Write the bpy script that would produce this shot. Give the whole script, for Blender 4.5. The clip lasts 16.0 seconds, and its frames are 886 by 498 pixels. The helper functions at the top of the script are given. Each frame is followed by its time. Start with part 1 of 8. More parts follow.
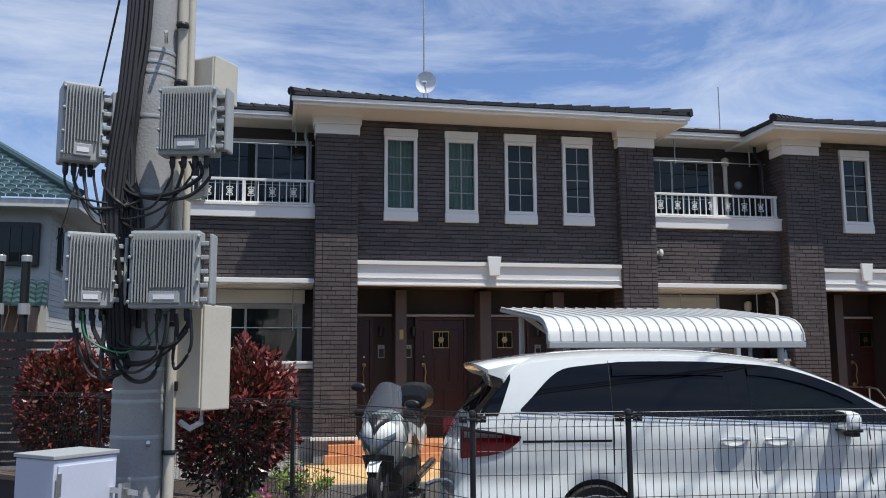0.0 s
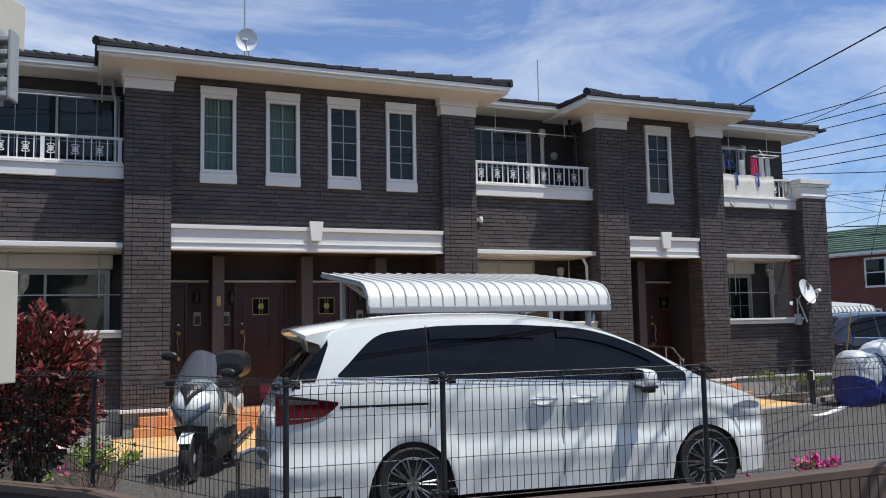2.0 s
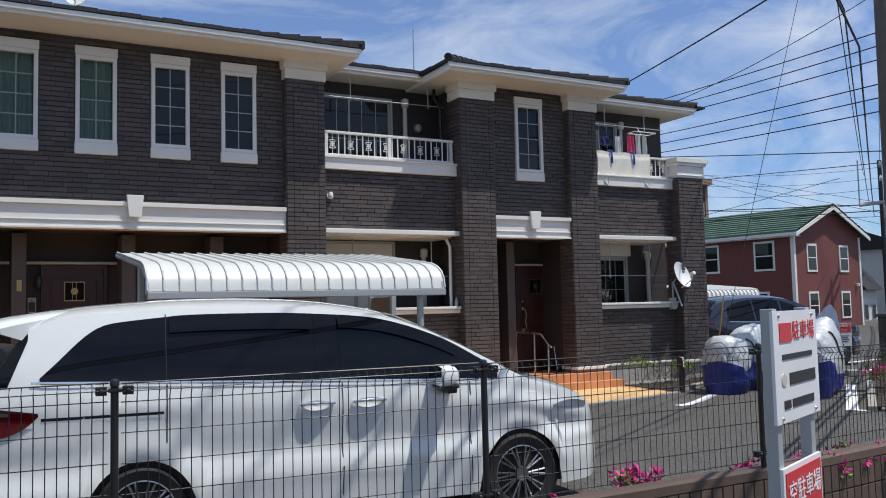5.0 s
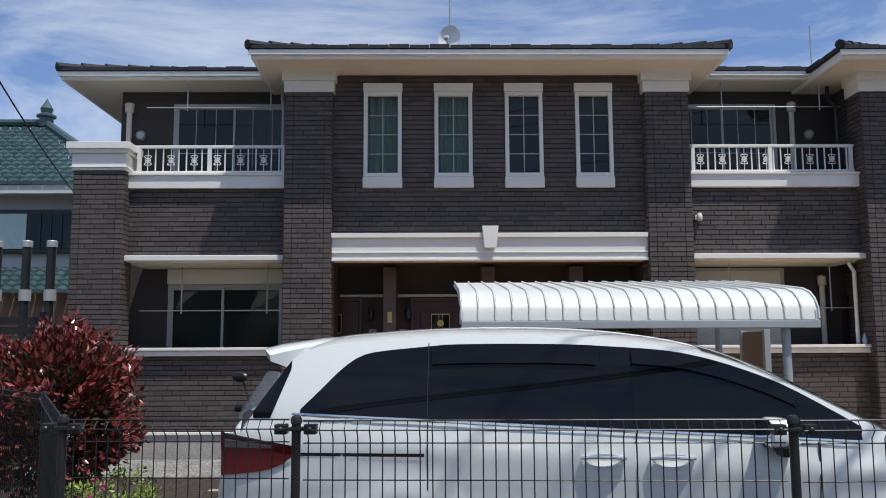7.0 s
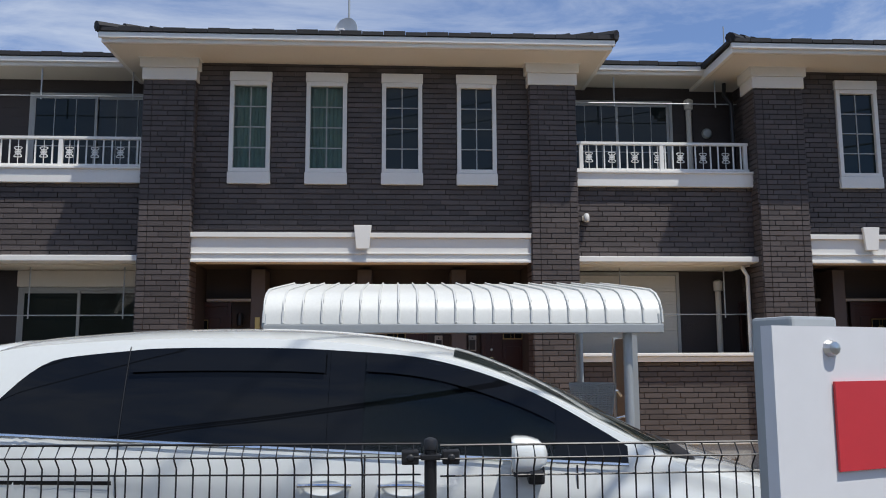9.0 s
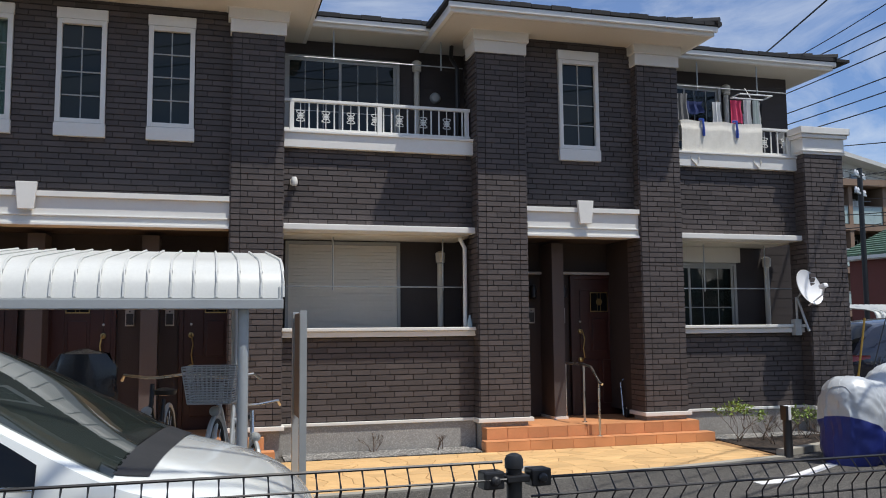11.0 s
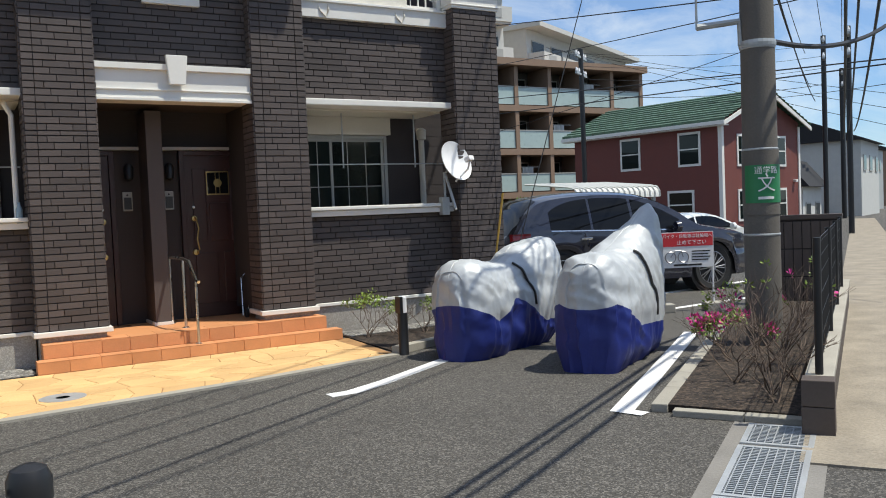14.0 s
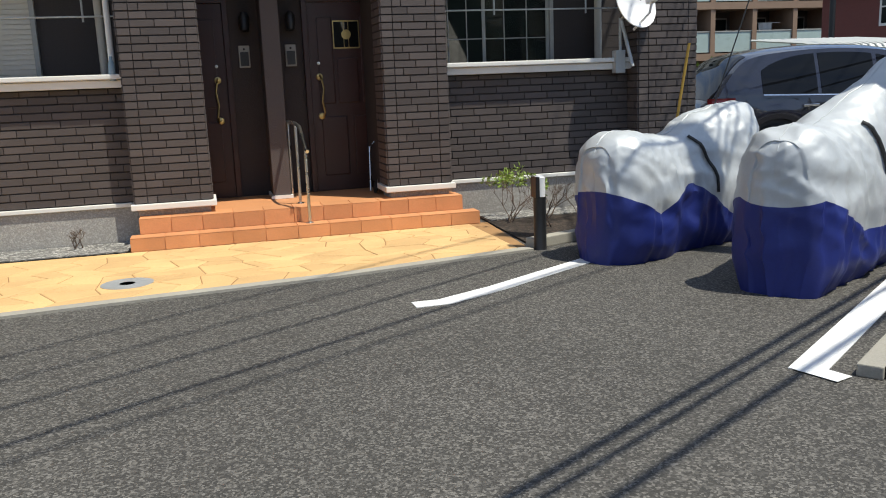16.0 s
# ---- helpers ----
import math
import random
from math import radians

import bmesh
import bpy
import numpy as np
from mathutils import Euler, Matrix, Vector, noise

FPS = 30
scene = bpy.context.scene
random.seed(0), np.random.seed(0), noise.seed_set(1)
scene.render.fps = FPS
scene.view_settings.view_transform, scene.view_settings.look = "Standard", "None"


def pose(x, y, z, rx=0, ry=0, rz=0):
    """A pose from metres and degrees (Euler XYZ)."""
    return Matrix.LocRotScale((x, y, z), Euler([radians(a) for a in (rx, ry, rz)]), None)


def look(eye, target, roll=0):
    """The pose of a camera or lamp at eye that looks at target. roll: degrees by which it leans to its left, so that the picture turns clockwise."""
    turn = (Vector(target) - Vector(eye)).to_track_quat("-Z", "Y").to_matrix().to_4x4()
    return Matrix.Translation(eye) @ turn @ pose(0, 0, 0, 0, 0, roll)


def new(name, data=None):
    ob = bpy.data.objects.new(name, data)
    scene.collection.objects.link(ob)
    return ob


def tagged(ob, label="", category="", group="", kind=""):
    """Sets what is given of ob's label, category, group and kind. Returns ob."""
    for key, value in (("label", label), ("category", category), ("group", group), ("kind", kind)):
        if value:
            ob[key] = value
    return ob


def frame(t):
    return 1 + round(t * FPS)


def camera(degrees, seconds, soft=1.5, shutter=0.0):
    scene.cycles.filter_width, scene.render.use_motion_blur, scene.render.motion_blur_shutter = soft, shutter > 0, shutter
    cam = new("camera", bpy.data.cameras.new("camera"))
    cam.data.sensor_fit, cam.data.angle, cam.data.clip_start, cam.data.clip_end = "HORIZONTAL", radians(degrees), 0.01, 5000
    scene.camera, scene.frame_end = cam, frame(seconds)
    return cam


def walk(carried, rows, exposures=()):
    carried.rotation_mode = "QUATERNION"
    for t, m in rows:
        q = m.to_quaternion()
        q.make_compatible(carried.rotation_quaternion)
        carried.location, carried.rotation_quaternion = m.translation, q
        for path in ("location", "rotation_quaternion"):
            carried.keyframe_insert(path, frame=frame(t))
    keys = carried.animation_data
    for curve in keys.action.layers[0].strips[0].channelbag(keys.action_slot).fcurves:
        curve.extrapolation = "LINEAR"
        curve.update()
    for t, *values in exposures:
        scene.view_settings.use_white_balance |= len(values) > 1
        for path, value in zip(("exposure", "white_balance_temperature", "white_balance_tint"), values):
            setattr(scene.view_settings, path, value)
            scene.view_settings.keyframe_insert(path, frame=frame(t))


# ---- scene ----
cam = camera(55.3, 16.0, soft=1.0)
PATH = [
    (0, (0.155, -0.588, 1.658), (0.534, 1.358, 1.921), -0.3),
    (0.5, (0.147, -0.57, 1.656), (0.552, 1.371, 1.915), -0.2),
    (1, (0.14, -0.552, 1.655), (0.634, 1.37, 1.901), -0.2),
    (1.5, (0.14, -0.55, 1.661), (0.786, 1.332, 1.869), -0.3),
    (2, (0.241, -0.515, 1.652), (1.013, 1.321, 1.831), -1.1),
    (2.5, (0.466, -0.398, 1.641), (1.333, 1.397, 1.805), -0.9),
    (3, (0.667, -0.253, 1.664), (1.638, 1.491, 1.786), -0.7),
    (3.5, (0.827, -0.025, 1.681), (1.837, 1.697, 1.805), -0.9),
    (3.7, (0.927, 0.037, 1.678), (1.927, 1.765, 1.796), -1.2),
    (5.8, (2.381, 0.596, 1.647), (3.233, 2.395, 1.839), -0.0),
    (6, (2.486, 0.726, 1.65), (3.166, 2.596, 1.845), 0.3),
    (6.5, (2.738, 0.923, 1.606), (2.952, 2.899, 1.837), 0.6),
    (7, (2.988, 1.115, 1.606), (3.015, 3.1, 1.845), -0.3),
    (7.5, (3.388, 1.213, 1.613), (3.422, 3.198, 1.85), -0.5),
    (8, (3.604, 1.505, 1.557), (3.714, 3.487, 1.796), -0.5),
    (8.2, (3.707, 1.613, 1.551), (3.825, 3.593, 1.813), -0.5),
    (10.3, (5.542, 2.31, 1.641), (5.659, 4.289, 1.903), 0.5),
    (10.5, (5.698, 2.39, 1.644), (5.927, 4.362, 1.884), 0.4),
    (11, (6.055, 2.62, 1.642), (6.586, 4.539, 1.831), -0.5),
    (11.5, (6.442, 2.779, 1.607), (7.122, 4.651, 1.783), -0.8),
    (12, (6.934, 2.966, 1.604), (7.715, 4.803, 1.731), -0.7),
    (12.5, (7.42, 3.109, 1.609), (8.356, 4.875, 1.676), -1.0),
    (13, (7.929, 3.272, 1.57), (8.893, 5.024, 1.597), -2.4),
    (13.5, (8.403, 3.497, 1.546), (9.402, 5.229, 1.508), -2.8),
    (14, (8.865, 3.748, 1.541), (9.878, 5.47, 1.454), -2.4),
    (14.5, (9.326, 3.985, 1.524), (10.288, 5.736, 1.426), -1.5),
    (15, (9.736, 4.337, 1.474), (10.709, 6.074, 1.273), -1.5),
    (15.5, (10.119, 4.727, 1.443), (10.959, 6.513, 1.12), -2.5),
    (16, (10.401, 5.132, 1.444), (10.915, 7.027, 1.064), -2.3),
]
EXPOSURES = ((0, -0.16, 6400, 9.0), (2.5, -0.18, 6450, 9.0), (3.7, -0.2, 6500, 9.0), (6, -0.27, 6500, 9.0), (8.2, -0.22, 6500, 9.0), (10.5, -0.28, 6600, 8.5), (11.5, -0.24, 6600, 8.0), (12.5, -0.08, 6850, 7.0), (13.5, -0.03, 6950, 5.5), (14.5, 0.0, 6950, 4.5), (16, 0.0, 6950, 4.0))
walk(cam, [(t, look(eye, target, roll)) for t, eye, target, roll in PATH], EXPOSURES)

# ---- light ----
SUN_WAY = Vector((-0.93, 1.0, -3.3)).normalized()
sun = new("sun", bpy.data.lights.new("sun", "SUN"))
sun.data.energy, sun.data.angle, sun.data.color = 5.0, radians(0.53), (1.0, 0.965, 0.92)
sun.matrix_world = Matrix.Translation((0, 0, 30)) @ SUN_WAY.to_track_quat("-Z", "Y").to_matrix().to_4x4()
world = bpy.data.worlds.new("sky")
scene.world = world
world.use_nodes = True
wn, wl = world.node_tree.nodes, world.node_tree.links
wn.clear()
sky = wn.new("ShaderNodeTexSky")
sky.sky_type, sky.sun_disc = "NISHITA", False
sky.sun_elevation = math.asin(-SUN_WAY.z)
sky.sun_rotation = math.atan2(-SUN_WAY.x, -SUN_WAY.y)
sky.air_density, sky.dust_density, sky.ozone_density = 1.0, 0.2, 3.0
coord = wn.new("ShaderNodeTexCoord")
stretch = wn.new("ShaderNodeMapping")
stretch.inputs["Rotation"].default_value = (0.0, 0.0, radians(35))
stretch.inputs["Scale"].default_value = (1.1, 5.0, 6.0)
wisp = wn.new("ShaderNodeTexNoise")
wisp.inputs["Scale"].default_value, wisp.inputs["Detail"].default_value = 1.5, 9.0
wisp.inputs["Roughness"].default_value, wisp.inputs["Distortion"].default_value = 0.62, 0.7
ramp = wn.new("ShaderNodeMapRange")
ramp.inputs["From Min"].default_value, ramp.inputs["From Max"].default_value = 0.4, 0.8
ramp.inputs["To Min"].default_value, ramp.inputs["To Max"].default_value = 0.1, 0.85
veil = wn.new("ShaderNodeMix")
veil.data_type = "RGBA"
veil.inputs["B"].default_value = (10.0, 10.6, 11.4, 1)
tint = wn.new("ShaderNodeMix")
tint.data_type, tint.blend_type = "RGBA", "MULTIPLY"
tint.inputs["Factor"].default_value = 1.0
tint.inputs["B"].default_value = (0.76, 1.06, 1.48, 1)
back = wn.new("ShaderNodeBackground")
back.inputs["Strength"].default_value = 0.1
out = wn.new("ShaderNodeOutputWorld")
wl.new(coord.outputs["Generated"], stretch.inputs["Vector"])
wl.new(stretch.outputs["Vector"], wisp.inputs["Vector"])
wl.new(wisp.outputs["Fac"], ramp.inputs["Value"])
wl.new(ramp.outputs["Result"], veil.inputs["Factor"])
wl.new(sky.outputs["Color"], tint.inputs["A"])
wl.new(tint.outputs["Result"], veil.inputs["A"])
wl.new(veil.outputs["Result"], back.inputs["Color"])
wl.new(back.outputs["Background"], out.inputs["Surface"])


# ---- materials ----
def mat(name, col, rough=0.6, metal=0.0, var=0.18, scale=3.0, fine=45.0, bump=0.15, coat=0.0, each=0.0, island=0.0):
    """A surface with large stains, fine grain and relief; each / island: how much pieces differ from one another."""
    m = bpy.data.materials.new(name)
    m.use_nodes = True
    n, l = m.node_tree.nodes, m.node_tree.links
    b = n["Principled BSDF"]
    b.inputs["Metallic"].default_value = metal
    b.inputs["Coat Weight"].default_value = coat
    tc = n.new("ShaderNodeTexCoord")
    geo = n.new("ShaderNodeNewGeometry")
    big, small = n.new("ShaderNodeTexNoise"), n.new("ShaderNodeTexNoise")
    for t, s, d in ((big, scale, 5.0), (small, fine, 3.0)):
        t.inputs["Scale"].default_value, t.inputs["Detail"].default_value = s, d
        l.new(geo.outputs["Position"], t.inputs["Vector"])
    def math_node(op, a, c):
        q = n.new("ShaderNodeMath")
        q.operation = op
        for i, v in enumerate((a, c)):
            if isinstance(v, (int, float)):
                q.inputs[i].default_value = v
            else:
                l.new(v, q.inputs[i])
        return q.outputs[0]
    f = math_node("ADD", math_node("MULTIPLY", big.outputs["Fac"], 2.0 * var), math_node("MULTIPLY", small.outputs["Fac"], 1.2 * var))
    f = math_node("ADD", f, 1.0 - 1.6 * var)
    if each:
        info = n.new("ShaderNodeObjectInfo")
        f = math_node("MULTIPLY", f, math_node("ADD", math_node("MULTIPLY", info.outputs["Random"], 2 * each), 1 - each))
    if island:
        f = math_node("MULTIPLY", f, math_node("ADD", math_node("MULTIPLY", geo.outputs["Random Per Island"], 2 * island), 1 - island))
    mix = n.new("ShaderNodeMix")
    mix.data_type, mix.blend_type = "RGBA", "MULTIPLY"
    mix.inputs["Factor"].default_value = 1.0
    mix.inputs["A"].default_value = (*col, 1)
    grey = n.new("ShaderNodeCombineColor")
    for k in ("Red", "Green", "Blue"):
        l.new(f, grey.inputs[k])
    l.new(grey.outputs["Color"], mix.inputs["B"])
    l.new(mix.outputs["Result"], b.inputs["Base Color"])
    l.new(math_node("ADD", math_node("MULTIPLY", big.outputs["Fac"], 0.2), max(0.0, rough - 0.1)), b.inputs["Roughness"])
    if bump:
        bp = n.new("ShaderNodeBump")
        bp.inputs["Strength"].default_value, bp.inputs["Distance"].default_value = bump, 0.01
        l.new(small.outputs["Fac"], bp.inputs["Height"])
        l.new(bp.outputs["Normal"], b.inputs["Normal"])
    return m


def glass(name, tint, rough=0.02, clear=0.0):
    """A window pane; clear: how much is seen through it."""
    m = bpy.data.materials.new(name)
    m.use_nodes = True
    n, l = m.node_tree.nodes, m.node_tree.links
    b = n["Principled BSDF"]
    b.inputs["Base Color"].default_value = (*tint, 1)
    b.inputs["Roughness"].default_value = rough
    if clear:
        tr, mx = n.new("ShaderNodeBsdfTransparent"), n.new("ShaderNodeMixShader")
        tr.inputs["Color"].default_value = (0.8, 0.86, 0.84, 1)
        mx.inputs["Fac"].default_value = clear
        l.new(b.outputs[0], mx.inputs[1])
        l.new(tr.outputs[0], mx.inputs[2])
        l.new(mx.outputs[0], n["Material Output"].inputs["Surface"])
    return m


BRICK = mat("brown_brick", (0.081, 0.066, 0.062), 0.62, var=0.2, scale=1.2, fine=90, bump=0.35, island=0.22)
BRICK_EACH = mat("brown_brick_piece", (0.081, 0.066, 0.062), 0.62, var=0.2, scale=1.2, fine=90, bump=0.35, each=0.22)
MORTAR = mat("dark_joint", (0.034, 0.028, 0.027), 0.85, var=0.2)
# siding of the recesses; their shade is put into this colour, below the brick's
SHADEWALL = mat("shaded_recess_siding", (0.045, 0.036, 0.034), 0.7, var=0.2, fine=60, bump=0.3)
WHITE = mat("white_trim", (0.77, 0.755, 0.71), 0.45, var=0.06, scale=1.5, fine=25, bump=0.04)
CREAM = mat("cream_soffit", (0.66, 0.62, 0.54), 0.6, var=0.08, scale=1.5, bump=0.05)
ROOFTILE = mat("black_roof_tile", (0.018, 0.018, 0.02), 0.75, var=0.3, island=0.25, bump=0.2)
SASH = mat("aluminium_sash", (0.36, 0.36, 0.34), 0.4, var=0.08, bump=0.02)
PANE = glass("dark_pane", (0.012, 0.018, 0.017), 0.015)
PANE.node_tree.nodes["Principled BSDF"].inputs["Specular IOR Level"].default_value = 0.3
SHEER_PANE = glass("sheer_pane", (0.012, 0.018, 0.017), 0.015, 0.3)
CURTAIN_PANE = glass("clear_pane", (0.02, 0.03, 0.028), 0.015, 0.8)
CURTAIN = mat("curtain_cloth", (0.55, 0.66, 0.6), 0.9, var=0.15, scale=6, bump=0.1)
ASPHALT = mat("asphalt", (0.078, 0.073, 0.066), 0.88, var=0.3, scale=0.6, fine=110, bump=0.8)
def speckle(m, scale, low, high):
    """Stone chips of different greys in a surface."""
    n, l = m.node_tree.nodes, m.node_tree.links
    geo, vor = n.new("ShaderNodeNewGeometry"), n.new("ShaderNodeTexVoronoi")
    vor.inputs["Scale"].default_value = scale
    sep, rng_, mul = n.new("ShaderNodeSeparateColor"), n.new("ShaderNodeMapRange"), n.new("ShaderNodeMix")
    rng_.inputs["To Min"].default_value, rng_.inputs["To Max"].default_value = low, high
    mul.data_type, mul.blend_type = "RGBA", "MULTIPLY"
    mul.inputs["Factor"].default_value = 1.0
    b = n["Principled BSDF"]
    src = b.inputs["Base Color"].links[0].from_socket
    pw = n.new("ShaderNodeMath")
    pw.operation = "POWER"
    pw.inputs[1].default_value = 2.5
    l.new(geo.outputs["Position"], vor.inputs["Vector"])
    l.new(vor.outputs["Color"], sep.inputs["Color"])
    l.new(sep.outputs["Red"], pw.inputs[0])
    l.new(pw.outputs[0], rng_.inputs["Value"])
    l.new(src, mul.inputs["A"])
    l.new(rng_.outputs["Result"], mul.inputs["B"])
    l.new(mul.outputs["Result"], b.inputs["Base Color"])
speckle(ASPHALT, 95, 0.55, 2.3)
PAINT = mat("road_paint", (0.75, 0.75, 0.74), 0.7, var=0.16, scale=9, fine=120, bump=0.3)
CONCRETE = mat("concrete", (0.36, 0.34, 0.31), 0.85, var=0.25, scale=1.6, fine=70, bump=0.4)
KERB = mat("kerb_concrete", (0.33, 0.31, 0.265), 0.85, var=0.25, scale=2.5, fine=80, bump=0.4, each=0.1)
TERRACOTTA = mat("terracotta_tile", (0.6, 0.27, 0.12), 0.55, var=0.16, scale=4, fine=70, bump=0.15, each=0.12)
PATIO = mat("sandy_paving", (0.66, 0.42, 0.19), 0.75, var=0.22, scale=2.2, fine=60, bump=0.4, island=0.12)
PATIO_EACH = mat("sandy_paving_stone", (0.66, 0.42, 0.19), 0.75, var=0.22, scale=2.2, fine=60, bump=0.4, each=0.12)
PATIOJOINT = mat("paving_joint", (0.34, 0.19, 0.08), 0.9, var=0.2)
SOIL = mat("planting_soil", (0.042, 0.03, 0.022), 0.95, var=0.45, scale=5, fine=50, bump=1.0)
DOORWOOD = mat("red_brown_door", (0.034, 0.01, 0.008), 0.4, var=0.25, scale=4, fine=70, bump=0.1)
BLACK = mat("black_coated_steel", (0.014, 0.014, 0.015), 0.42, var=0.2, bump=0.05)
STEEL = mat("stainless_steel", (0.62, 0.61, 0.58), 0.28, 1.0, var=0.1, bump=0.03)
BRASS = mat("aged_brass", (0.55, 0.4, 0.17), 0.32, 1.0, var=0.12, bump=0.03)
ALU = mat("grey_aluminium", (0.42, 0.44, 0.44), 0.45, 0.3, var=0.08, bump=0.03)
PORTROOF = mat("white_steel_sheet", (0.62, 0.63, 0.6), 0.38, var=0.1, scale=2, bump=0.05)
CARWHITE = mat("pearl_white_paint", (0.82, 0.845, 0.81), 0.2, var=0.03, scale=1, bump=0.0, coat=1.0)
CARGLASS = glass("privacy_glass", (0.006, 0.007, 0.009), 0.01)
CARGLASS.node_tree.nodes["Principled BSDF"].inputs["Specular IOR Level"].default_value = 0.25
CARCLEAR = glass("car_window", (0.006, 0.009, 0.009), 0.01, 0.55)
CARSCREEN = glass("car_windscreen", (0.006, 0.01, 0.009), 0.01, 0.2)
RIM = mat("dark_polished_alloy", (0.35, 0.35, 0.36), 0.35, 0.9, var=0.1, bump=0)
RUBBER = mat("black_rubber", (0.018, 0.018, 0.018), 0.75, var=0.2, bump=0.1)
BLACKPLASTIC = mat("black_plastic", (0.02, 0.02, 0.021), 0.4, var=0.15, bump=0.05)
CHROME = mat("chrome", (0.8, 0.8, 0.8), 0.12, 1.0, var=0.03, bump=0)
TAILRED = mat("red_lamp_lens", (0.12, 0.005, 0.008), 0.15, var=0.1, bump=0, coat=0.6)
POLE_BROWN = mat("brown_grey_concrete_pole", (0.125, 0.113, 0.098), 0.8, var=0.25, scale=3, fine=55, bump=0.3)
POLE = mat("weathered_concrete_pole", (0.33, 0.33, 0.32), 0.8, var=0.25, scale=3, fine=55, bump=0.3)
BOXGREY = mat("light_grey_casting", (0.37, 0.385, 0.375), 0.5, var=0.1, scale=5, fine=60, bump=0.06)
CABLE = mat("black_cable", (0.012, 0.012, 0.013), 0.55, var=0.15, bump=0.05)
DUCT = mat("beige_conduit", (0.55, 0.51, 0.42), 0.6, var=0.12, bump=0.05)
LEAFRED = mat("red_young_leaf", (0.19, 0.04, 0.034), 0.28, var=0.3, island=0.4, bump=0)
LEAFDARK = mat("dark_green_leaf", (0.05, 0.055, 0.026), 0.32, var=0.3, island=0.4, bump=0)
LEAFLIME = mat("lime_leaf", (0.2, 0.28, 0.05), 0.5, var=0.25, island=0.35, bump=0)
TWIG = mat("grey_brown_twig", (0.15, 0.11, 0.085), 0.85, var=0.3, bump=0.2)
PINK = mat("magenta_petal", (0.62, 0.04, 0.26), 0.5, var=0.2, island=0.3, bump=0)
SILVER = mat("silver_sheet", (0.5, 0.525, 0.54), 0.46, 0.2, var=0.12, scale=5, fine=30, bump=0.1)
BLUESHEET = mat("blue_sheet", (0.012, 0.024, 0.17), 0.5, var=0.2, scale=5, bump=0.1)
RED = mat("red_enamel", (0.6, 0.035, 0.045), 0.45, var=0.08, bump=0.02)
SIGNWHITE = mat("sign_white", (0.78, 0.78, 0.78), 0.4, var=0.05, bump=0.02)
GREEN = mat("sign_green", (0.02, 0.2, 0.075), 0.45, var=0.1, bump=0.03)
REDSIDING = mat("red_brown_siding", (0.17, 0.05, 0.04), 0.7, var=0.15, fine=30, bump=0.2)
GREENROOF = mat("green_roof_tile", (0.06, 0.115, 0.075), 0.6, var=0.25, island=0.2, bump=0.15)
TEALROOF = mat("teal_roof_tile", (0.045, 0.085, 0.085), 0.35, var=0.25, island=0.25, bump=0.1)
FARWHITE = mat("pale_render", (0.55, 0.55, 0.52), 0.8, var=0.1)
FARTAN = mat("tan_render", (0.27, 0.18, 0.125), 0.8, var=0.12)
NAVY = mat("dark_navy_paint", (0.012, 0.014, 0.028), 0.22, var=0.05, bump=0, coat=1.0)
WALLTILE = mat("brown_wall_tile", (0.11, 0.075, 0.055), 0.7, var=0.3, scale=3, fine=60, bump=0.3, each=0.2)
GRAVEL = mat("gravel", (0.3, 0.29, 0.27), 0.9, var=0.5, fine=60, bump=1.0)
GRATE = mat("galvanised_grate", (0.5, 0.52, 0.53), 0.45, 0.5, var=0.2, bump=0.1)


speckle(GRAVEL, 45, 0.4, 1.6)
speckle(SOIL, 40, 0.5, 2.2)
speckle(CONCRETE, 80, 0.85, 1.25)


# ---- helpers for meshes ----
def box(bm, x0, x1, y0, y1, z0, z1):
    v = [bm.verts.new((x, y, z)) for x in (x0, x1) for y in (y0, y1) for z in (z0, z1)]
    for f in ((0, 1, 3, 2), (4, 6, 7, 5), (0, 4, 5, 1), (2, 3, 7, 6), (0, 2, 6, 4), (1, 5, 7, 3)):
        bm.faces.new([v[i] for i in f])
    return bm


def boxes(*bs):
    bm = bmesh.new()
    for b in bs:
        box(bm, *b)
    return bm


def tube(bm, pts, r, n=8, r1=None):
    """A round bar along points."""
    pts = [Vector(p) for p in pts]
    rings = []
    for i, p in enumerate(pts):
        d = (pts[min(i + 1, len(pts) - 1)] - pts[max(i - 1, 0)]).normalized()
        a = d.cross(Vector((0, 0, 1)) if abs(d.z) < 0.9 else Vector((1, 0, 0))).normalized()
        b = d.cross(a)
        q = r if r1 is None else r + (r1 - r) * i / (len(pts) - 1)
        rings.append([bm.verts.new(p + q * (math.cos(k * math.tau / n) * a + math.sin(k * math.tau / n) * b)) for k in range(n)])
    for s, t in zip(rings, rings[1:]):
        for k in range(n):
            bm.faces.new((s[k], s[(k + 1) % n], t[(k + 1) % n], t[k]))
    bm.faces.new(rings[0][::-1])
    bm.faces.new(rings[-1])
    return bm


def tubes(r, *lines, n=8):
    bm = bmesh.new()
    for l in lines:
        tube(bm, l, r, n)
    return bm


def lathe(bm, profile, n=24, at=(0, 0, 0), axis="z"):
    """A turned form from (radius, height) pairs."""
    rings = []
    for r, h in profile:
        ring = []
        for k in range(n):
            c, s = r * math.cos(k * math.tau / n), r * math.sin(k * math.tau / n)
            p = {"z": (c, s, h), "y": (c, h, s), "x": (h, c, s)}[axis]
            ring.append(bm.verts.new(Vector(at) + Vector(p)))
        rings.append(ring)
    for s, t in zip(rings, rings[1:]):
        for k in range(n):
            bm.faces.new((s[k], s[(k + 1) % n], t[(k + 1) % n], t[k]))
    bm.faces.new(rings[0][::-1])
    bm.faces.new(rings[-1])
    return bm


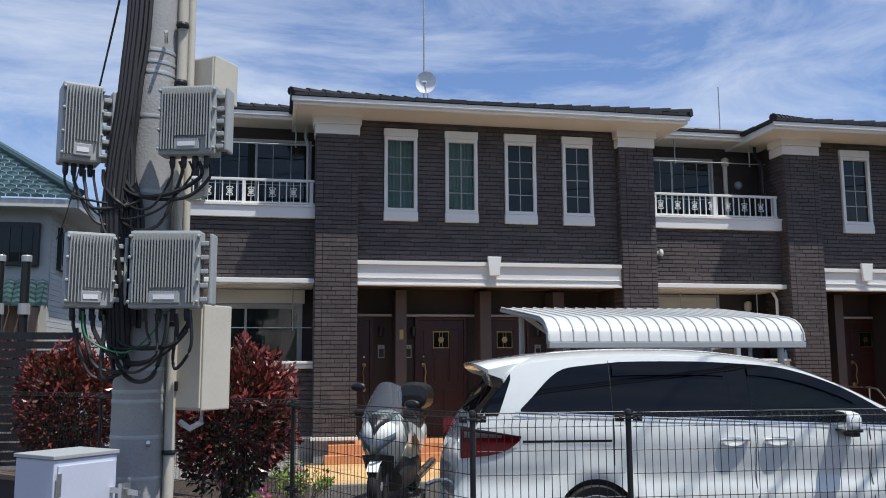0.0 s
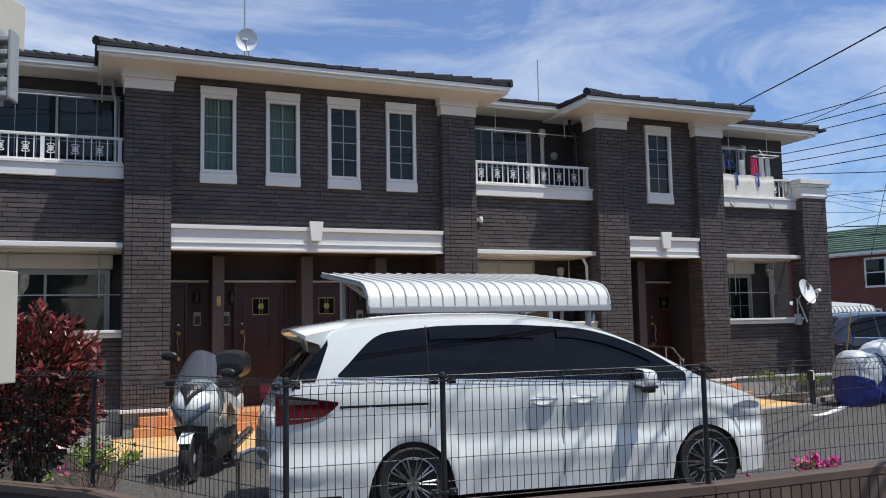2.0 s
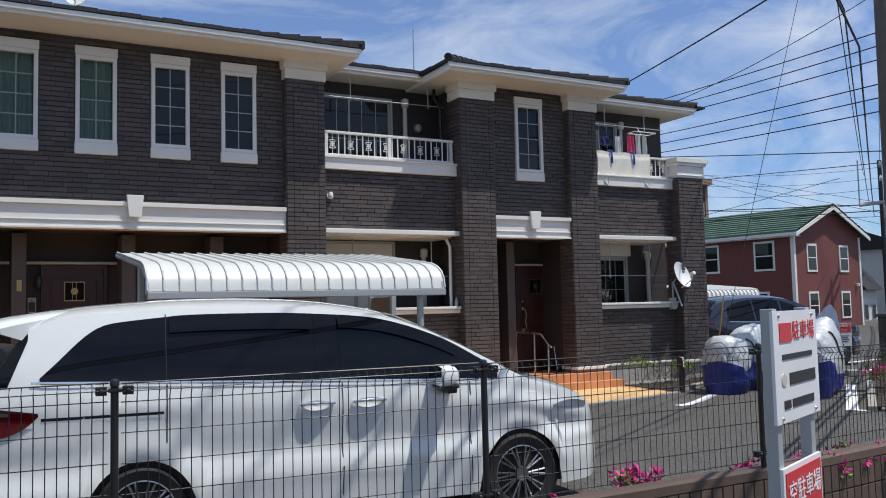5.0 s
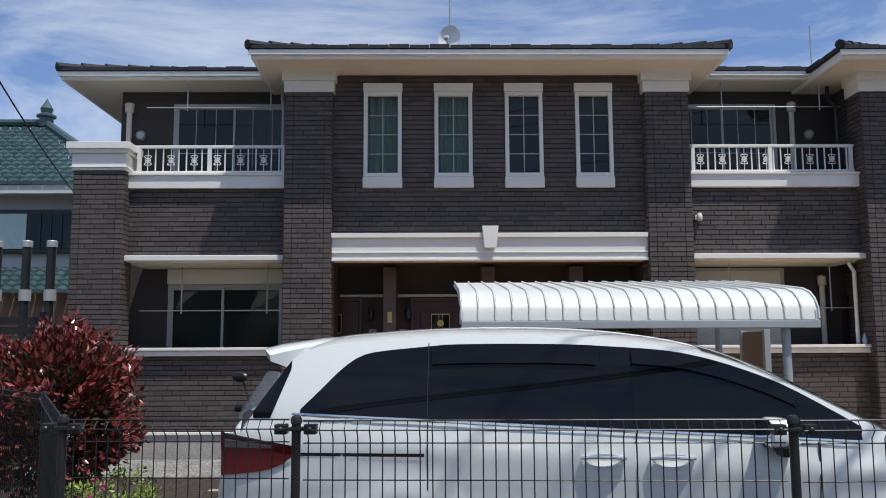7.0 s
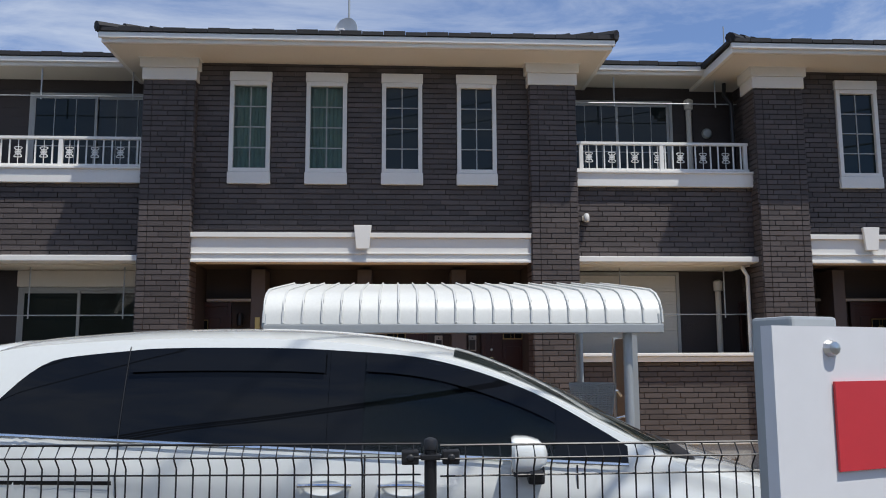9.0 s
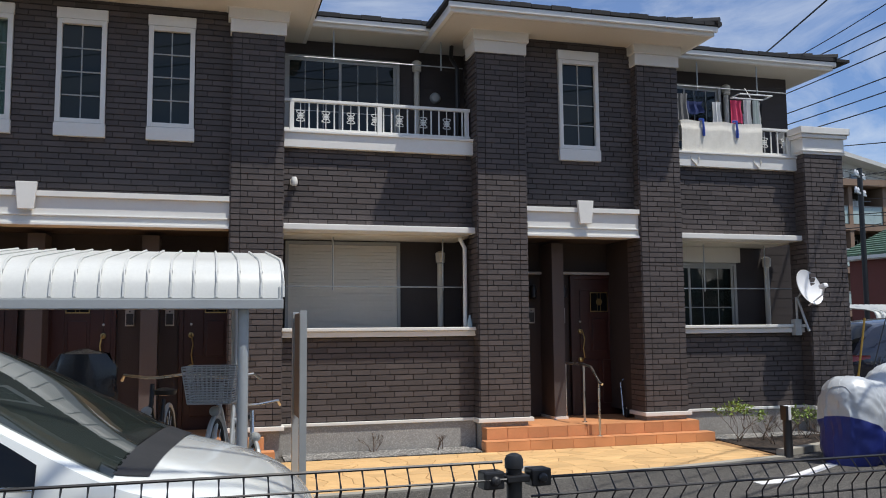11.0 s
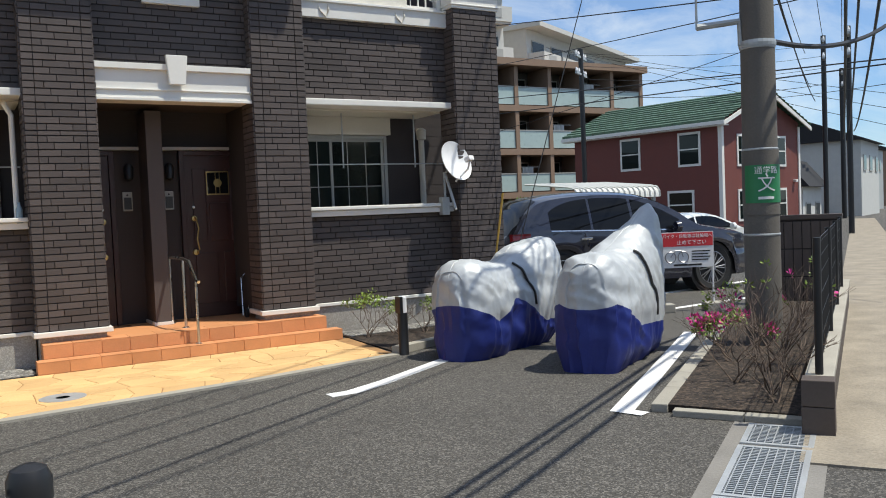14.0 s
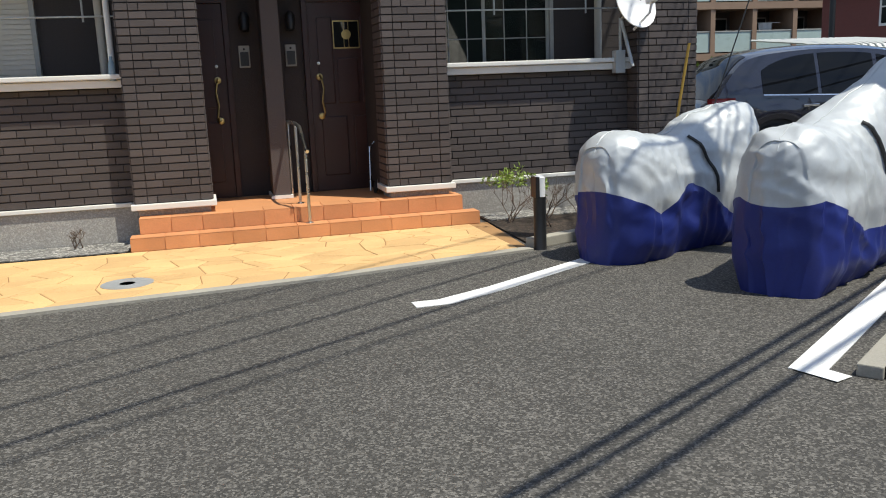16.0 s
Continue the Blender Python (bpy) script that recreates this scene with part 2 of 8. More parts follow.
def prism(bm, outline, axis, a, b):
    """A flat outline of pairs, made thick along an axis from a to b."""
    def put(u, v, w):
        return {"x": (w, u, v), "y": (u, w, v), "z": (u, v, w)}[axis]
    s = [bm.verts.new(put(u, v, a)) for u, v in outline]
    t = [bm.verts.new(put(u, v, b)) for u, v in outline]
    n = len(outline)
    for k in range(n):
        bm.faces.new((s[k], s[(k + 1) % n], t[(k + 1) % n], t[k]))
    bm.faces.new(s[::-1])
    bm.faces.new(t)
    return bm


def grid(bm, rows):
    """A sheet through rows of points."""
    vs = [[bm.verts.new(p) for p in r] for r in rows]
    for a, b in zip(vs, vs[1:]):
        for k in range(len(a) - 1):
            bm.faces.new((a[k], a[k + 1], b[k + 1], b[k]))
    return bm


def finish(bm, name, material, bevel=0.0, smooth=False):
    bmesh.ops.recalc_face_normals(bm, faces=bm.faces)
    if bevel:
        bmesh.ops.bevel(bm, geom=[e for e in bm.edges if len(e.link_faces) == 2 and e.calc_face_angle() > 0.6], offset=bevel, segments=2, affect="EDGES", profile=0.6)
    me = bpy.data.meshes.new(name)
    bm.to_mesh(me)
    bm.free()
    me.materials.append(material)
    if smooth:
        me.shade_smooth()
        me.set_sharp_from_angle(angle=radians(40))
    return me


def part(name, bm, material, parent=None, label="", bevel=0.0, smooth=False):
    ob = new(name, finish(bm, name, material, bevel, smooth))
    if parent:
        ob.parent = parent
    if label:
        ob["label"] = label
    return ob


def thing(name, label, category, m=None, group="", kind=""):
    ob = new(name)
    if m is not None:
        ob.matrix_basis = m
    return tagged(ob, label, category, group, kind)


def structure(name, bm, material, label="", bevel=0.0, category=""):
    ob = part(name, bm, material, bevel=bevel)
    return tagged(ob, label, category, kind="structure")


# ---- ground ----
structure("ground", grid(bmesh.new(), [[(x, y, 0.0) for x in (-700, -60, -10, 30, 90, 900)] for y in (-700, -60, -5, 30, 90, 900)]), ASPHALT, "dark worn asphalt of road and parking lot", category="ground")

# ---- apartment building ----
PIER_Y, BAND_Y, WALL_Y, BALC_Y, BACK_Y, REAR_Y = 13.83, 13.88, 14.0, 14.08, 15.0, 22.0
PIERS = ((-2.45, -1.69), (0.75, 1.46), (6.30, 6.97), (9.67, 10.40), (12.20, 12.88), (15.10, 15.82))
COURSE = 0.076
rng = random.Random(7)


def brick_cells(width, z0, z1, splits=()):
    """Bricks of a running bond as (u0, u1, z0, z1)."""
    edges = [0.0, *splits, width]
    row, z = 0, z0
    while z < z1 - 0.02:
        top = min(z + COURSE, z1)
        for a, b in zip(edges, edges[1:]):
            u = a
            first = True
            while u < b - 0.005:
                w = 0.265
                if first:
                    w = 0.265 * (0.35, 0.85, 0.6)[row % 3] if b - a > 0.3 else b - a
                    first = False
                e = min(u + w, b)
                if b - e < 0.05:
                    e = b
                yield u, e, z, top
                u = e
        row += 1
        z = top


def brick_face(vf, origin, way, outward, width, z0, z1, splits=(), proud=0.012, skip=None):
    """Adds bricks to a list of vertices and faces, laid on a plane from origin along way."""
    verts, faces = vf
    o, w, n = Vector(origin), Vector(way), Vector(outward)
    for u0, u1, a, b in brick_cells(width, z0, z1, splits):
        if skip and skip(u0, u1, a, b):
            continue
        d = proud + rng.uniform(-0.003, 0.003)
        j, i = 0.005, 0.0018
        k = len(verts)
        for depth, s in ((0.0, 0.0), (d, 0.003)):
            for u, z in ((u0 + i + s, a + j + s), (u1 - i - s, a + j + s), (u1 - i - s, b - j - s), (u0 + i + s, b - j - s)):
                p = o + u * w + depth * n
                verts.append((p.x, p.y, z))
        faces += [(k + 4, k + 5, k + 6, k + 7), (k, k + 1, k + 5, k + 4), (k + 1, k + 2, k + 6, k + 5), (k + 2, k + 3, k + 7, k + 6), (k + 3, k, k + 4, k + 7)]


def brick_mesh(name, vf, parent, material=BRICK):
    me = bpy.data.meshes.new(name)
    me.from_pydata(vf[0], [], vf[1])
    me.materials.append(material)
    ob = new(name, me)
    ob.parent = parent
    ob["kind"] = "stuff"
    return ob


def casement(name, x0, x1, z0, z1, y, curtain, label):
    """A tall white window with muntins, lintel and sill panel on the upper wall."""
    w = thing(name, label, "window", kind="structure")
    part("lintel", boxes((x0, x1, y - 0.035, y + 0.06, z1 - 0.14, z1)), WHITE, w, bevel=0.006)
    part("window_sill", boxes((x0, x1 + 0.0, y - 0.04, y + 0.06, z0, z0 + 0.17)), WHITE, w, bevel=0.006)
    a, b, c, d = x0 + 0.01, x1 - 0.01, z0 + 0.173, z1 - 0.143
    part("window_frame", boxes((a, a + 0.06, y - 0.03, y + 0.1, c, d), (b - 0.06, b, y - 0.03, y + 0.1, c, d), (a + 0.06, b - 0.06, y - 0.03, y + 0.1, c, c + 0.06), (a + 0.06, b - 0.06, y - 0.03, y + 0.1, d - 0.06, d)), WHITE, w, bevel=0.005)
    part("pane", boxes((a + 0.06, b - 0.06, y + 0.03, y + 0.042, c + 0.06, d - 0.06)), CURTAIN_PANE if curtain else PANE, w, "dark window glass")
    bars = [((a + b) / 2 - 0.008, (a + b) / 2 + 0.008, y + 0.018, y + 0.029, c + 0.06, d - 0.06)]
    for k in range(1, 4):
        z = c + 0.06 + (d - c - 0.12) * k / 4
        bars.append((a + 0.06, b - 0.06, y + 0.016, y + 0.027, z - 0.008, z + 0.008))
    part("muntin", boxes(*bars), SASH, w)
    if curtain:
        rows = [[(a + 0.05 + (b - a - 0.1) * i / 24, y + 0.13 + 0.018 * math.sin(i * 1.9) + 0.01 * math.sin(i * 0.7 + z), c + (d - c) * z / 4) for i in range(25)] for z in range(5)]
        part("curtain", grid(bmesh.new(), rows), CURTAIN, w, "sheer pale green curtain")
    return w


def slider(name, x0, x1, z0, z1, y, label, shutter=False, muntins=True, middle=0, box_top=0, drawn=(1,)):
    """A sliding window of two sashes in the recessed back wall."""
    w = thing(name, label, "window", kind="structure")
    part("window_frame", boxes((x0, x0 + 0.05, y - 0.06, y + 0.05, z0, z1), (x1 - 0.05, x1, y - 0.06, y + 0.05, z0, z1), (x0 + 0.05, x1 - 0.05, y - 0.06, y + 0.05, z1 - 0.05, z1), (x0 + 0.05, x1 - 0.05, y - 0.06, y + 0.05, z0, z0 + 0.05)), SASH, w, bevel=0.004)
    if shutter:
        bm = bmesh.new()
        n = int((z1 - z0 - 0.1) / 0.05)
        for k in range(n):
            z = z0 + 0.05 + k * (z1 - z0 - 0.1) / n
            box(bm, x0 + 0.05, x1 - 0.05, y - 0.035, y - 0.02, z + 0.004, z + (z1 - z0 - 0.1) / n - 0.003)
        box(bm, x0 + 0.05, x1 - 0.05, y - 0.02, y - 0.01, z0 + 0.05, z1 - 0.05)
        part("roller_shutter", bm, CREAM, w, "closed cream roller shutter of narrow slats")
        return w
    if box_top:
        part("shutter_box", boxes((x0, x1 + 0.04, y - 0.13, y - 0.008, z1 + 0.004, box_top)), CREAM, w, "cream roller shutter box above the window", bevel=0.012)
    m = middle or (x0 + x1) / 2
    for k, (a, b) in enumerate(((x0 + 0.05, m + 0.02), (m - 0.02, x1 - 0.05))):
        yy = y - 0.056 + 0.027 * k
        sash = part("sash", boxes((a, a + 0.04, yy, yy + 0.025, z0 + 0.05, z1 - 0.05), (b - 0.04, b, yy, yy + 0.025, z0 + 0.05, z1 - 0.05), (a + 0.04, b - 0.04, yy, yy + 0.025, z1 - 0.09, z1 - 0.05), (a + 0.04, b - 0.04, yy, yy + 0.025, z0 + 0.05, z0 + 0.1)), SASH, w)
        part("pane", boxes((a + 0.04, b - 0.04, yy + 0.01, yy + 0.015, z0 + 0.1, z1 - 0.09)), SHEER_PANE if k in drawn else PANE, sash)
        if k in drawn:
            rows = [[(a + 0.042 + (b - a - 0.084) * i / 60, yy + 0.0205 + 0.0025 * math.sin(i * 0.8 + 0.6 * math.sin(i * 0.23)), z) for i in range(61)] for z in (z0 + 0.1, z1 - 0.09)]
            part("curtain", grid(bmesh.new(), rows), CURTAIN, sash, "pale curtain behind the glass")
        if muntins:
            bars = [(a + (b - a) * i / 3 - 0.006, a + (b - a) * i / 3 + 0.006, yy + 0.003, yy + 0.009, z0 + 0.1, z1 - 0.09) for i in (1, 2)]
            bars += [(a + 0.04, b - 0.04, yy + 0.001, yy + 0.007, z0 + 0.1 + (z1 - z0 - 0.2) * i / 3 - 0.006, z0 + 0.1 + (z1 - z0 - 0.2) * i / 3 + 0.006) for i in (1, 2)]
            part("muntin", boxes(*bars), SASH, sash)
    return w


building = thing("apartment_building", "two-storey apartment building clad in dark brown brick with white trim", "building", kind="structure")
back = part("wall", boxes((-2.2, 15.75, BACK_Y, BACK_Y + 0.2, 0.0, 6.0), (-2.2, -2.0, BACK_Y + 0.2, REAR_Y, 0.0, 6.0), (15.55, 15.75, BACK_Y + 0.2, REAR_Y, 0.0, 6.0), (-2.2, 15.75, REAR_Y, REAR_Y + 0.2, 0.0, 6.0)), SHADEWALL, building)
# recessed back wall: lap lines of siding, in the same shade-darkened colour
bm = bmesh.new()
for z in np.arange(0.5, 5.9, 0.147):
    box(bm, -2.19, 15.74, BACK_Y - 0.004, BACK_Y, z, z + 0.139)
part("siding", bm, SHADEWALL, building)

vf = ([], [])
wall_cores = []
CASEMENTS = ((1.93, 2.54), (3.03, 3.64), (4.13, 4.74), (5.23, 5.83), (11.0, 11.65))
BAYS = {"door": ((1.46, 6.30), (10.40, 12.20)), "balcony": ((-1.69, 0.75), (6.97, 9.67), (12.88, 15.10))}
for i, (a, b) in enumerate(PIERS):
    end = i in (0, 5)
    top = 4.36 if end else 5.6
    wall_cores.append((a, b, PIER_Y, PIER_Y + 0.42, 0.40, top))
    near = i in (3, 4)
    brick_face(vf, (a, PIER_Y, 0), (1, 0, 0), (0, -1, 0), b - a, 0.42 if not near else 2.6, top, (0.12, b - a - 0.11))
    brick_face(vf, (a, PIER_Y + 0.42, 0), (0, -1, 0), (-1, 0, 0), 0.42, 0.42, top)
    brick_face(vf, (b, PIER_Y, 0), (0, 1, 0), (1, 0, 0), 0.42, 0.42, top)
for a, b in BAYS["door"]:
    holes = [w for w in CASEMENTS if a < w[0] < b]
    wall_cores += [(a, b, WALL_Y, WALL_Y + 0.25, 3.36, 4.26), (a, b, WALL_Y, WALL_Y + 0.25, 5.60, 6.0)]
    cuts = [a] + [q for w in holes for q in (w[0] + 0.03, w[1] - 0.03)] + [b]
    wall_cores += [(p, q, WALL_Y, WALL_Y + 0.25, 4.26, 5.60) for p, q in zip(cuts[::2], cuts[1::2])]
    low_z, high_z = 3.36 + 10 * COURSE, 3.36 + 31 * COURSE
    brick_face(vf, (a, WALL_Y, 0), (1, 0, 0), (0, -1, 0), b - a, 3.36, low_z)
    brick_face(vf, (a, WALL_Y, 0), (1, 0, 0), (0, -1, 0), b - a, high_z, 5.98)
    cuts = [a] + [q for w in holes for q in (w[0] + 0.004, w[1] - 0.004)] + [b]
    for p, q in zip(cuts[::2], cuts[1::2]):
        brick_face(vf, (p, WALL_Y, 0), (1, 0, 0), (0, -1, 0), q - p, low_z, high_z)
    # side walls of the projecting upper block
for a, b in ((0.9, 1.46), (6.30, 6.8), (9.85, 10.40), (12.20, 12.7)):
    wall_cores.append((a, b, PIER_Y + 0.42, BACK_Y, 0.40, 6.0))
for x, s in ((0.9, -1), (6.8, 1), (9.85, -1), (12.7, 1)):
    brick_face(vf, (x, BACK_Y if s < 0 else PIER_Y + 0.42, 0), (0, s, 0), (s, 0, 0), BACK_Y - PIER_Y - 0.42, 0.42, 5.98)
for a, b in BAYS["balcony"]:
    wall_cores.append((a, b, BALC_Y, BALC_Y + 0.15, 3.05, 4.12))
    wall_cores.append((a, b, BALC_Y, BALC_Y + 0.15, 0.40, 1.55))
    brick_face(vf, (a, BALC_Y, 0), (1, 0, 0), (0, -1, 0), b - a, 3.07, 4.115)
    if a < 12:
        brick_face(vf, (a, BALC_Y, 0), (1, 0, 0), (0, -1, 0), b - a, 0.42, 1.54)
part("wall_core", boxes(*wall_cores), MORTAR, building)
brick_mesh("brick_courses", vf, building)

# bands, trims, sills, caps
for a, b in BAYS["door"]:
    band = part("fascia_band", boxes((a, b, BAND_Y, WALL_Y + 0.3, 2.98, 3.365), (a, b, BAND_Y - 0.045, BAND_Y - 0.002, 3.315, 3.385), (a, b, BAND_Y - 0.02, BAND_Y - 0.002, 3.08, 3.1), (a, b, BAND_Y - 0.03, BAND_Y - 0.002, 2.96, 2.995)), WHITE, building, "moulded white fascia band", bevel=0.005)
    m = (a + b) / 2
    part("keystone", prism(bmesh.new(), ((m - 0.09, 3.145), (m + 0.09, 3.145), (m + 0.125, 3.485), (m - 0.125, 3.485)), "y", BAND_Y - 0.1, BAND_Y - 0.047), WHITE, building, bevel=0.008)
    # soffit takes the dark siding colour, which paints in the shade under the porch
    part("soffit", boxes((a, b, WALL_Y + 0.3, BACK_Y, 2.98, 3.02)), SHADEWALL, building)
for a, b in BAYS["balcony"]:
    part("balcony_band", boxes((a, b, BALC_Y - 0.09, BALC_Y + 0.2, 4.115, 4.315), (a, b, BALC_Y - 0.12, BALC_Y + 0.22, 4.312, 4.345)), WHITE, building, "white balcony edge band", bevel=0.006)
    part("trim_band", boxes((a, b, BALC_Y - 0.14, BALC_Y + 0.2, 2.985, 3.07)), WHITE, building, bevel=0.012)
    part("window_ledge", boxes((a, b, BALC_Y - 0.1, BALC_Y + 0.2, 1.545, 1.62), (a, b, BALC_Y - 0.14, BALC_Y + 0.22, 1.623, 1.672)), WHITE, building, "white ledge on the brick parapet", bevel=0.01)
    part("balcony_floor", boxes((a, b, BALC_Y + 0.2, BACK_Y, 2.96, 3.2)), CREAM, building)
    part("base_trim", boxes((a, b, BALC_Y - 0.05, BALC_Y + 0.05, 0.375, 0.415)), WHITE, building, bevel=0.006)
part("plinth", boxes(*[(a, b, BALC_Y - 0.02, BALC_Y + 0.2, 0.0, 0.374) for a, b in BAYS["balcony"]], *[(a + 0.02, b - 0.02, PIER_Y + 0.03, PIER_Y + 0.4, 0.0, 0.36) for a, b in PIERS]), CONCRETE, building, "grey concrete plinth")
for i, (a, b) in enumerate(PIERS):
    part("pier_foot", boxes((a - 0.04, b + 0.04, PIER_Y - 0.05, PIER_Y + 0.45, 0.36, 0.418)), WHITE, building, bevel=0.008)
    if i in (0, 5):
        cap = ((a - 0.03, b + 0.03, PIER_Y - 0.03, PIER_Y + 0.45, 4.36, 4.62), (a - 0.05, b + 0.05, PIER_Y - 0.05, PIER_Y + 0.47, 4.40, 4.42), (a - 0.07, b + 0.07, PIER_Y - 0.07, PIER_Y + 0.49, 4.623, 4.68), (a - 0.1, b + 0.1, PIER_Y - 0.1, PIER_Y + 0.52, 4.683, 4.79))
    else:
        cap = ((a - 0.03, b + 0.03, PIER_Y - 0.03, PIER_Y + 0.43, 5.585, 5.76), (a - 0.06, b + 0.06, PIER_Y - 0.06, PIER_Y + 0.43, 5.763, 5.9), (a - 0.085, b + 0.085, PIER_Y - 0.085, PIER_Y + 0.43, 5.9, 5.95))
    part("pier_cap", boxes(*cap), WHITE, building, "stepped white pier cap", bevel=0.008)


# eaves and roofs
def eave(x0, x1, y0, y1, z, name="roof"):
    """A low hipped roof piece with soffit, gutter and tiled edge."""
    r = part(name, boxes((x0 + 0.06, x1 - 0.06, y0 + 0.06, y1, z - 0.03, z + 0.02)), CREAM, building)
    part("gutter", boxes((x0, x1, y0, y0 + 0.058, z - 0.03, z + 0.10), (x0, x0 + 0.058, y0 + 0.06, y1, z - 0.03, z + 0.10), (x1 - 0.058, x1, y0 + 0.06, y1, z - 0.03, z + 0.10), (x0 - 0.03, x1 + 0.03, y0 - 0.05, y0 - 0.002, z + 0.02, z + 0.10)), WHITE, r, "white gutter board", bevel=0.01)
    rise = 0.3
    bm = bmesh.new()
    run = min((x1 - x0) / 2 - 0.05, 4.0)
    top = rise * run
    a = [bm.verts.new(p) for p in ((x0 - 0.04, y0 - 0.05, z + 0.12), (x1 + 0.04, y0 - 0.05, z + 0.12), (x1 + 0.04, y1, z + 0.12), (x0 - 0.04, y1, z + 0.12), (x0 + run, y0 + run, z + 0.12 + top), (x1 - run, y0 + run, z + 0.12 + top), (x1 - run, max(y1, y0 + run + 0.1), z + 0.12 + top), (x0 + run, max(y1, y0 + run + 0.1), z + 0.12 + top))]
    for f in ((0, 1, 5, 4), (1, 2, 6, 5), (3, 0, 4, 7), (4, 5, 6, 7)):
        bm.faces.new([a[i] for i in f])
    k = 0
    x = x0 - 0.06
    while x < x1:
        t = 0.02 * ((k % 2) * 0.5 + rng.random() * 0.4)
        box(bm, x + 0.004, x + 0.296, y0 - 0.07, y0 + 0.3, z + 0.108, z + 0.155 + t)
        x, k = x + 0.3, k + 1
    y = y0 + 0.3
    while y < y1:
        for s in (x0 - 0.06, x1 - 0.3):
            box(bm, s, s + 0.36, y + 0.004, y + 0.296, z + 0.108, z + 0.158 + 0.02 * rng.random())
        y += 0.3
    for hx, sx in ((x0 - 0.05, 1), (x1 + 0.05, -1)):
        for q in range(14):
            p0 = Vector((hx + sx * 0.28 * q, y0 - 0.06 + 0.28 * q, z + 0.17 + 0.3 * 0.28 * q))
            if q * 0.28 < run:
                tube(bm, (p0, p0 + Vector((sx * 0.3, 0.3, 0.075))), 0.075, 8, 0.06)
    part("roof_tiles", bm, ROOFTILE, r, "black flat roof tiles")


eave(-2.95, 16.2, 14.35, 23.0, 5.985)
eave(0.33, 7.39, 13.22, 16.0, 5.935)
eave(9.12, 13.17, 13.22, 16.0, 5.935)

# windows
for k, (a, b) in enumerate(CASEMENTS[:4]):
    casement(f"window_{k + 1}", a, b, 4.105, 5.768, WALL_Y - 0.03, k < 2, "tall narrow white casement window with pale curtain behind" if k < 2 else "tall narrow white casement window with dark glass")
casement("window_5", 10.98, 11.64, 4.1, 5.765, WALL_Y - 0.03, False, "tall narrow white casement window with dark glass")
slider("window_6", -1.31, 0.7, 3.3, 5.73, BACK_Y, middle=-0.3, label="sliding balcony window with muntins, curtain drawn inside")
slider("window_7", 7.05, 8.8, 3.3, 5.72, BACK_Y, "sliding balcony window with muntins", middle=7.89, drawn=())
slider("window_8", 13.0, 14.4, 3.3, 5.72, BACK_Y, "sliding balcony window behind drying washing")
slider("window_9", -1.31, 0.58, 0.6, 2.7, BACK_Y, "sliding terrace window, dark inside", muntins=False, middle=-0.42, box_top=2.95)
slider("window_10", 7.1, 8.8, 0.6, 2.94, BACK_Y, "terrace window behind a closed cream roller shutter", shutter=True)
slider("window_11", 12.95, 14.56, 0.6, 2.7, BACK_Y, "sliding terrace window, pale curtain drawn over one sash", middle=13.67, box_top=2.96)

# ---- porches ----
for a, b in ((1.0, 6.75), (9.7, 12.95)):
    p = thing("porch_steps", "two terracotta-tiled steps up to the front doors", "steps", kind="structure")
    part("landing", boxes((a, b, 13.66, BACK_Y - 0.02, 0.0, 0.29), (a - 0.08, b + 0.12, 13.45, 13.655, 0.0, 0.14)), TERRACOTTA, p, bevel=0.01)

# ---- paving in front ----
edge = [(0.4, 11.2), (4.0, 11.15), (7.5, 11.2), (9.4, 11.42), (11.3, 11.62), (13.04, 11.95)]
bm = bmesh.new()
grid(bm, [[(x, y, 0.012) for x, y in edge], [(x + (0.12 if x > 13 else 0), 13.46 if x < 13 else 13.5, 0.012) for x, y in edge]])
structure("pavement", bm, PATIOJOINT, "sandy yellow irregular stone paving", category="pavement")


# ---- fence ----
FENCE = [(-6.2, 13.0), (-4.9, 12.1), (-3.3, 10.85), (-1.75, 9.45), (0.3, 7.1), (1.4, 4.84), (2.42, 4.72), (4.44, 4.56), (6.77, 4.58), (8.93, 4.78)]


def fence_clamp(post, z, sides):
    """A strap round the post with a bolted jaw at each side that grips the mesh."""
    c = part("clamp", boxes((-0.03, 0.03, -0.027, 0.027, z - 0.008, z + 0.008)), BLACK, post, "black clamp gripping the mesh", bevel=0.003)
    for s in sides:
        a, b = sorted((s * 0.036, s * 0.088))
        part("jaw", boxes((a, b, -0.026, 0.02, z - 0.021, z + 0.021), (min(s * 0.028, s * 0.04), max(s * 0.028, s * 0.04), -0.012, 0.012, z - 0.006, z + 0.006)), BLACK, c, bevel=0.005)
        part("bolt", lathe(bmesh.new(), ((0.011, -0.026), (0.012, -0.034), (0.007, -0.04), (0.0, -0.041)), 10, (s * 0.062, 0, z), "y"), BLACKPLASTIC, c, smooth=True)


